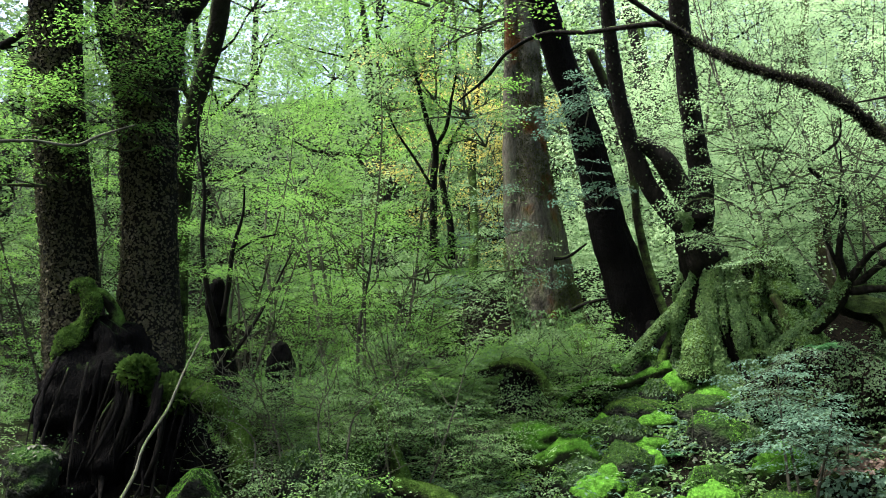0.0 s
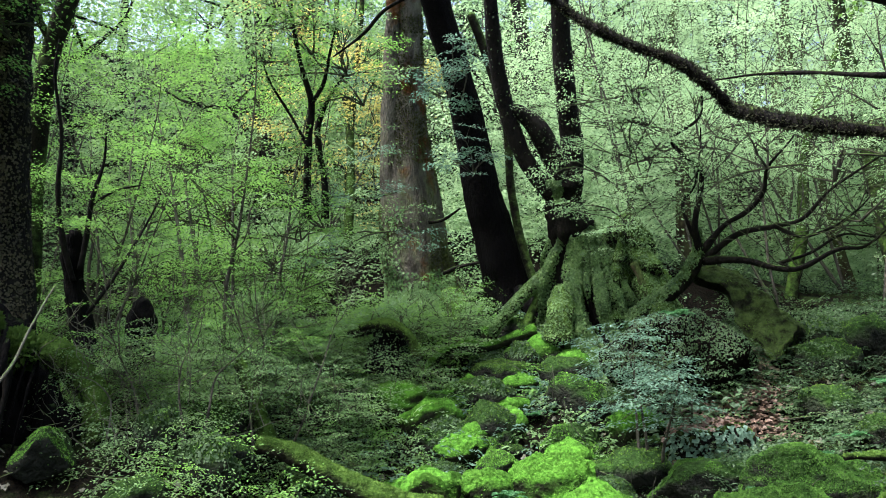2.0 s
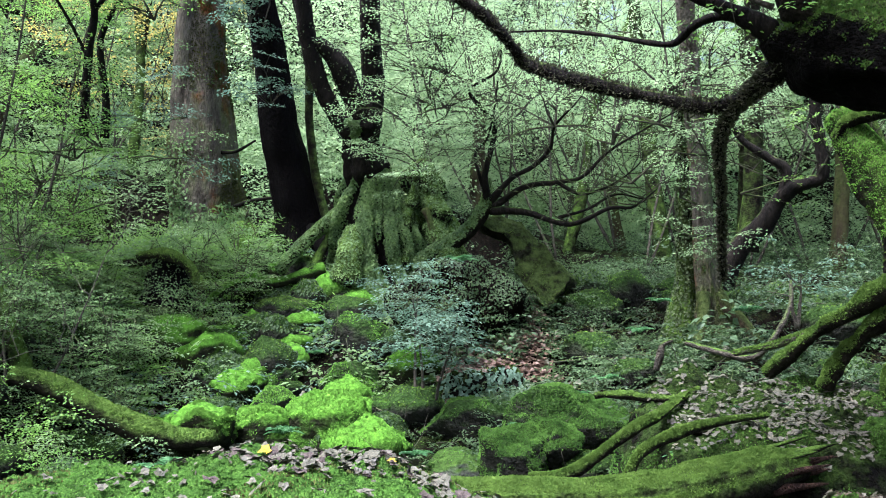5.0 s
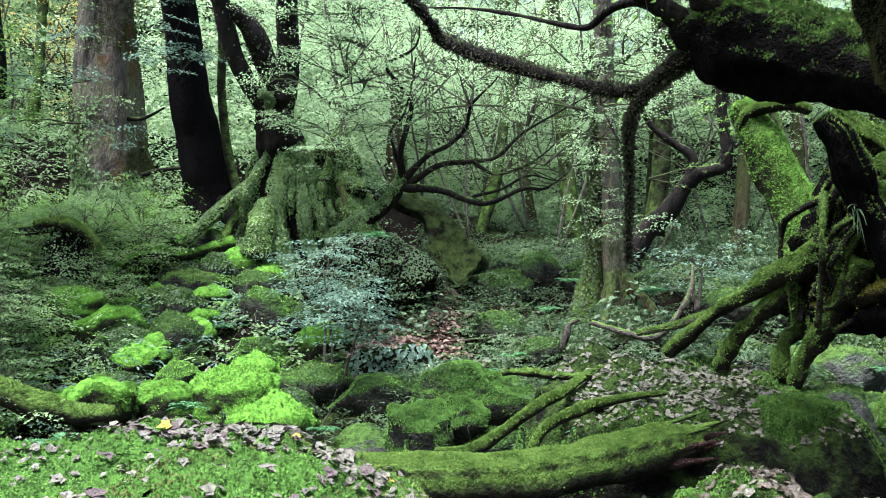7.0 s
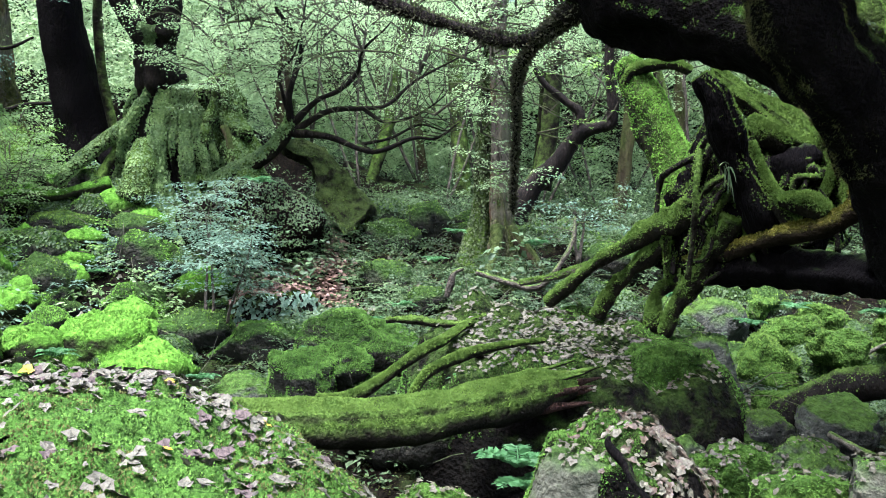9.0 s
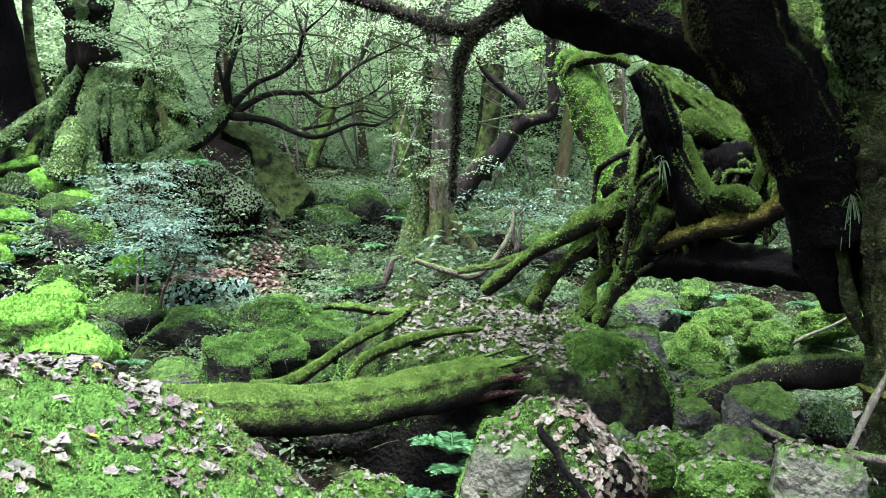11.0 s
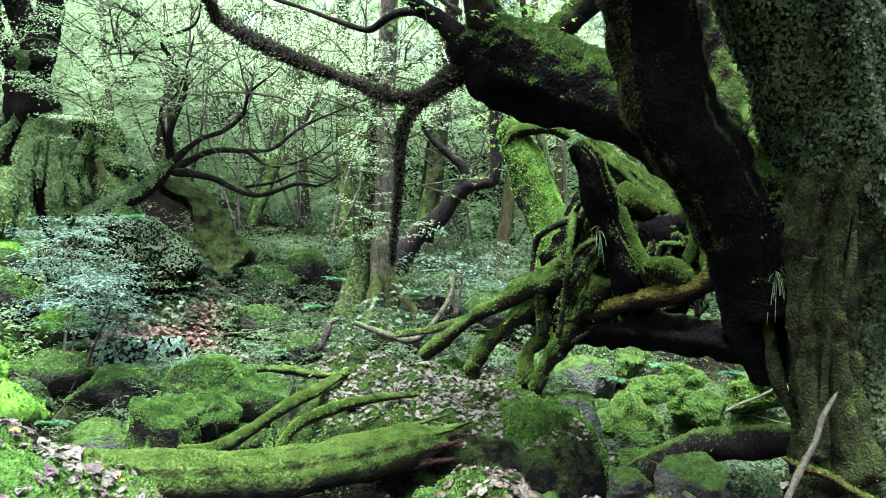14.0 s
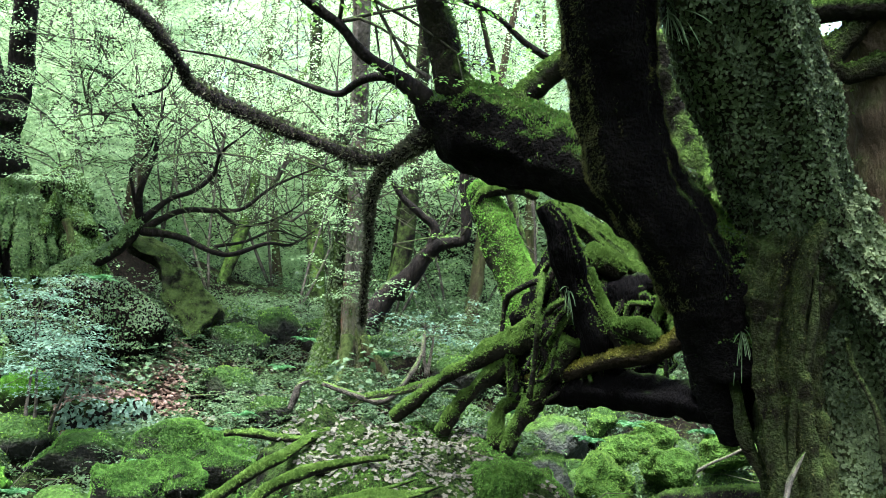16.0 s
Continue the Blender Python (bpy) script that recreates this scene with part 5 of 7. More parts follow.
part("ivy", clinging(stump_parts[0][1], 9000, 0.021, rng, lambda nr, c: (fbm(c * (1, 1, 0.25), 3.0, 4) > 0.1) * (1.2 - nr[:, 1])), L_IVY_GREEN, stump, "green ivy leaves", False, "stuff")
part("ivy", clinging(stump_parts[1][1], 16000, 0.021, rng, lambda nr, c: (fbm(c * (1, 1, 0.25), 3.0, 7) > -0.35) * (1.2 - nr[:, 1])), L_IVY_GREEN, stump, "green ivy leaves", False, "stuff")
for k in (2, 3, 4, 5, 6, 7):
    part("ivy", clinging(stump_parts[k][1], 350 if k < 5 else 2600, 0.022, rng), L_IVY if k < 5 else L_IVY_GREEN, stump, "", False, "stuff")

dark, _ = tree("dark_tree", (-2.48, 9.68, 2.48), "leaning tree with almost black bark", [
    ("trunk", [(-2.42, 9.62, 2.20, 0.5), (-2.46, 9.55, 2.73, 0.34), (-2.58, 9.35, 3.40, 0.25), (-2.67, 9.14, 3.98, 0.215), (-2.72, 8.90, 4.67, 0.195), (-2.77, 8.57, 5.45, 0.165), (-2.84, 8.29, 5.96, 0.165), (-2.90, 7.63, 6.97, 0.15)], M_BARK_SHADE_BLACK, 0.06, 0.12, 28),
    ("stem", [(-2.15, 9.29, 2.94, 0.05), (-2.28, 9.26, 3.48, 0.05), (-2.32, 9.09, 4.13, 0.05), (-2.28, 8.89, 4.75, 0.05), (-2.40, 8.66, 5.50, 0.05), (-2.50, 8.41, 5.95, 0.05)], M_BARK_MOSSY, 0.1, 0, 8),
    ("root", [(-2.5, 9.55, 3.3, 0.03), (-2.42, 9.4, 3.0, 0.06), (-2.12, 9.05, 2.65, 0.12), (-1.92, 8.89, 2.38, 0.1)], M_BARK_SHADE_BLACK, 0.1, 0, 12),
])
red, red_parts = tree("red_barked_tree", (-3.65, 9.72, 2.56), "tall tree with grey and rust-red bark and mossy foot", [
    ("trunk", [(-3.60, 9.76, 2.27, 0.6), (-3.68, 9.78, 2.85, 0.47), (-3.75, 9.69, 3.49, 0.4), (-3.77, 9.56, 4.20, 0.36), (-3.69, 9.31, 5.08, 0.26), (-3.56, 9.05, 5.78, 0.21), (-3.46, 8.82, 6.33, 0.2), (-3.12, 8.08, 7.66, 0.17)], M_BARK_RED, 0.07, 0.15, 30),
    ("stem", [(-3.94, 9.55, 3.56, 0.2), (-3.89, 9.24, 4.72, 0.13), (-3.74, 8.97, 5.56, 0.11), (-3.55, 8.68, 6.28, 0.1), (-3.25, 8.12, 7.36, 0.08)], M_BARK_RED, 0.1, 0.1, 14),
    ("branch", [(-3.33, 9.52, 3.21, 0.03), (-3.07, 9.39, 3.25, 0.025), (-2.75, 9.28, 3.26, 0.02)], M_BARK_BLACK, 0.1, 0, 6),
    ("branch", [(-3.50, 9.43, 3.85, 0.03), (-3.24, 9.31, 3.83, 0.02), (-2.97, 9.17, 3.91, 0.012)], M_BARK_BLACK, 0.1, 0, 6),
    ("root", [(-3.26, 9.49, 2.92, 0.16), (-3.08, 9.27, 2.58, 0.13), (-2.85, 8.96, 2.31, 0.1)], M_BARK_MOSSY, 0.15, 0, 12),
])
part("moss", fuzz(red_parts[0][1], 26000, 0.028, rng, -1.1, 0.3, 0.5, 0.6), L_MOSS_DRY, red, "ochre moss patches", False, "stuff")
part("ivy", clinging(red_parts[0][1], 7000, 0.04, rng, lambda nr, c: np.clip(3.6 - c[:, 2] + fbm(c, 2.0, 3), 0, 1) * np.clip(0.6 - nr[:, 1], 0, 1)), L_MID, red, "", False, "stuff")

hollow, hollow_parts = tree("hollow_stump", (-3.22, 7.65, 2.19), "stump with mossy roots, near black for its shaded hollow", [
    # solid stump; near-black colour stands in for its dark opening
    ("stump", [(-3.28, 7.64, 1.91, 0.26), (-3.26, 7.64, 2.13, 0.22), (-3.29, 7.61, 2.30, 0.17), (-3.33, 7.58, 2.38, 0.08)], M_BARK_SHADE_BLACK, 0.25, 0.2, 18),
    ("root", [(-3.49, 7.45, 2.38, 0.04), (-3.25, 7.45, 2.40, 0.05), (-3.01, 7.45, 2.29, 0.045), (-2.88, 7.48, 2.05, 0.05)], M_BARK_MOSSY, 0.25, 0, 10),
    ("root", [(-3.40, 7.66, 2.37, 0.04), (-3.65, 7.66, 2.35, 0.04), (-3.92, 7.63, 2.33, 0.03)], M_BARK_BLACK, 0.25, 0, 10),
], category="stump")

part("ivy", clinging(hollow_parts[0][1], 1800, 0.018, rng, lambda nr, c: np.clip(nr[:, 2] + 0.3, 0, 1)), L_MID, hollow, "small green leaves", False, "stuff")
part("moss", fuzz(hollow_parts[1][1], 1500, 0.02, rng, -0.5), L_MOSS, hollow, "", False, "stuff")

# ---- the pair of black trunks on a rotten base ----
pair, pair_parts = tree("twin_tree", (-5.57, 4.87, 1.33), "twin black-barked trunks growing from a rotten mossy base", [
    ("trunk", [(-5.93, 4.74, 1.88, 0.3), (-6.10, 4.78, 2.45, 0.27), (-6.16, 4.71, 3.04, 0.23), (-6.11, 4.57, 3.61, 0.215), (-5.93, 4.29, 4.52, 0.21), (-5.66, 3.98, 5.35, 0.2), (-5.17, 3.47, 6.42, 0.19)], M_BARK_BLACK, 0.08, 0.08, 24),
    ("trunk", [(-5.59, 5.14, 1.87, 0.32), (-5.64, 5.17, 2.40, 0.28), (-5.69, 5.16, 2.90, 0.26), (-5.59, 5.03, 3.63, 0.225), (-5.40, 4.76, 4.56, 0.25), (-5.26, 4.61, 5.00, 0.29), (-5.13, 4.50, 5.34, 0.27), (-4.92, 4.24, 5.87, 0.2), (-4.53, 3.80, 6.64, 0.17)], M_BARK_BLACK, 0.08, 0.08, 24),
    ("limb", [(-5.40, 4.58, 4.70, 0.13), (-5.39, 4.38, 4.88, 0.08), (-5.35, 4.23, 5.12, 0.07), (-5.29, 4.14, 5.31, 0.065), (-5.07, 3.87, 5.87, 0.06)], M_BARK_BLACK, 0.1, 0, 12),
    ("limb", [(-5.19, 4.62, 5.09, 0.2), (-5.00, 4.65, 5.32, 0.13), (-4.85, 4.69, 5.45, 0.12), (-4.57, 4.72, 5.76, 0.1), (-4.02, 4.73, 6.27, 0.08)], M_BARK_BLACK, 0.1, 0, 12),
    # near-black colour gives the shade of the rotten, hollow base
    ("base", [(-5.58, 4.81, 0.83, 0.62), (-5.61, 4.82, 1.33, 0.58), (-5.64, 4.79, 1.78, 0.5), (-5.70, 4.75, 2.19, 0.4), (-5.75, 4.72, 2.51, 0.25), (-5.81, 4.67, 2.75, 0.12)], M_BARK_SHADE_BLACK, 0.3, 0.6, 60),
    ("base", [(-5.13, 5.14, 0.80, 0.4), (-5.23, 5.09, 1.31, 0.36), (-5.33, 4.98, 1.76, 0.3), (-5.43, 4.93, 2.08, 0.2)], M_BARK_SHADE_BLACK, 0.3, 0.6, 48),
    ("snag", [(-5.89, 4.50, 3.01, 0.04), (-5.78, 4.54, 3.04, 0.07), (-5.73, 4.57, 2.89, 0.075), (-5.74, 4.53, 2.70, 0.06), (-5.77, 4.44, 2.58, 0.085), (-5.79, 4.35, 2.47, 0.07), (-5.81, 4.33, 2.39, 0.03)], M_BARK_MOSSY, 0.45, 0.2, 16),
    ("snag", [(-5.76, 4.58, 2.99, 0.04), (-5.70, 4.67, 2.94, 0.05), (-5.66, 4.76, 2.79, 0.055), (-5.66, 4.82, 2.56, 0.05)], M_BARK_MOSSY, 0.35, 0.1, 12),
    ("root", [(-5.18, 5.11, 2.17, 0.12), (-4.95, 5.21, 2.02, 0.13), (-4.76, 5.27, 1.78, 0.11), (-4.65, 5.23, 1.47, 0.11), (-4.62, 5.24, 1.13, 0.11)], M_BARK_MOSSY, 0.2, 0, 14),
    ("root", [(-5.17, 4.99, 2.02, 0.1), (-4.98, 5.06, 1.70, 0.12), (-4.90, 4.99, 1.32, 0.13)], M_BARK_SHADE_BLACK, 0.2, 0, 14),
])
hang = np.random.default_rng(3)
for _ in range(30):
    # rotten strands and thin roots down the base
    u = hang.random(3)
    p0 = np.array((-5.55, 4.19, 2.36)) * (1 - u[0]) + np.array((-4.89, 4.83, 2.09)) * u[0] + hang.normal(0, 0.05, 3)
    p1 = p0 + (hang.normal(0, 0.1), -0.15 - 0.15 * u[1], -0.5 - 0.6 * u[2])
    wide = 0.008 + 0.022 * u[1] ** 2
    part("root", tube([(*p0, wide), (*((p0 + p1) / 2 + hang.normal(0, 0.07, 3)), wide * 0.9), (*p1, wide * 0.4)], 8, 6, 0.6, 9, 2), M_BARK_SHADE_BLACK if u[2] < 0.6 else M_BARK_BLACK, pair)
ball_g = moved(boulder((0.14, 0.14, 0.13), 5), (-5.17, 4.59, 2.25))
part("moss_ball", ball_g, M_BARK_MOSSY, pair, "round green moss clump")
part("moss", fuzz(ball_g, 1500, 0.05, rng, -1.0), L_MOSS, pair, "", False, "stuff")
ball2 = moved(boulder((0.17, 0.14, 0.16), 8), (-5.06, 4.81, 2.08))
part("moss_ball", ball2, M_BARK_MOSSY, pair, "round green moss clump")
part("moss", fuzz(ball2, 1500, 0.05, rng, -1.0), L_MOSS, pair, "", False, "stuff")
for k in (0, 1):
    part("ivy", clinging(pair_parts[k][1], 15000, 0.026, rng, lambda nr, c: np.clip(0.5 - nr[:, 1], 0, 1)), leaf_material("dry_ivy", (0.012, 0.012, 0.007), (0.06, 0.055, 0.03), 0.7, 0.1, 0.1), pair, "dark dry ivy leaves", False, "stuff")
part("moss", fuzz(pair_parts[6][1], 4000, 0.02, rng, -0.9), L_MOSS, pair, "", False, "stuff")
part("moss", fuzz(pair_parts[8][1], 6000, 0.02, rng, -0.9), L_MOSS, pair, "", False, "stuff")

tree("broken_sapling", (-5.38, 5.91, 1.96), "dead broken black sapling with thin bare shoots", [
    ("trunk", [(-5.27, 5.88, 1.76, 0.11), (-5.39, 5.90, 2.02, 0.1), (-5.48, 5.92, 2.33, 0.085), (-5.57, 5.91, 2.66, 0.09), (-5.57, 5.85, 2.97, 0.085), (-5.54, 5.81, 3.21, 0.07), (-5.55, 5.79, 3.26, 0.03)], M_BARK_SHADE_BLACK, 0.25, 0.2, 14),
    ("shoot", [(-5.51, 5.80, 2.80, 0.03), (-5.54, 5.70, 3.11, 0.025), (-5.52, 5.58, 3.57, 0.022), (-5.42, 5.49, 4.03, 0.018), (-5.35, 5.31, 4.52, 0.012), (-5.25, 5.23, 4.81, 0.005)], M_BARK_BLACK, 0.15, 0, 8),
    ("shoot", [(-5.46, 5.82, 2.90, 0.03), (-5.39, 5.81, 3.22, 0.025), (-5.32, 5.78, 3.53, 0.02), (-5.20, 5.77, 3.84, 0.014), (-5.14, 5.72, 4.10, 0.006)], M_BARK_BLACK, 0.15, 0, 8),
    ("shoot", [(-5.33, 5.79, 3.48, 0.015), (-5.16, 5.89, 3.61, 0.012), (-4.99, 6.02, 3.67, 0.006)], M_BARK_BLACK, 0.15, 0, 6),
    ("shoot", [(-5.46, 5.91, 2.49, 0.02), (-5.31, 6.00, 2.75, 0.018), (-5.17, 6.16, 3.14, 0.014), (-5.01, 6.30, 3.59, 0.008)], M_BARK_BLACK, 0.15, 0, 6),
])
tree("dark_sapling", gp(-7.0, 5.2), "slim dark sapling with one bare side branch", [
    ("trunk", [(*gp(-7.0, 5.2, -0.1), 0.05), (-7.02, 5.2, 1.9, 0.042), (-6.98, 5.18, 2.4, 0.035), (-7.0, 5.15, 3.0, 0.03), (-6.95, 5.1, 3.8, 0.022), (-6.9, 5.0, 4.6, 0.01)], M_BARK_BLACK, 0.15, 0, 10),
    ("branch", [(-7.0, 5.18, 2.1, 0.02), (-6.85, 5.2, 2.35, 0.018), (-6.68, 5.2, 2.5, 0.012), (-6.5, 5.15, 2.6, 0.006)], M_BARK_BLACK, 0.15, 0, 8)], category="sapling")
brush_rng = np.random.default_rng(17)
for k in range(9):
    # bare twiggy brush at the foot of the twin tree
    l0, _ = limb_line(gp(brush_rng.uniform(-4.9, -3.9), brush_rng.uniform(5.0, 6.0), -0.03), (brush_rng.normal(0.3, 0.5), brush_rng.normal(0, 0.4), 0.6), brush_rng.uniform(0.6, 1.1), 0.008, brush_rng, 0.3, 0.05, 6)
    dry = thing("dry_brush", l0[0][:3], "bare grey twig bush on the forest floor", "twigs", "dry twig bushes")
    part("stem", tube(l0, 6, 3, 0.1), M_WOOD_PALE, dry)
    twiggy([l0], brush_rng, M_WOOD_PALE, dry, 5, 0.45, 0.004)
tree("black_stump", (-4.93, 6.02, 2.09), "short almost black rotten stump", [("trunk", [(-4.95, 6.01, 1.94, 0.15), (-4.94, 6.00, 2.19, 0.12), (-4.91, 6.00, 2.40, 0.11), (-4.90, 5.98, 2.57, 0.09), (-4.90, 5.97, 2.62, 0.03)], M_BARK_SHADE_BLACK, 0.3, 0.25, 14)], category="stump")
tree("pale_snag", (-3.67, 5.99, 1.47), "pale broken dead stem", [("trunk", [(-3.63, 6.01, 1.34, 0.08), (-3.69, 5.98, 1.56, 0.07), (-3.79, 5.97, 1.78, 0.06), (-3.87, 5.96, 1.98, 0.055), (-3.89, 5.94, 2.02, 0.02)], M_BARK_MOSSY, 0.2, 0.1, 12)], category="dead stem")
tree("third_tree", (-6.65, 6.50, 3.50), "slim mossy trunk leaning behind", [("trunk", [(-6.80, 6.54, 2.65, 0.12), (-6.61, 6.34, 4.09, 0.11), (-6.26, 6.08, 5.05, 0.1), (-5.92, 5.94, 5.56, 0.1), (-5.63, 5.81, 5.94, 0.1), (-5.31, 5.56, 6.42, 0.09), (-4.70, 5.02, 7.36, 0.08)], M_BARK_MOSSY, 0.1, 0, 12), ("branch", [(-6.12, 6.02, 5.25, 0.04), (-6.12, 5.72, 5.59, 0.03), (-5.96, 5.47, 5.94, 0.02), (-5.80, 5.19, 6.26, 0.01)], M_BARK_MOSSY, 0.1, 0, 8)])

# ---- crooked tree that sprawls over a slab of rock ----
SPRAWL = [
    [(-1.01, 8.41, 2.36, 0.0936), (-0.74, 8.43, 2.52, 0.0858), (-0.49, 8.43, 2.68, 0.078), (-0.35, 8.41, 2.84, 0.0702), (-0.28, 8.39, 3.00, 0.0546), (-0.28, 8.35, 3.19, 0.0312)],
    [(-0.28, 8.39, 2.98, 0.0476), (-0.29, 8.24, 3.22, 0.032), (-0.19, 8.15, 3.59, 0.0242), (-0.20, 8.11, 3.75, 0.0211), (-0.34, 8.06, 3.89, 0.0187), (-0.41, 8.01, 4.04, 0.0156), (-0.14, 7.97, 4.20, 0.0109), (-0.09, 7.86, 4.49, 0.0055)],
    [(-0.29, 8.33, 3.05, 0.0265), (-0.35, 8.23, 3.22, 0.0187), (-0.38, 8.18, 3.43, 0.0156), (-0.25, 8.15, 3.59, 0.0109), (-0.17, 8.06, 3.90, 0.0094), (-0.14, 8.00, 4.10, 0.0055)],
    [(-0.25, 8.39, 2.98, 0.0421), (-0.03, 8.26, 3.18, 0.0265), (0.19, 8.14, 3.27, 0.0242), (0.35, 8.00, 3.41, 0.0187), (0.40, 7.85, 3.59, 0.0133), (0.60, 7.68, 3.76, 0.0078), (0.70, 7.63, 3.90, 0.0031)],
    [(-0.22, 8.40, 2.92, 0.0421), (0.09, 8.28, 3.09, 0.0289), (0.41, 8.17, 3.11, 0.0242), (0.65, 8.05, 3.13, 0.0211), (0.88, 7.89, 3.32, 0.0133), (1.18, 7.71, 3.47, 0.0094), (1.52, 7.51, 3.61, 0.0055), (1.81, 7.43, 3.68, 0.0023)],
    [(-0.25, 8.41, 2.89, 0.053), (0.09, 8.32, 2.85, 0.0343), (0.42, 8.24, 2.72, 0.0289), (0.61, 8.13, 2.70, 0.0242), (0.90, 7.99, 2.81, 0.0187), (1.11, 7.97, 2.81, 0.0133), (1.31, 7.82, 2.94, 0.0062)],
    [(0.41, 8.17, 3.11, 0.0187), (0.63, 8.13, 2.98, 0.0156), (0.90, 8.05, 3.03, 0.0133), (1.10, 7.91, 3.14, 0.0078), (1.20, 7.87, 3.24, 0.0031)],
    [(0.42, 8.23, 2.77, 0.0187), (0.70, 8.21, 2.84, 0.0156), (0.96, 8.06, 2.95, 0.0109), (1.22, 7.94, 2.88, 0.0062), (1.48, 7.89, 2.93, 0.0023)],
]
sprawl, sp_parts = tree("sprawling_tree", (-0.85, 8.42, 2.46), "crooked dark tree with low bare sprawling limbs", [("trunk" if k == 0 else "limb", s, M_BARK_MOSSY if k == 0 else M_BARK_BLACK, 0.15, 0.1 if k == 0 else 0, 16 if k == 0 else 10) for k, s in enumerate(SPRAWL)])
part("ivy", clinging(sp_parts[0][1], 3500, 0.024, rng, lambda nr, c: np.clip(nr[:, 2] + 0.4, 0, 1)), L_IVY_GREEN, sprawl, "", False, "stuff")
twiggy(SPRAWL[1:], rng, M_BARK_THIN, sprawl, 7, 1.4, 0.007)

def plate(front, back, seed, n=44, m=10):
    """A slab of rock between two four-cornered faces, its skin lumpy and its edges worn."""
    f, k = np.array(front, float), np.array(back, float)
    def face(q, u, w):
        return q[0] * (1 - u) * (1 - w) + q[1] * u * (1 - w) + q[2] * u * w + q[3] * (1 - u) * w
    u = np.linspace(0, 1, n)
    around = np.concatenate([np.stack([u, 0 * u], 1), np.stack([1 + 0 * u, u], 1)[1:], np.stack([1 - u, 1 + 0 * u], 1)[1:], np.stack([0 * u, 1 - u], 1)[1:-1]])
    rings = []
    for s, depth in [(x, 0.0) for x in np.linspace(0.02, 0.97, 30)] + [(1.0, x) for x in np.linspace(0.06, 0.94, m)] + [(x, 1.0) for x in np.linspace(0.97, 0.02, 30)]:
        q = 0.5 + (around - 0.5) * s
        rings.append(face(f, q[:, :1], q[:, 1:]) * (1 - depth) + face(k, q[:, :1], q[:, 1:]) * depth)
    v = np.array(rings)
    v = v + np.stack([fbm(v, 3.2, seed, 5), fbm(v, 3.2, seed + 9, 5), fbm(v, 3.2, seed + 5, 5)], -1) * 0.085
    r, t = v.shape[:2]
    i, j = np.meshgrid(np.arange(r - 1), np.arange(t), indexing="ij")
    return v.reshape(-1, 3), np.stack([i * t + j, (i + 1) * t + j, (i + 1) * t + (j + 1) % t, i * t + (j + 1) % t], -1).reshape(-1, 4)


slab_g = plate([(-0.36, 8.5, 2.86), (-0.12, 8.6, 2.9), (0.55, 8.38, 2.2), (0.3, 8.25, 1.9)], [(-0.29, 8.83, 2.86), (-0.1, 8.83, 2.9), (0.6, 8.68, 2.16), (0.32, 8.6, 1.9)], 5)
slab_litter = clinging(slab_g, 70, 0.04, rng, lambda nr, c: np.clip(nr[:, 2], 0, 1))
slab = thing("slab_rock", (0.10, 7.82, 2.09), "tilted dark slab of mossy rock", "rock")
part("stone", slab_g, M_SLAB, slab)
part("litter", slab_litter, L_LITTER, slab, "fallen leaves on the slab", False, "stuff")
part("moss", fuzz(slab_g, 9000, 0.013, rng, -0.5, 0.4, patch=0.5), L_MOSS, slab, "", False, "stuff")

hum_g = moved(boulder((0.66, 0.42, 0.46), 31, 0.3, 5), (-0.55, 8.06, 1.9))
hum = thing("ivy_hummock", (-0.51, 7.81, 1.72), "round hummock overgrown with small creeping leaves", "hummock")
part("earth", hum_g, M_SOIL, hum)
part("creeper", clinging(hum_g, 15000, 0.019, rng, lambda nr, c: np.clip(nr[:, 2] + 0.6, 0, 1)), L_CREEP, hum, "", False, "stuff")

ledge_g = dome(-0.3, 7.2, 0.56, 0.34, 1.36, 0.7, 37, 0.1, res=44, power=5)
ledge = thing("earth_ledge", (-0.3, 7.2, 0.8), "low earth ledge with reddish litter and broad hanging leaves", "earth bank")
part("bank", ledge_g, M_BANK, ledge)
lr = np.random.default_rng(53)
pl, nl = scatter(ledge_g, 420, lr, lambda q, cen: np.clip(q[:, 2] - 0.5, 0, 1))
nl = nl + lr.normal(0, 0.3, nl.shape)
part("litter", maple(pl + nl * 0.012, np.cross(nl, lr.normal(0, 1, nl.shape)), nl, 0.045 * lr.uniform(0.5, 1.2, 420)), L_LITTER_RED, ledge, "reddish fallen leaves", False, "stuff")
part("hanging_leaves", clinging(ledge_g, 900, 0.045, lr, lambda q, cen: np.clip(0.75 - q[:, 2], 0, 1) * np.clip(-q[:, 1], 0, 1)), L_BLUE, ledge, "broad blue-green leaves", False, "stuff")
part("moss", fuzz(ledge_g, 5000, 0.014, lr, 0.1, 0.36, patch=0.5), L_MOSS, ledge, "", False, "stuff")

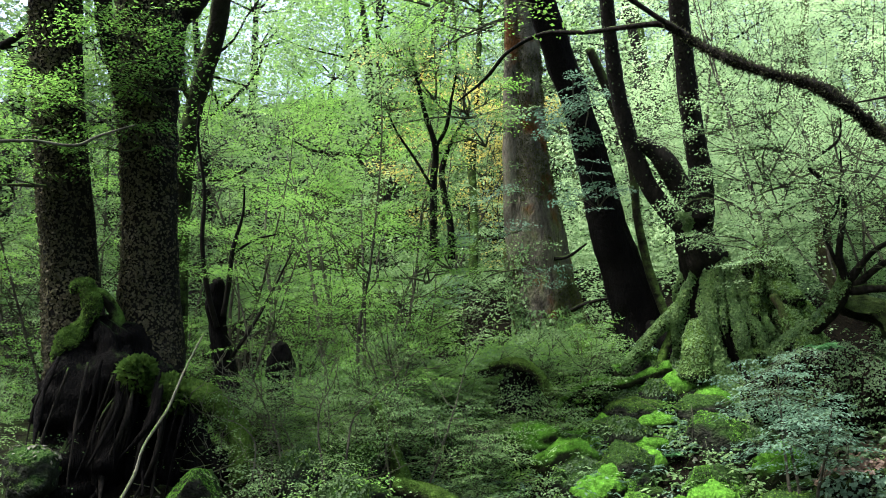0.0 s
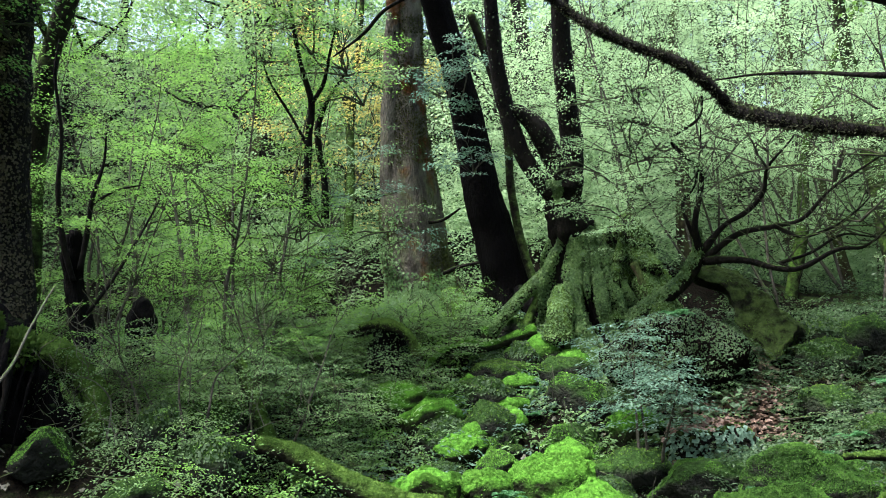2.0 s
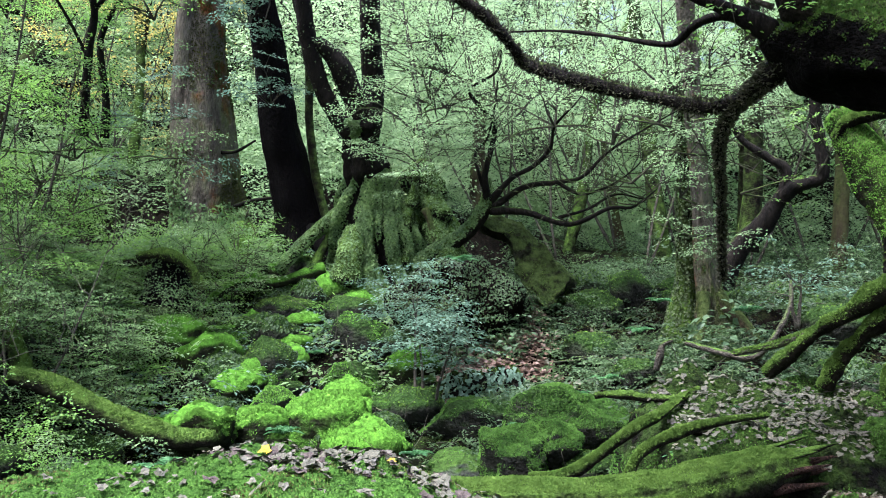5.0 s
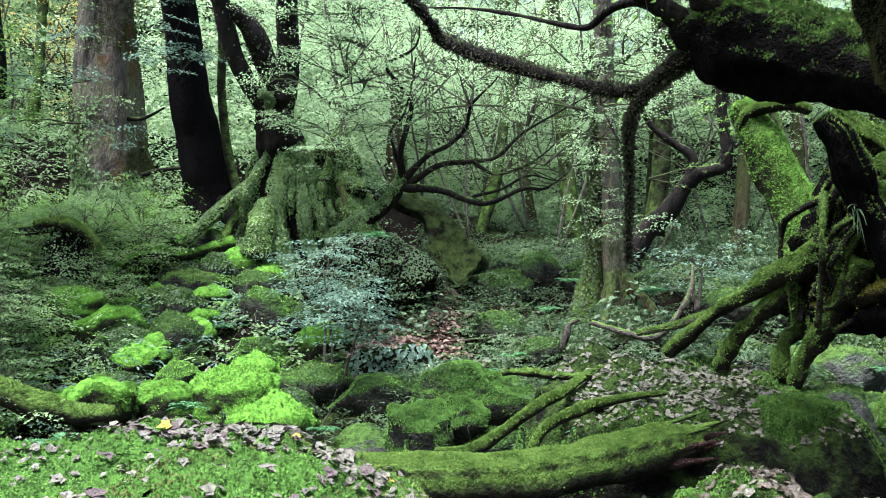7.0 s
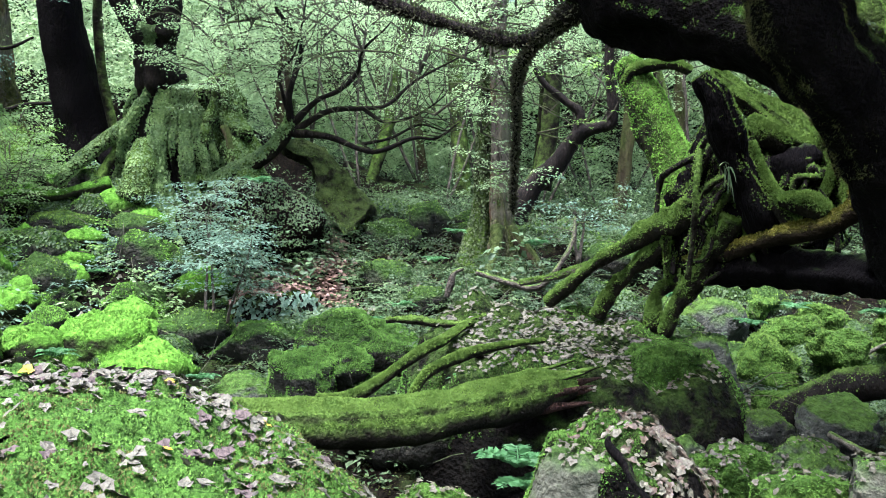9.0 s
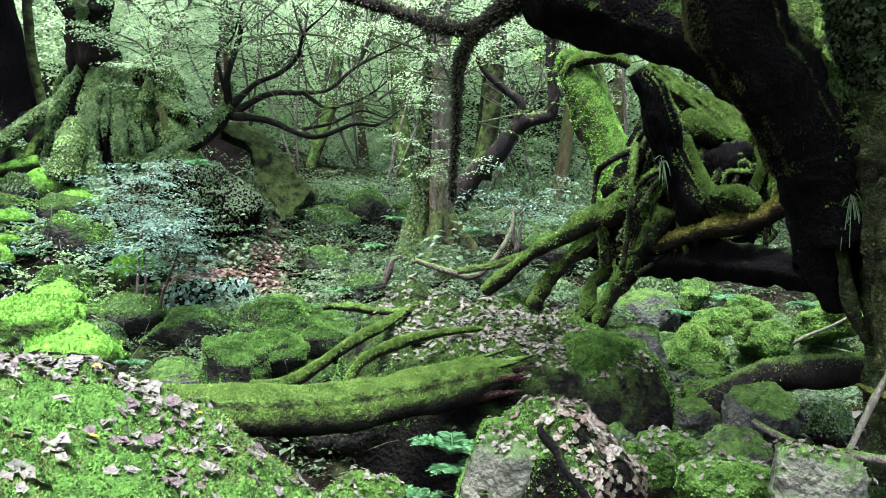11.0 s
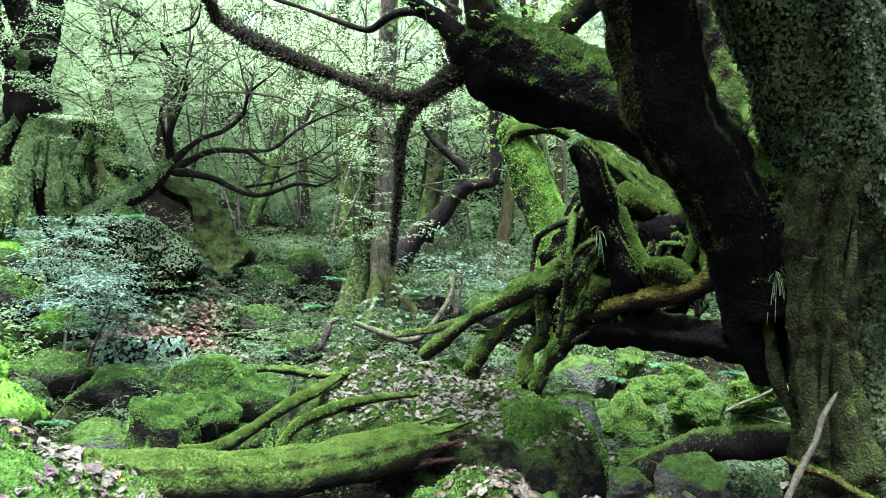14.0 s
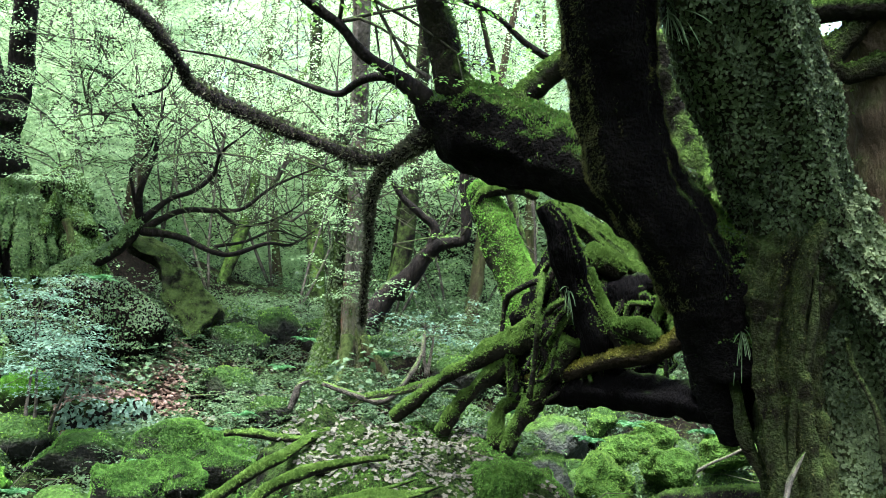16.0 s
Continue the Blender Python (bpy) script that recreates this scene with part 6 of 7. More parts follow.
# ---- slim trunks further back ----
slender, slender_parts = tree("slender_tree", (1.72, 7.87, 2.02), "slender reddish trunk with pale lichen patches", [
    ("trunk", [(1.82, 7.88, 1.45, 0.24), (1.78, 7.87, 1.82, 0.16), (1.74, 7.86, 2.12, 0.11), (1.71, 7.80, 2.60, 0.092), (1.65, 7.66, 3.37, 0.088), (1.58, 7.45, 4.09, 0.08), (1.44, 6.89, 5.34, 0.08)], M_BARK_RED, 0.15, 0.3, 24),
    ("trunk", [(1.5, 8.01, 1.5, 0.2), (1.54, 8.01, 1.86, 0.13), (1.57, 7.98, 2.19, 0.09), (1.57, 7.91, 2.72, 0.08), (1.59, 7.77, 3.39, 0.075), (1.57, 7.55, 4.12, 0.07)], M_BARK_MOSSY, 0.1, 0.1, 14),
    ("root", [(1.8, 7.8, 1.95, 0.08), (1.96, 7.68, 1.72, 0.06), (2.12, 7.56, 1.5, 0.04)], M_BARK_BROWN, 0.25, 0, 10),
    ("root", [(1.68, 7.76, 1.95, 0.07), (1.62, 7.6, 1.72, 0.05), (1.52, 7.42, 1.5, 0.04)], M_BARK_BROWN, 0.25, 0, 10),
])
part("ivy", clinging(slender_parts[1][1], 3500, 0.026, rng), L_IVY, slender, "small ivy leaves", False, "stuff")
part("ivy", clinging(slender_parts[0][1], 900, 0.024, rng, lambda nr, c: (fbm(c, 3.0, 8) > 0.0) * 1.0), L_IVY_GREEN, slender, "small green ivy leaves", False, "stuff")
zig = [
    [(2.2, 9.9, 1.95, 0.2), (2.32, 9.86, 2.3, 0.16), (2.49, 9.80, 2.60, 0.13), (2.74, 9.71, 2.83, 0.12), (2.89, 9.63, 3.06, 0.1), (3.03, 9.55, 3.23, 0.09), (3.21, 9.49, 3.29, 0.075), (3.34, 9.43, 3.34, 0.07), (3.33, 9.37, 3.65, 0.065), (3.26, 9.29, 4.02, 0.06), (3.25, 9.19, 4.38, 0.05)],
    [(2.97, 9.58, 3.19, 0.07), (2.99, 9.52, 3.44, 0.06), (2.79, 9.54, 3.61, 0.05), (2.56, 9.56, 3.80, 0.04), (2.39, 9.53, 4.06, 0.025), (2.34, 9.49, 4.24, 0.01)],
]
zt, _ = tree("crooked_tree", (2.49, 9.80, 2.60), "dark crooked tree with zigzag limbs", [("trunk", zig[0], M_BARK_BLACK, 0.12, 0, 12), ("limb", zig[1], M_BARK_BLACK, 0.12, 0, 10),
    ("trunk", [(2.83, 10.74, 2.68, 0.15), (2.91, 10.61, 3.41, 0.12), (2.92, 10.40, 4.31, 0.11), (2.89, 10.15, 5.10, 0.1), (2.79, 9.66, 6.30, 0.08)], M_BARK_MOSSY, 0.1, 0, 12)])
twiggy(zig, rng, M_BARK_THIN, zt, 6, 1.4, 0.012)

BACK = [(-7.5, 10.5), (-6.0, 12.5), (-9.5, 9.0), (-5.2, 10.6), (-0.6, 12.5), (0.6, 11.5), (1.6, 13.0), (3.1, 12.4), (4.3, 12.0), (5.0, 10.2), (5.8, 13.0), (6.8, 9.4), (1.0, 15.0), (-2.5, 13.5), (-4.4, 15.0), (7.2, 12.4), (3.8, 15.5), (8.3, 10.0), (5.2, 8.4), (1.9, 11.2)]
for k, (x, y) in enumerate(BACK):
    h = rng.uniform(6, 9)
    r0 = rng.uniform(0.04, 0.11)
    l0, _ = limb_line(gp(x, y, -0.2), rng.normal(0, 0.16, 3) + (0, 0, 1), h, r0 * 1.3, rng, 0.1, 0.15, 7)
    rt = thing("slim_tree", l0[0][:3], "slim brownish forest trunk with lichen", "tree", "slim trunks behind")
    part("trunk", tube(l0, 10, 5, 0.15, 5, k), (M_BARK_BROWN, M_BARK_MOSSY)[k % 2], rt)
    twiggy([l0], rng, M_BARK_THIN, rt, 3, 2.0, 0.014)

# ---- leafy plants ----
def plant(name, at, label, category, group, material, wood=M_BARK_THIN, **kw):
    stem_tubes, w, lv = leafy((0, 0, 0), rng=rng, **kw)
    root = thing(name, (0, 0, 0), label, category, group)
    for s in stem_tubes:
        part("stem", s, wood, root)
    part("branchwork", w, wood, root, kind="stuff")
    part("foliage", lv, material, root, smooth=False, kind="stuff")
    root.matrix_basis = Matrix.Translation(at)
    return root


def spread(source, spots, sizes=(0.8, 1.25)):
    """Copies of a plant, turned and sized, standing on the ground."""
    for x, y in spots:
        s = rng.uniform(*sizes)
        c = copy_thing(source, Matrix.Translation(gp(x, y, -0.03)) @ Matrix.Rotation(rng.uniform(0, 6.28), 4, "Z"))
        c.scale = (s, s, s * rng.uniform(0.85, 1.15))


plant("blue_green_bush", (-0.77, 6.95, 0.78), "airy bush of small blue-green glossy leaves", "bush", "", L_BLUE, height=1.25, spread=0.72, stems=3, limbs=8, twigs=6, leaf=0.034, per=40, spray=0.3, start=0.7, slim=0.26, flat=0.08, rise=-0.1)
plant("blue_green_bush", (2.18, 6.84, 1.67), "low bush of pale blue-green leaves", "bush", "", L_BLUE, height=0.45, spread=0.75, stems=2, limbs=5, twigs=4, leaf=0.042, per=12, spray=0.22, start=0.6, slim=0.25, flat=0.15, rise=-0.08)

sap_a = plant("green_sapling", gp(-6.0, 6.6), "leafy sapling with bright green leaves", "sapling", "saplings among the trunks", L_BRIGHT, height=3.2, spread=1.2, stems=2, limbs=10, twigs=4, leaf=0.027, per=80, spray=0.42, start=0.2, flat=0.25, slim=0.3)
sap_b = plant("green_sapling", gp(-4.6, 7.2), "tall leafy sapling of mixed green", "sapling", "saplings among the trunks", L_MID, height=4.5, spread=1.5, stems=2, limbs=13, twigs=4, leaf=0.03, per=80, spray=0.48, start=0.15, flat=0.25, slim=0.3)
sap_c = plant("dark_shrub", gp(-4.0, 6.6), "dense low shrub with small green leaves", "shrub", "shrubs in the gully", L_BRIGHT, height=1.4, spread=0.8, stems=3, limbs=8, twigs=4, leaf=0.024, per=56, spray=0.32, start=0.2, flat=0.25)
sap_d = plant("haze_pale_sapling", gp(0.5, 11.0), "feathery sapling with fine leaves paled for haze", "sapling", "saplings among the trunks", L_HAZE_PALE, height=5.0, spread=1.9, stems=2, limbs=16, twigs=5, leaf=0.03, per=60, spray=0.62, start=0.32, slim=0.32, flat=0.25)
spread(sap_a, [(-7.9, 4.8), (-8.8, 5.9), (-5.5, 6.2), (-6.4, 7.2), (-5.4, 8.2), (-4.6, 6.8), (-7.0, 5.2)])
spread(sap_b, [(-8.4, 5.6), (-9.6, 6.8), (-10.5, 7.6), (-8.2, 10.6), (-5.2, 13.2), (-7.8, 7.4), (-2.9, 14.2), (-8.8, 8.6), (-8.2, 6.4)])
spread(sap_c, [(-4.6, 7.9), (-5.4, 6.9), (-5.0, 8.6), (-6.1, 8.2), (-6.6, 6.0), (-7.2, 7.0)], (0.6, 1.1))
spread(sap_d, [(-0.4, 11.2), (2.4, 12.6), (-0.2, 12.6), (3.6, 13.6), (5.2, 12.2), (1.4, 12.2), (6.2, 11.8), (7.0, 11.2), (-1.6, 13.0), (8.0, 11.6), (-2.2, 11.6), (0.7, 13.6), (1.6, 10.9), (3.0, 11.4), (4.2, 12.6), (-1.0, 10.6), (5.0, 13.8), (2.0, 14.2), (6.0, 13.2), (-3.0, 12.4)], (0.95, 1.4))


def big_crown(h, w, n, leaf, rng, low=0.25, per=32):
    """Leaves of a tall crown, in flat tiers that leave gaps."""
    u = rng.normal(0, 1, (n, 3))
    u /= np.linalg.norm(u, axis=1)[:, None]
    c = u * rng.uniform(0.35, 1, (n, 1)) ** 0.6 * (w, w, h * (1 - low) / 2) + (0, 0, h * (1 + low) / 2)
    c += rng.normal(0, 0.25, (n, 3))
    return sprays(c, u * (1, 1, 0.2), rng.uniform(0.6, 1.2, n), per, leaf, rng, 0.3, slim=0.4)


CROWNS = ((L_MID, "broad-leaved forest tree with a full green crown"), (L_HAZE_PALE, "forest tree with an airy crown paled for haze"), (L_DARK, "forest tree with dense dark leaves"), (L_BRIGHT, "forest tree with fresh green leaves"))


def forest_tree(k, material, label, n, leaf, per):
    l0, _ = limb_line((0, 0, -0.3), (rng.normal(0, 0.1), rng.normal(0, 0.1), 1), 8.5, 0.2, rng, 0.06, 0.15, 7)
    rt = thing("forest_tree", (0, 0, 0), label, "tree", "trees on the slope behind")
    part("trunk", tube(l0, 10, 4, 0.12, 4, k), M_BARK_BLACK, rt)
    wood = []
    for _ in range(14):
        q = l0[rng.integers(2, 7)]
        l2, _ = limb_line(q[:3], rng.normal(0, 1, 3) * (1, 1, 0.4) + (0, 0, 0.3), 2.6, q[3] * 0.5, rng, 0.2, 0.1, 5)
        wood.append(tube(l2, 6, 2, 0.1))
    part("branchwork", join(wood), M_BARK_BLACK, rt, kind="stuff")
    part("crown", big_crown(9.5, 2.6, n, leaf, rng, 0.1, per), material, rt, smooth=False)
    return rt


FINE = [forest_tree(k, m, lab, 270, 0.062, 50) for k, (m, lab) in enumerate(CROWNS)]
COARSE = [forest_tree(k, m, lab, 230, 0.1, 30) for k, (m, lab) in enumerate(CROWNS)]
SLOPE = [(-11, 11), (-9, 14), (-6.5, 15), (-4, 17.5), (-1.5, 23.5), (1, 27), (3.5, 21), (7, 23), (8.5, 15), (10.5, 12.5), (-13, 8), (-12, 16), (-8, 19), (-3, 22), (2, 22), (6, 21), (10, 19), (13, 15), (-16, 13), (-11, 21), (-5, 25), (4, 26), (11, 24), (12, 9), (-11, 5), (10, 6.5), (0, 28), (-22, 22), (-18, 27), (-13, 30), (-8, 32), (-17, 19), (-21, 16),
         (5, 16.5), (0.6, 18), (8, 19), (14, 20), (16, 26), (-2, 32), (6, 32), (-14, 25), (2.8, 17.2), (-6, 21), (12, 30), (-2.8, 13.2), (-1.0, 18.0), (3.4, 18.5), (-7.2, 12.6), (5.6, 14.8), (-13, 11)]
used = set()
for k, (x, y) in enumerate(SLOPE):
    kind = (0, 1, 1, 3, 1, 2, 1, 0)[k % 8] if x > -3 else (0, 3, 2, 0)[k % 4]
    src, s = (FINE if math.hypot(x, y) < 20 else COARSE)[kind], rng.uniform(0.9, 1.3)
    m = Matrix.Translation(gp(x, y, -0.2)) @ Matrix.Rotation(rng.uniform(0, 6.28), 4, "Z")
    if src.name in used:
        src = copy_thing(src, m)
    used.add(src.name)
    src.matrix_basis = m
    src.scale = (s, s, s)

# unseen trees added round and behind the camera to block sky light there
for k, (x, y) in enumerate([(-7.5, -4), (-4.5, -7), (0.5, -6.5), (5, -4.5), (7, -0.5), (-13, -2), (10.5, 2.0)]):
    s = rng.uniform(1.1, 1.35)
    copy_thing(COARSE[k % 4], Matrix.Translation(gp(x, y, -0.2)) @ Matrix.Rotation(rng.uniform(0, 6.28), 4, "Z")).scale = (s, s, s)

# ---- leafy shoots on the trunks ----
def leafy_limbs(root, starts, label, material, rng, n=3, length=0.8, twigs=5, spray=0.28, per=30, leaf=0.06, slim=0.3, toward=(0, -1, 0.2)):
    """Leafy shoots that leave a tree at given places."""
    wood, cs, hs = [], [], []
    for s in starts:
        for _ in range(n):
            hd = np.array(toward) + rng.normal(0, 0.8, 3) * (1, 0.6, 0.4)
            l2, h2 = limb_line(s, hd, length * rng.uniform(0.5, 1.2), 0.012, rng, 0.2, 0.0, 4)
            shoots(l2, h2, twigs, spray, rng, wood, cs, hs)
    part("branchwork", join(wood), M_BARK_THIN, root, kind="stuff")
    part("foliage", sprays(np.array(cs), np.array(hs), spray, per, leaf, rng, 0.35, slim=slim), material, root, label, False, "stuff")


rng = np.random.default_rng(37)
leafy_limbs(pair, [(-5.72, 4.08, 4.69), (-5.86, 4.17, 4.31), (-5.07, 4.45, 4.82), (-5.09, 4.65, 4.50), (-5.30, 4.62, 4.18), (-5.97, 4.28, 3.86), (-4.99, 4.80, 4.69)], "bright green leafy shoots", L_BRIGHT, rng, 4, 0.8, 5, 0.34, 70, 0.03, 0.26)
leafy_limbs(dark, [(-2.54, 8.28, 5.21), (-2.59, 8.55, 4.12), (-2.80, 8.41, 4.98)], "blue-green leafy shoots", L_BLUE, rng, 3, 0.6, 5, 0.28, 60, 0.032)
leafy_limbs(red, [(-3.60, 8.45, 5.25), (-3.80, 8.58, 3.59), (-3.81, 8.58, 4.00)], "grey-green leafy shoots", L_BLUE, rng, 3, 0.7, 5, 0.3, 60, 0.03)
leafy_limbs(stump, [(-1.00, 8.13, 3.67), (-0.81, 8.08, 3.93), (-0.63, 8.01, 4.19), (-0.90, 8.14, 3.26), (-0.71, 8.07, 3.63), (-0.77, 7.88, 4.50)], "fine pale hanging shoots", L_FINE, rng, 5, 0.8, 6, 0.3, 80, 0.021, 0.3)
leafy_limbs(sprawl, [(0.39, 7.75, 3.56), (0.92, 7.77, 3.37), (-0.14, 7.97, 3.87), (1.32, 7.58, 3.49), (0.70, 7.63, 3.90), (0.18, 7.97, 3.89), (-0.67, 8.04, 3.87), (1.41, 7.48, 3.78), (1.09, 7.83, 3.01)], "fine pale sprays of leaves", L_FINE, rng, 5, 1.1, 6, 0.34, 84, 0.02, 0.3, (0, 0.5, 0.4))
leafy_limbs(slender, [(1.55, 7.44, 3.46), (1.72, 7.48, 3.17), (1.48, 7.60, 2.82), (1.70, 7.62, 2.47), (1.43, 7.48, 3.78), (1.73, 7.29, 3.83)], "fine pale leafy shoots", L_FINE, rng, 3, 0.6, 5, 0.25, 45, 0.025)
leafy_limbs(zt, [(2.37, 9.34, 4.01), (2.76, 9.29, 3.81), (3.15, 9.09, 4.09), (3.37, 9.17, 3.48), (2.48, 9.50, 3.19), (2.83, 9.11, 4.35)], "fresh green leafy shoots", L_BRIGHT, rng, 2, 0.7, 4, 0.25, 12, 0.04)
leafy_limbs(arch, [(0.82, 4.07, 3.32), (0.52, 4.05, 3.43), (0.97, 3.99, 3.43), (-1.17, 4.73, 4.31), (-1.96, 4.76, 4.44), (-2.16, 4.74, 4.53), (-2.54, 4.71, 4.68)], "sparse yellow-green leaves", L_BRIGHT, rng, 3, 0.8, 5, 0.34, 30, 0.028)

# ---- blue-green bushes and saplings at their places ----
thin_a, _ = tree("thin_sapling", (-3.94, 7.21, 3.73), "thin forked sapling with dark bare stem", [
    ("trunk", [(-3.97, 7.26, 3.50, 0.05), (-3.92, 7.18, 3.84, 0.042), (-3.84, 7.07, 4.28, 0.038), (-3.76, 6.99, 4.59, 0.034), (-3.78, 6.83, 4.92, 0.025), (-3.76, 6.62, 5.32, 0.018), (-3.68, 6.44, 5.71, 0.008)], M_BARK_BLACK, 0.1, 0, 8),
    ("branch", [(-3.76, 6.99, 4.59, 0.025), (-3.62, 6.98, 4.78, 0.02), (-3.50, 6.90, 5.06, 0.015), (-3.36, 6.81, 5.36, 0.006)], M_BARK_BLACK, 0.1, 0, 6),
    ("branch", [(-3.86, 7.11, 4.17, 0.02), (-3.95, 6.95, 4.45, 0.016), (-4.07, 6.73, 4.77, 0.012), (-4.10, 6.58, 5.03, 0.006)], M_BARK_BLACK, 0.1, 0, 6)], category="sapling")
leafy_limbs(thin_a, [(-3.76, 6.62, 5.32), (-3.39, 6.85, 5.26), (-4.08, 6.65, 4.93), (-3.66, 6.84, 5.02), (-3.40, 7.06, 4.85)], "small green leaves", L_MID, rng, 4, 0.8, 5, 0.34, 60, 0.03)
thin_b, _ = tree("thin_sapling", (-3.97, 7.64, 3.82), "thin bent sapling with dark stem", [
    ("trunk", [(-3.99, 7.69, 3.59, 0.045), (-3.95, 7.61, 3.94, 0.04), (-3.95, 7.49, 4.29, 0.036), (-3.92, 7.42, 4.52, 0.032), (-3.77, 7.38, 4.79, 0.02), (-3.55, 7.37, 5.06, 0.01)], M_BARK_BLACK, 0.1, 0, 8)], category="sapling")
leafy_limbs(thin_b, [(-3.55, 7.37, 5.06), (-3.46, 7.56, 4.72), (-3.87, 7.45, 3.41), (-4.04, 7.27, 3.28)], "small green leaves", L_BRIGHT, rng, 4, 0.8, 5, 0.34, 60, 0.03)
for k, (at, h) in enumerate((((-5.94, 7.33, 2.64), 3.2), ((-5.29, 7.21, 2.58), 3.0), ((-5.53, 7.77, 2.64), 2.6), ((-4.25, 8.53, 2.72), 1.2), ((-3.57, 5.57, 1.52), 1.9), ((-3.51, 5.96, 1.43), 1.6), ((-4.27, 5.30, 1.64), 1.5), ((-3.77, 5.18, 1.38), 1.4), ((-3.79, 5.30, 1.33), 1.5), ((3.9, 8.6, 2.27), 2.2))):
    l0, _ = limb_line(gp(at[0], at[1], -0.1), (rng.normal(0, 0.08), 0, 1), h, 0.035 if h > 2.1 else 0.013, rng, 0.1 if h > 2.1 else 0.2, 0.2, 6)
    rt = thing("bare_sapling", l0[0][:3], "thin bare sapling with pale grey stem", "sapling", "bare saplings")
    part("trunk", tube(l0, 8, 4, 0.1, 6, k), M_WOOD_PALE if k < 3 else M_BARK_THIN, rt)
    twiggy([l0], rng, M_BARK_THIN if h > 2.1 else M_WOOD_PALE, rt, 6, 0.9 if h > 2.1 else 0.6, 0.012 if h > 2.1 else 0.005)

fine_shrub = plant("fine_leaved_shrub", gp(-3.3, 6.7, -0.03), "airy low shrub of very small green leaves", "shrub", "shrubs in the gully", L_MID, height=0.75, spread=0.55, stems=4, limbs=8, twigs=5, leaf=0.022, per=44, spray=0.24, start=0.25, slim=0.32, flat=0.2, r=0.008)
spread(fine_shrub, [(-3.0, 7.3), (-3.7, 7.2), (-3.9, 6.5), (-3.2, 6.1), (-3.8, 5.8), (-4.5, 6.2), (-2.9, 8.3), (-4.4, 7.0), (-3.4, 8.0), (-4.9, 5.6)], (0.8, 1.3))
plant("yellow_shrub", gp(-5.6, 10.8), "shrub with yellowing autumn leaves", "shrub", "", L_YELLOW, height=3.4, spread=1.3, stems=3, limbs=12, twigs=5, leaf=0.036, per=60, spray=0.5, start=0.3)

# ---- many smaller mossy stones and hummocks ----
HUMPS = []
for k, (m, lm, lab) in enumerate(((M_ROCK_MOSSY, L_MOSS, "small stone grown over with dark green moss"), (M_ROCK_MOSSY, L_MOSS, "mossy hummock of earth and small plants"), (M_ROCK_BRIGHT, L_MOSS_HI, "small stone under a bright moss cushion"), (M_ROCK, L_MOSS, "small grey stone with thin moss"), (M_ROCK_BRIGHT, L_MOSS_HI, "rounded bright moss cushion"))):
    g = boulder((0.3, 0.26, 0.2), 90 + k, 0.2, res=11)
    rt = thing("mossy_stone", (0, 0, 0), lab, "stone", "mossy stones")
    part("stone", g, m, rt)
    if k != 3:
        part("moss", fuzz(g, 400, 0.018, rng, -0.1, 0.45, patch=0.4), lm, rt, "", False, "stuff")
    if k == 1:
        part("creeper", clinging(g, 900, 0.026, rng, lambda nr, c: np.clip(nr[:, 2] + 0.4, 0, 1)), L_CREEP, rt, "", False, "stuff")
    HUMPS.append(rt)
r5 = np.random.default_rng(77)
spots = []
for (x0, x1, y0, y1), n, kinds in (((1.7, 3.4, 3.2, 4.8), 18, (0, 3, 0)), ((-3.8, -1.5, 6.3, 8.6), 16, (2, 4, 0)), ((0.6, 4.6, 6.0, 9.4), 42, (0, 1, 1, 0)), ((-2.9, -0.7, 6.3, 9.0), 46, (2, 0, 1, 1, 0, 0, 1)), ((2.4, 5.8, 4.4, 8.4), 60, (0, 0, 1, 3, 0, 1)), ((0.0, 2.4, 4.4, 5.8), 12, (0, 0)), ((-4.2, -1.6, 4.6, 6.4), 16, (0, 0, 1)), ((1.2, 2.6, 2.6, 3.9), 8, (0, 3))):
    for _ in range(n):
        spots.append((r5.uniform(x0, x1), r5.uniform(y0, y1), kinds[r5.integers(len(kinds))], r5.uniform(0.45, 1.15)))
placed = set()
for x, y, k, s in spots:
    m = Matrix.Translation(gp(x, y, (0.04 if x < 2 else -0.03) * s)) @ Matrix.Rotation(r5.uniform(0, 6.28), 4, "Z") @ Matrix.Rotation(r5.normal(0, 0.2), 4, "X")
    ob = HUMPS[k] if k not in placed else copy_thing(HUMPS[k], m)
    placed.add(k)
    ob.matrix_basis = m
    ob.scale = (s, s * r5.uniform(0.8, 1.2), s * r5.uniform(0.8, 1.3))

# ---- low growth over the ground ----
def ground_cover(name, label, material, boxes, n, per, leaf, height, size, slim=0.3, seed=1, cut=-0.1, freq=1.4):
    """Low leafy plants in patches, too many to count."""
    r = np.random.default_rng(seed)
    ps = []
    for x0, x1, y0, y1 in boxes:
        m = max(1, int(n * (x1 - x0) * (y1 - y0) / sum((b[1] - b[0]) * (b[3] - b[2]) for b in boxes)))
        p = np.stack([r.uniform(x0, x1, m * 3), r.uniform(y0, y1, m * 3), np.zeros(m * 3)], -1)
        p = p[fbm(p, freq, seed, 2) > cut][:m]
        p[:, 2] = ground_z(p[:, 0], p[:, 1]) + height * r.random(len(p)) ** 1.6 * (0.5 + np.clip(value_noise(p, 0.9, seed + 2) + 0.5, 0, 1))
        ps.append(p)
    p = np.concatenate(ps)
    g = sprays(p, r.normal(0, 1, (len(p), 3)) * (1, 1, 0.2), size * r.uniform(0.3, 0.75, len(p)), per, leaf, r, 0.5, slim=slim, sweep=6.28, rays=8, droop=0.3)
    ob = part(name, g, material, smooth=False)
    return tagged(ob, label, "undergrowth", kind="stuff")


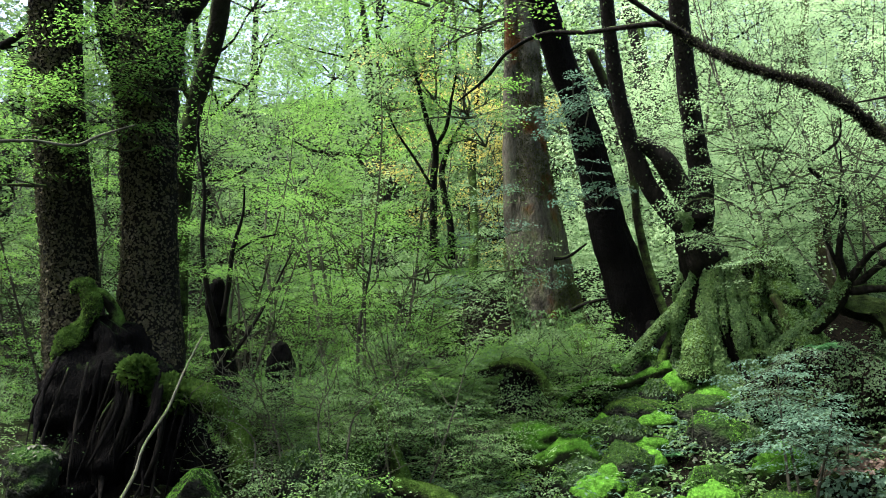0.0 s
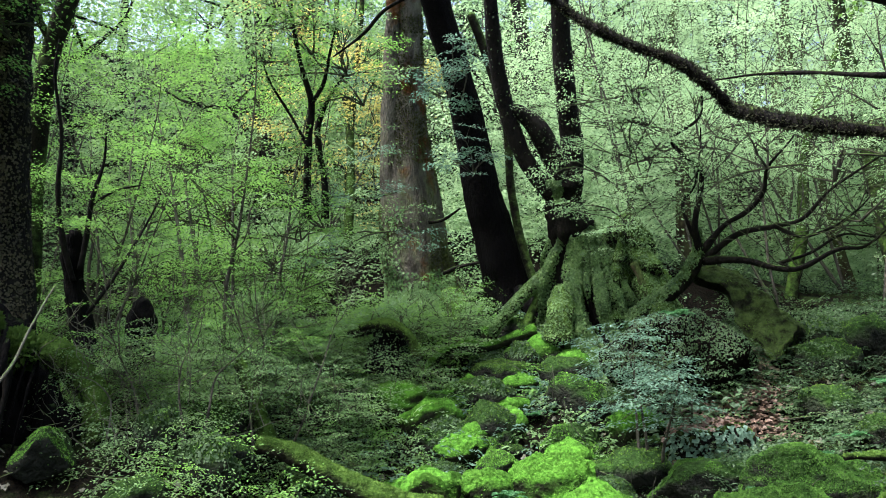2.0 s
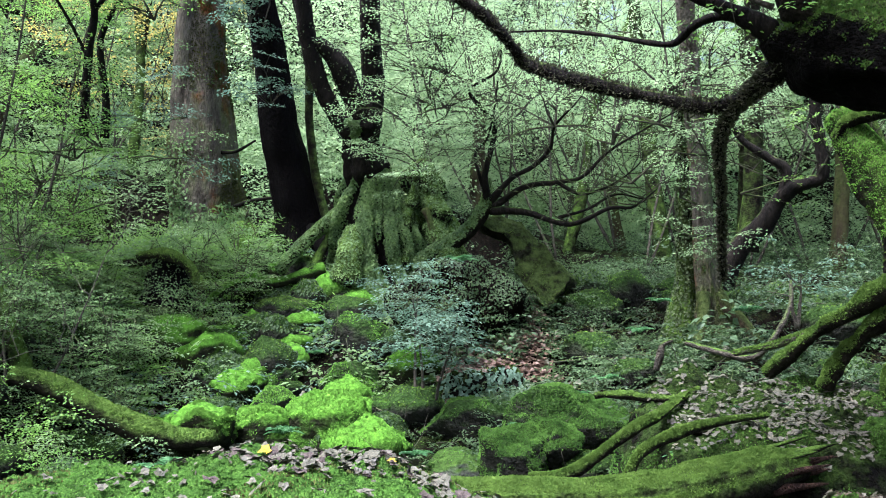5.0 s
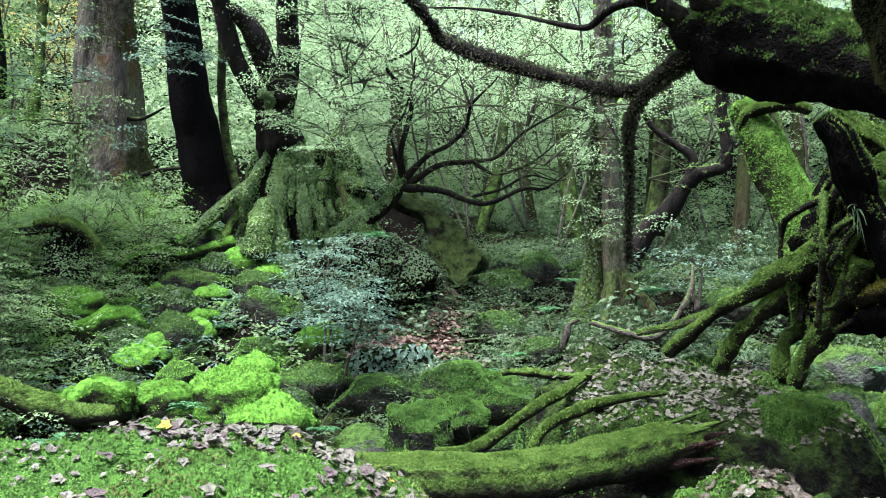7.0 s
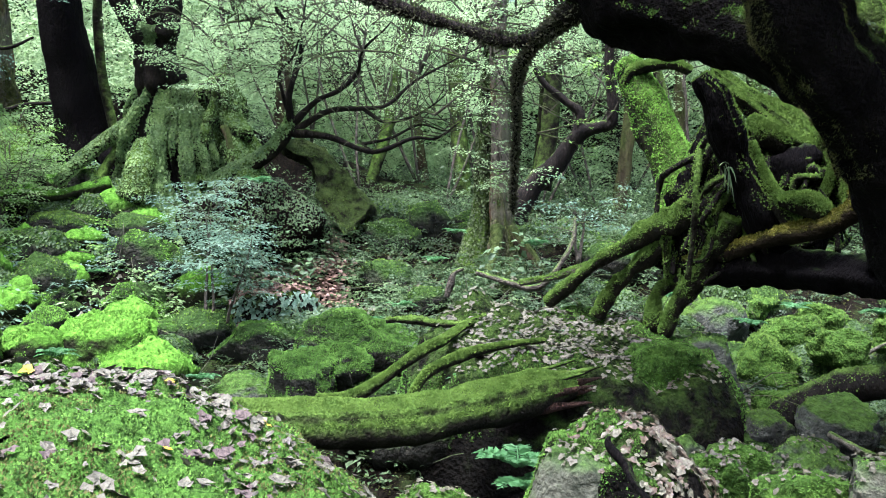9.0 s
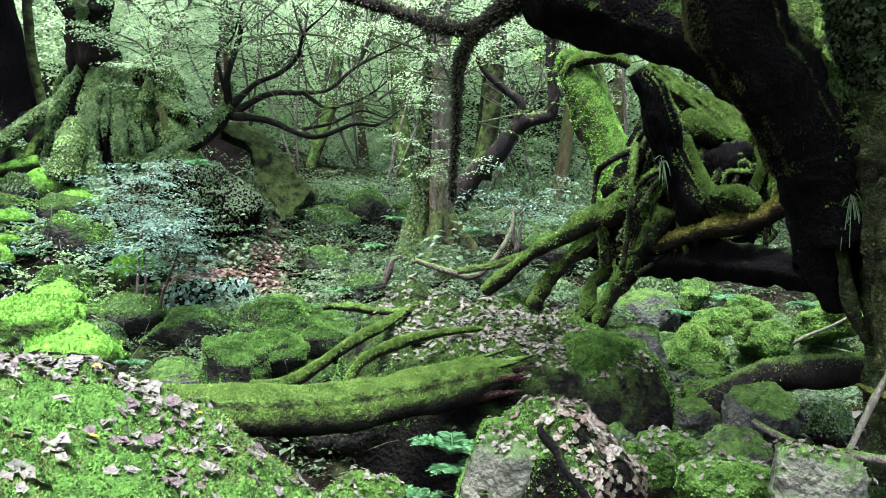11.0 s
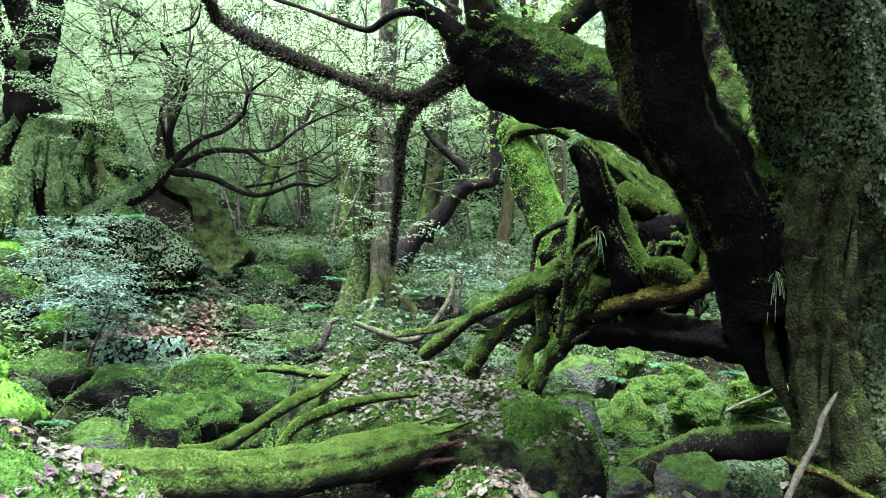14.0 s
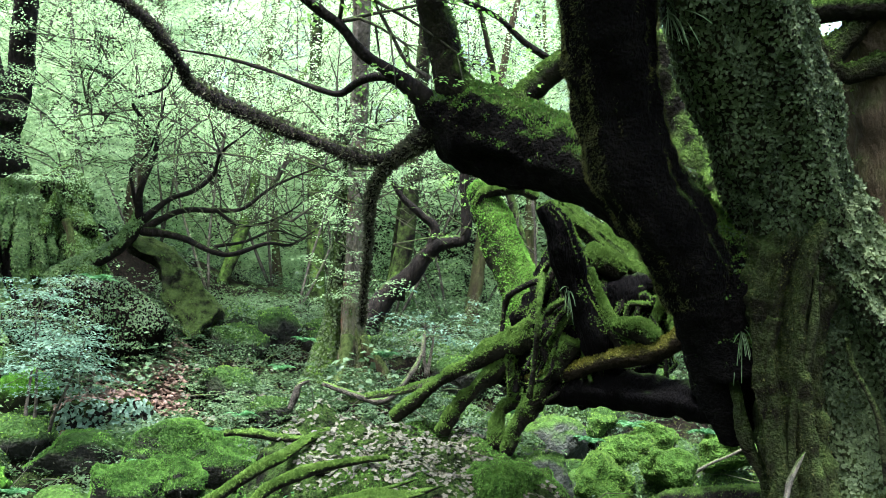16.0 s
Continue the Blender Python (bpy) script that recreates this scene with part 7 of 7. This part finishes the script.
ground_cover("undergrowth", "dense low growth of small green leaves", L_MID, [(-12.5, -3.0, 3.4, 9.5), (-3.4, -2.2, 5.0, 7.0)], 2400, 48, 0.021, 0.5, 0.36, seed=2)
ground_cover("undergrowth", "low growth of glossy small leaves", L_MID, [(-6.5, -3.2, 4.4, 9.5)], 900, 40, 0.022, 0.4, 0.32, seed=3)
ground_cover("undergrowth", "grey-green low shrub leaves", L_BLUE, [(-4.5, -1.6, 5.6, 9.6)], 500, 16, 0.042, 0.3, 0.18, 0.24, seed=4)
ground_cover("undergrowth", "fresh yellow-green low leaves", L_BRIGHT, [(-7.5, -2.6, 4.6, 9.5)], 2200, 36, 0.021, 0.55, 0.32, seed=18, cut=0.1)
ground_cover("undergrowth", "creeping plants on the mossy slope", L_MID, [(-2.4, 0.0, 6.9, 9.4)], 700, 14, 0.04, 0.12, 0.14, seed=5, cut=0.0)
# darker leaves on this bank stand in for the canopy's shade
ground_cover("undergrowth", "creeping plants and small ferns on the bank", L_CREEP, [(-0.3, 4.6, 5.9, 10)], 2300, 24, 0.026, 0.2, 0.17, seed=6, cut=0.12)
ground_cover("undergrowth", "creeping plants on the bank, darkened for canopy shade", L_DARK, [(-0.4, 4.8, 5.6, 10)], 1700, 24, 0.028, 0.22, 0.17, seed=7, cut=-0.15)
ground_cover("undergrowth", "small plants between the mossy boulders", L_CREEP, [(-2.6, 1.0, 4.6, 7.2)], 900, 14, 0.035, 0.12, 0.14, seed=14, cut=-0.15)
ground_cover("undergrowth", "small plants between the stones", L_CREEP, [(2.4, 5.9, 4.6, 8.8)], 1500, 16, 0.03, 0.12, 0.14, seed=15, cut=-0.1)
ground_cover("undergrowth", "sparse creeping plants by the roots", L_CREEP, [(0.9, 2.8, 4.3, 6.2)], 240, 10, 0.03, 0.06, 0.1, seed=8, cut=0.05)
ground_cover("undergrowth", "forest undergrowth on the far slope", L_MID, [(-11, -1.5, 9.5, 16)], 1400, 24, 0.05, 0.9, 0.4, seed=9, cut=-0.4)
ground_cover("undergrowth", "forest undergrowth on the far slope, paled for haze", L_HAZE_PALE, [(-7, -1, 10.5, 15), (-7, 14, 15, 24)], 2600, 34, 0.055, 1.6, 0.7, 0.36, seed=10, cut=-0.3)
# dark leaf colour paints the shade under the far trees
ground_cover("undergrowth", "leafy plants between the far trunks, darkened for shade", L_DARK, [(-1.2, 8, 9.4, 15)], 1500, 24, 0.04, 0.4, 0.34, seed=19, cut=-0.4)
ground_cover("undergrowth", "green forest undergrowth up the far slope", L_MID, [(-17, -6, 10, 22)], 2000, 30, 0.06, 1.6, 0.7, 0.36, seed=20, cut=-0.3)
ground_cover("undergrowth", "pale low plants round the tree feet", L_FINE, [(-6.0, -2.2, 6.8, 10.5)], 900, 18, 0.036, 0.35, 0.2, seed=27, cut=-0.1)
ground_cover("undergrowth", "pale small plants between the moss cushions", L_FINE, [(-4.2, -1.4, 6.0, 8.8)], 800, 16, 0.03, 0.14, 0.15, seed=28, cut=0.0)
ground_cover("undergrowth", "dark small leaves between the stones of the stream bed", L_DARK, [(1.8, 5.9, 4.2, 8.8)], 1300, 18, 0.03, 0.1, 0.15, seed=33, cut=-0.2)
ground_cover("undergrowth", "leafy thicket behind the old trunks, paled for haze", L_HAZE_PALE, [(-4.4, -0.9, 10.4, 15.0)], 1500, 40, 0.04, 2.0, 0.95, 0.36, seed=41, cut=-0.6)
ground_cover("undergrowth", "carpet of leaves on the far slope, paled for haze", L_HAZE_PALE, [(-13, -1, 13, 27), (-1, 15, 16, 27)], 3000, 20, 0.11, 0.5, 1.0, 0.36, seed=43, cut=-0.9)
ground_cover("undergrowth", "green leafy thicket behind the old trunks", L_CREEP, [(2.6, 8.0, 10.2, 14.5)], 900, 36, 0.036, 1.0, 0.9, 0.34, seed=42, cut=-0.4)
ground_cover("undergrowth", "tall growth behind the trunks, paled for haze and backlight", L_HAZE_PALE, [(-1.0, 7.0, 12.8, 15.5)], 1500, 36, 0.045, 3.2, 1.0, 0.36, seed=44, cut=-0.6)
ground_cover("undergrowth", "fresh green small leaves over the mossy slope", L_BRIGHT, [(-4.4, -1.8, 6.4, 9.6)], 1900, 26, 0.026, 0.22, 0.22, seed=51, cut=-0.2)
ground_cover("undergrowth", "grey-green creeping leaves behind the slab", L_CREEP, [(-0.2, 2.4, 8.6, 11.2)], 700, 26, 0.03, 0.35, 0.26, seed=52, cut=0.0)
ground_cover("undergrowth", "thicket between the far trunks, paled for haze", L_HAZE_PALE, [(-0.9, 3.0, 13.0, 15.5)], 700, 40, 0.045, 2.6, 1.0, 0.36, seed=53, cut=-0.6)
ground_cover("undergrowth", "green leafy growth along the foot of the slope", L_MID, [(-13, -5.5, 9, 15)], 1100, 30, 0.045, 1.0, 0.6, 0.34, seed=54, cut=-0.3)
ground_cover("broad_leaf_plants", "hanging broad dark leaves on the bank", L_DARK, [(-0.8, 0.1, 7.1, 7.7), (1.3, 1.9, 6.6, 7.2)], 90, 6, 0.075, 0.3, 0.2, 0.32, seed=12, cut=-1)

g0 = gv[gf[:, 0]]
near_patch = (gv, gf[~((g0[:, 0] > 0.2) & (g0[:, 1] < 4.3)) & (gv[gf[:, 0], 1] > 2.2) & (gv[gf[:, 0], 1] < 9.5) & (gv[gf[:, 0], 0] > -4) & (gv[gf[:, 0], 0] < 5)])
right = gv[near_patch[1][:, 0], 0] > 0.3
# browner, darker moss on the right helps paint that bank's shade
gm = fuzz((gv, near_patch[1][right]), 46000, 0.018, rng, 0.3, 0.34, 0.8, 0.5)
tagged(part("ground_moss", gm, L_MOSS_DRY, smooth=False), "short brownish green moss on the bank", "moss", kind="stuff")
gm = fuzz((gv, near_patch[1][~right]), 40000, 0.02, rng, 0.3, 0.36, 0.8, 0.5)
tagged(part("ground_moss", gm, L_MOSS, smooth=False), "carpet of short green moss", "moss", kind="stuff")


# ---- fallen leaves ----
def litter(name, label, material, blobs, n, size, seed, lift=0.012):
    r = np.random.default_rng(seed)
    w = np.array([b[2] ** 2 for b in blobs])
    k = r.choice(len(blobs), n, p=w / w.sum())
    bl = np.array(blobs)[k]
    xy = bl[:, :2] + r.normal(0, 0.5, (n, 2)) * bl[:, 2:3]
    p = np.stack([xy[:, 0], xy[:, 1], ground_z(xy[:, 0], xy[:, 1]) + lift + r.uniform(0, 0.03, n)], -1)
    nr = r.normal(0, 0.35, (n, 3)) + (0, -0.2, 1)
    g = maple(p, np.cross(nr, r.normal(0, 1, (n, 3))), nr, size * r.uniform(0.6, 1.2, n))
    return tagged(part(name, g, material, smooth=False), label, "leaf litter", kind="stuff")


litter("leaf_litter", "reddish fallen leaves along a worn gully", L_LITTER_RED, [(0.16, 7.4, 0.2), (0.12, 7.7, 0.2), (0.1, 8.0, 0.2), (0.1, 8.4, 0.2), (0.12, 8.8, 0.25), (0.3, 9.3, 0.3), (0.6, 9.7, 0.4), (0.9, 9.8, 0.3), (-0.1, 7.65, 0.2), (-0.35, 7.75, 0.2), (-0.6, 7.9, 0.25), (-0.8, 8.0, 0.2)], 4200, 0.05, 1)
litter("leaf_litter", "pale brown fallen leaves on the bank", L_LITTER, [(2.3, 5.1, 0.5), (2.6, 5.2, 0.4), (2.2, 4.7, 0.4)], 1500, 0.04, 2)
pm, nm_ = scatter(mound_g, 1500, np.random.default_rng(4), lambda q, c: np.clip(q[:, 2] - 0.3, 0, 1) * (0.1 + (fbm(c, 1.3, 12) > -0.1)) * np.exp(-((c[:, 0] + 0.4) ** 2) / 0.8) * np.clip(c[:, 1] - 2.3, 0.08, 2) ** 2)
rm = np.random.default_rng(6)
nm_ = nm_ + rm.normal(0, 0.3, nm_.shape)
part("small_leaves", maple(pm + nm_ * 0.012, np.cross(nm_, rm.normal(0, 1, nm_.shape)), nm_, 0.032 * rm.uniform(0.4, 1.3, 1500)), L_LITTER, mound, "brown and grey fallen leaf scraps", False, "stuff")
litter("leaf_litter", "scattered fallen leaves over the forest floor", L_LITTER, [(-1.5, 7.5, 1.2), (-1.3, 8.3, 0.8), (0.5, 5.8, 0.8), (3.3, 5.6, 1.2), (-3, 6, 1.5), (1.5, 7, 1.5), (2.5, 3.4, 0.8), (-4, 5, 1.2)], 1300, 0.05, 3)

for nm, g, host, n, sz in (("fallen_leaf", mound_g, mound, 290, 0.056),):
    r = np.random.default_rng(9)
    shapes = []
    for k in range(7):
        me = make_mesh("fallen_leaf", *maple(np.zeros((1, 3)), np.array([[1.0, 0, 0]]), np.array([[0, 0, 1.0]]), 1.0, r.uniform(-0.1, 0.25)), smooth=False)
        shapes.append(me)
    pale = surface_material("pale_fallen_leaf", (0.042, 0.042, 0.03), (0.105, 0.108, 0.08), scale=9, rough=0.6, bump=0.2)
    brown = surface_material("brown_fallen_leaf", (0.024, 0.02, 0.019), (0.075, 0.062, 0.054), scale=9, rough=0.6, bump=0.2)
    gold = surface_material("yellow_fallen_leaf", (0.2, 0.14, 0.015), (0.35, 0.25, 0.03), scale=9, rough=0.6, bump=0.2)
    for k, me in enumerate(shapes):
        me.materials.append((pale, brown, pale, brown, pale, gold, brown)[k])
    p, nr = scatter(g, n * 3, r, lambda q, c: np.clip(q[:, 2] - 0.3, 0, 1) * (0.15 + (fbm(c, 1.3, 12) > -0.1)) * np.exp(-((c[:, 0] + 0.55) ** 2) / 0.5) * np.clip(c[:, 1] - 2.0, 0.15, 1.6))
    p, nr = p[:n], nr[:n]
    for q, v in zip(p, nr):
        q = np.array(q) + v * 0.02
        tilt = Vector(v + r.normal(0, 0.14, 3)).to_track_quat("Z", "Y").to_matrix().to_4x4()
        s = sz * r.uniform(0.5, 1.2)
        me = shapes[r.choice(7, p=[0.2, 0.17, 0.2, 0.17, 0.14, 0.02, 0.1])]
        lf = new(nm, me)
        lf.parent = host
        lf.matrix_parent_inverse = host.matrix_basis.inverted()
        lf.matrix_basis = Matrix.Translation(q) @ tilt @ Matrix.Rotation(r.uniform(0, 6.28), 4, "Z") @ Matrix.Diagonal((s, s, s, 1))


# ---- fine dead twigs on the ground ----
tw = np.random.default_rng(41)
sticks = []
for x0, x1, y0, y1, n in ((2.2, 5.5, 3.6, 8.0, 130), (1.0, 2.6, 4.3, 6.2, 90), (-2.6, 0.4, 5.0, 8.6, 110), (0.5, 3.0, 6.2, 8.8, 110), (-6.0, -3.0, 4.4, 8.0, 160)):
    for _ in range(n):
        x, y, t = tw.uniform(x0, x1), tw.uniform(y0, y1), tw.uniform(0, 6.28)
        l2, _ = limb_line(gp(x, y, tw.uniform(0.02, 0.14)), (np.cos(t), np.sin(t), tw.uniform(-0.1, 0.5)), tw.uniform(0.15, 0.6), tw.uniform(0.003, 0.008), tw, 0.25, 0.0, 4)
        sticks.append(tube(l2, 4, 1, 0))
tagged(part("dead_twigs", join(sticks), M_WOOD_PALE), "thin dead twigs strewn over the ground", "twigs", kind="stuff")

# ---- ferns and tufts ----
def frond(base, heading, length, rng, droop=0.5, pinnae=22, leaf=0.24):
    """One fern frond: an arched stem with paired leaflets."""
    h = np.array(heading, float)
    h /= np.linalg.norm(h)
    t = np.linspace(0, 1, pinnae)[:, None]
    line = np.array(base) + h * length * t + np.array([0, 0, -droop * length]) * t ** 2
    tan = np.gradient(line, axis=0)
    side = np.cross(tan, (0, 0, 1.0))
    side /= np.linalg.norm(side, axis=1)[:, None] + 1e-9
    ln = length * leaf * np.sin(np.pi * np.clip(t[:, 0] * 0.85 + 0.15, 0, 1)) + 0.004
    up = np.cross(side, tan)
    out = []
    for s in (1, -1):
        out.append(leaves(line, side * s + tan / np.linalg.norm(tan, axis=1)[:, None] * 0.35, up + rng.normal(0, 0.15, line.shape), ln, ln * 0.2, 0.05))
    stem = tube([(*line[0], 0.004), (*line[pinnae // 2], 0.003), (*line[-1], 0.0015)], 4, 3, 0)
    return join([stem] + out)


L_FERN = leaf_material("fern_leaf", (0.025, 0.08, 0.03), (0.06, 0.17, 0.06), 0.5, 0.4, 0.2)


def fern(at, size, fronds, label="fresh green fern with arching fronds"):
    root = thing("fern", at, label, "fern", "ferns")
    for k in range(fronds):
        a = 6.28 * k / fronds + rng.uniform(-0.3, 0.3)
        part("frond", frond(at, (np.cos(a), np.sin(a), rng.uniform(0.5, 1.0)), size * rng.uniform(0.7, 1.1), rng), L_FERN, root, smooth=False)


for at, s, n in (((1.08, 3.78, 0.51), 0.34, 10), ((1.02, 3.87, 0.61), 0.28, 9), ((0.87, 3.86, 0.41), 0.18, 6), ((-1.52, 4.38, 0.82), 0.3, 8), ((-1.63, 4.22, 0.78), 0.3, 7), ((0.06, 5.72, 0.97), 0.2, 7), ((-1.92, 4.41, 0.77), 0.3, 8), ((-2.20, 4.49, 0.73), 0.3, 8),
                 ((-1.70, 6.14, 0.89), 0.2, 6), ((-1.79, 7.39, 1.47), 0.16, 6), ((-1.63, 8.41, 2.30), 0.2, 6), ((0.46, 6.33, 1.13), 0.18, 6), ((-1.74, 4.91, 0.78), 0.3, 8), ((-2.09, 4.98, 0.77), 0.3, 8), ((1.23, 5.22, 1.12), 0.15, 6), ((1.58, 5.14, 1.13), 0.14, 6), ((0.89, 4.76, 0.90), 0.12, 6), ((3.43, 6.33, 1.15), 0.2, 7), ((3.92, 6.52, 1.27), 0.2, 7), ((2.87, 6.60, 1.35), 0.16, 6), ((4.32, 6.02, 1.25), 0.2, 7), ((0.70, 6.72, 1.24), 0.18, 6), ((1.04, 7.29, 1.62), 0.2, 6), ((1.94, 7.32, 1.78), 0.22, 7), ((-0.69, 5.84, 0.77), 0.18, 6), ((-0.49, 5.45, 0.64), 0.16, 6), ((1.23, 7.45, 1.88), 0.2, 6), ((-0.48, 7.37, 2.26), 0.22, 6)):
    fern(at, s, n)


def tuft(at, length, blades, toward, host, label):
    g = []
    for _ in range(blades):
        h = np.array(toward) + rng.normal(0, 0.45, 3)
        t = np.linspace(0, 1, 6)[:, None]
        ln = length * rng.uniform(0.6, 1.1)
        line = np.array(at) + rng.normal(0, 0.008, 3) + h * ln * t + np.array([0, 0, -0.8 * ln]) * t ** 2
        g.append(tube([(*p, 0.003 * (1 - k / 7)) for k, p in enumerate(line)], 4, 1, 0))
    part("grass_tuft", join(g), L_FINE, host, label)


tuft((2.60, 3.28, 1.81), 0.12, 22, (-0.05, -0.3, -0.15), arch, "tuft of pale narrow blades")
tuft((1.88, 2.74, 2.97), 0.12, 22, (0.25, -0.4, 0.25), arch, "tuft of pale narrow blades")
tuft((2.41, 4.67, 2.13), 0.12, 12, (0, -0.3, -0.2), tangle, "tuft of pale narrow blades")
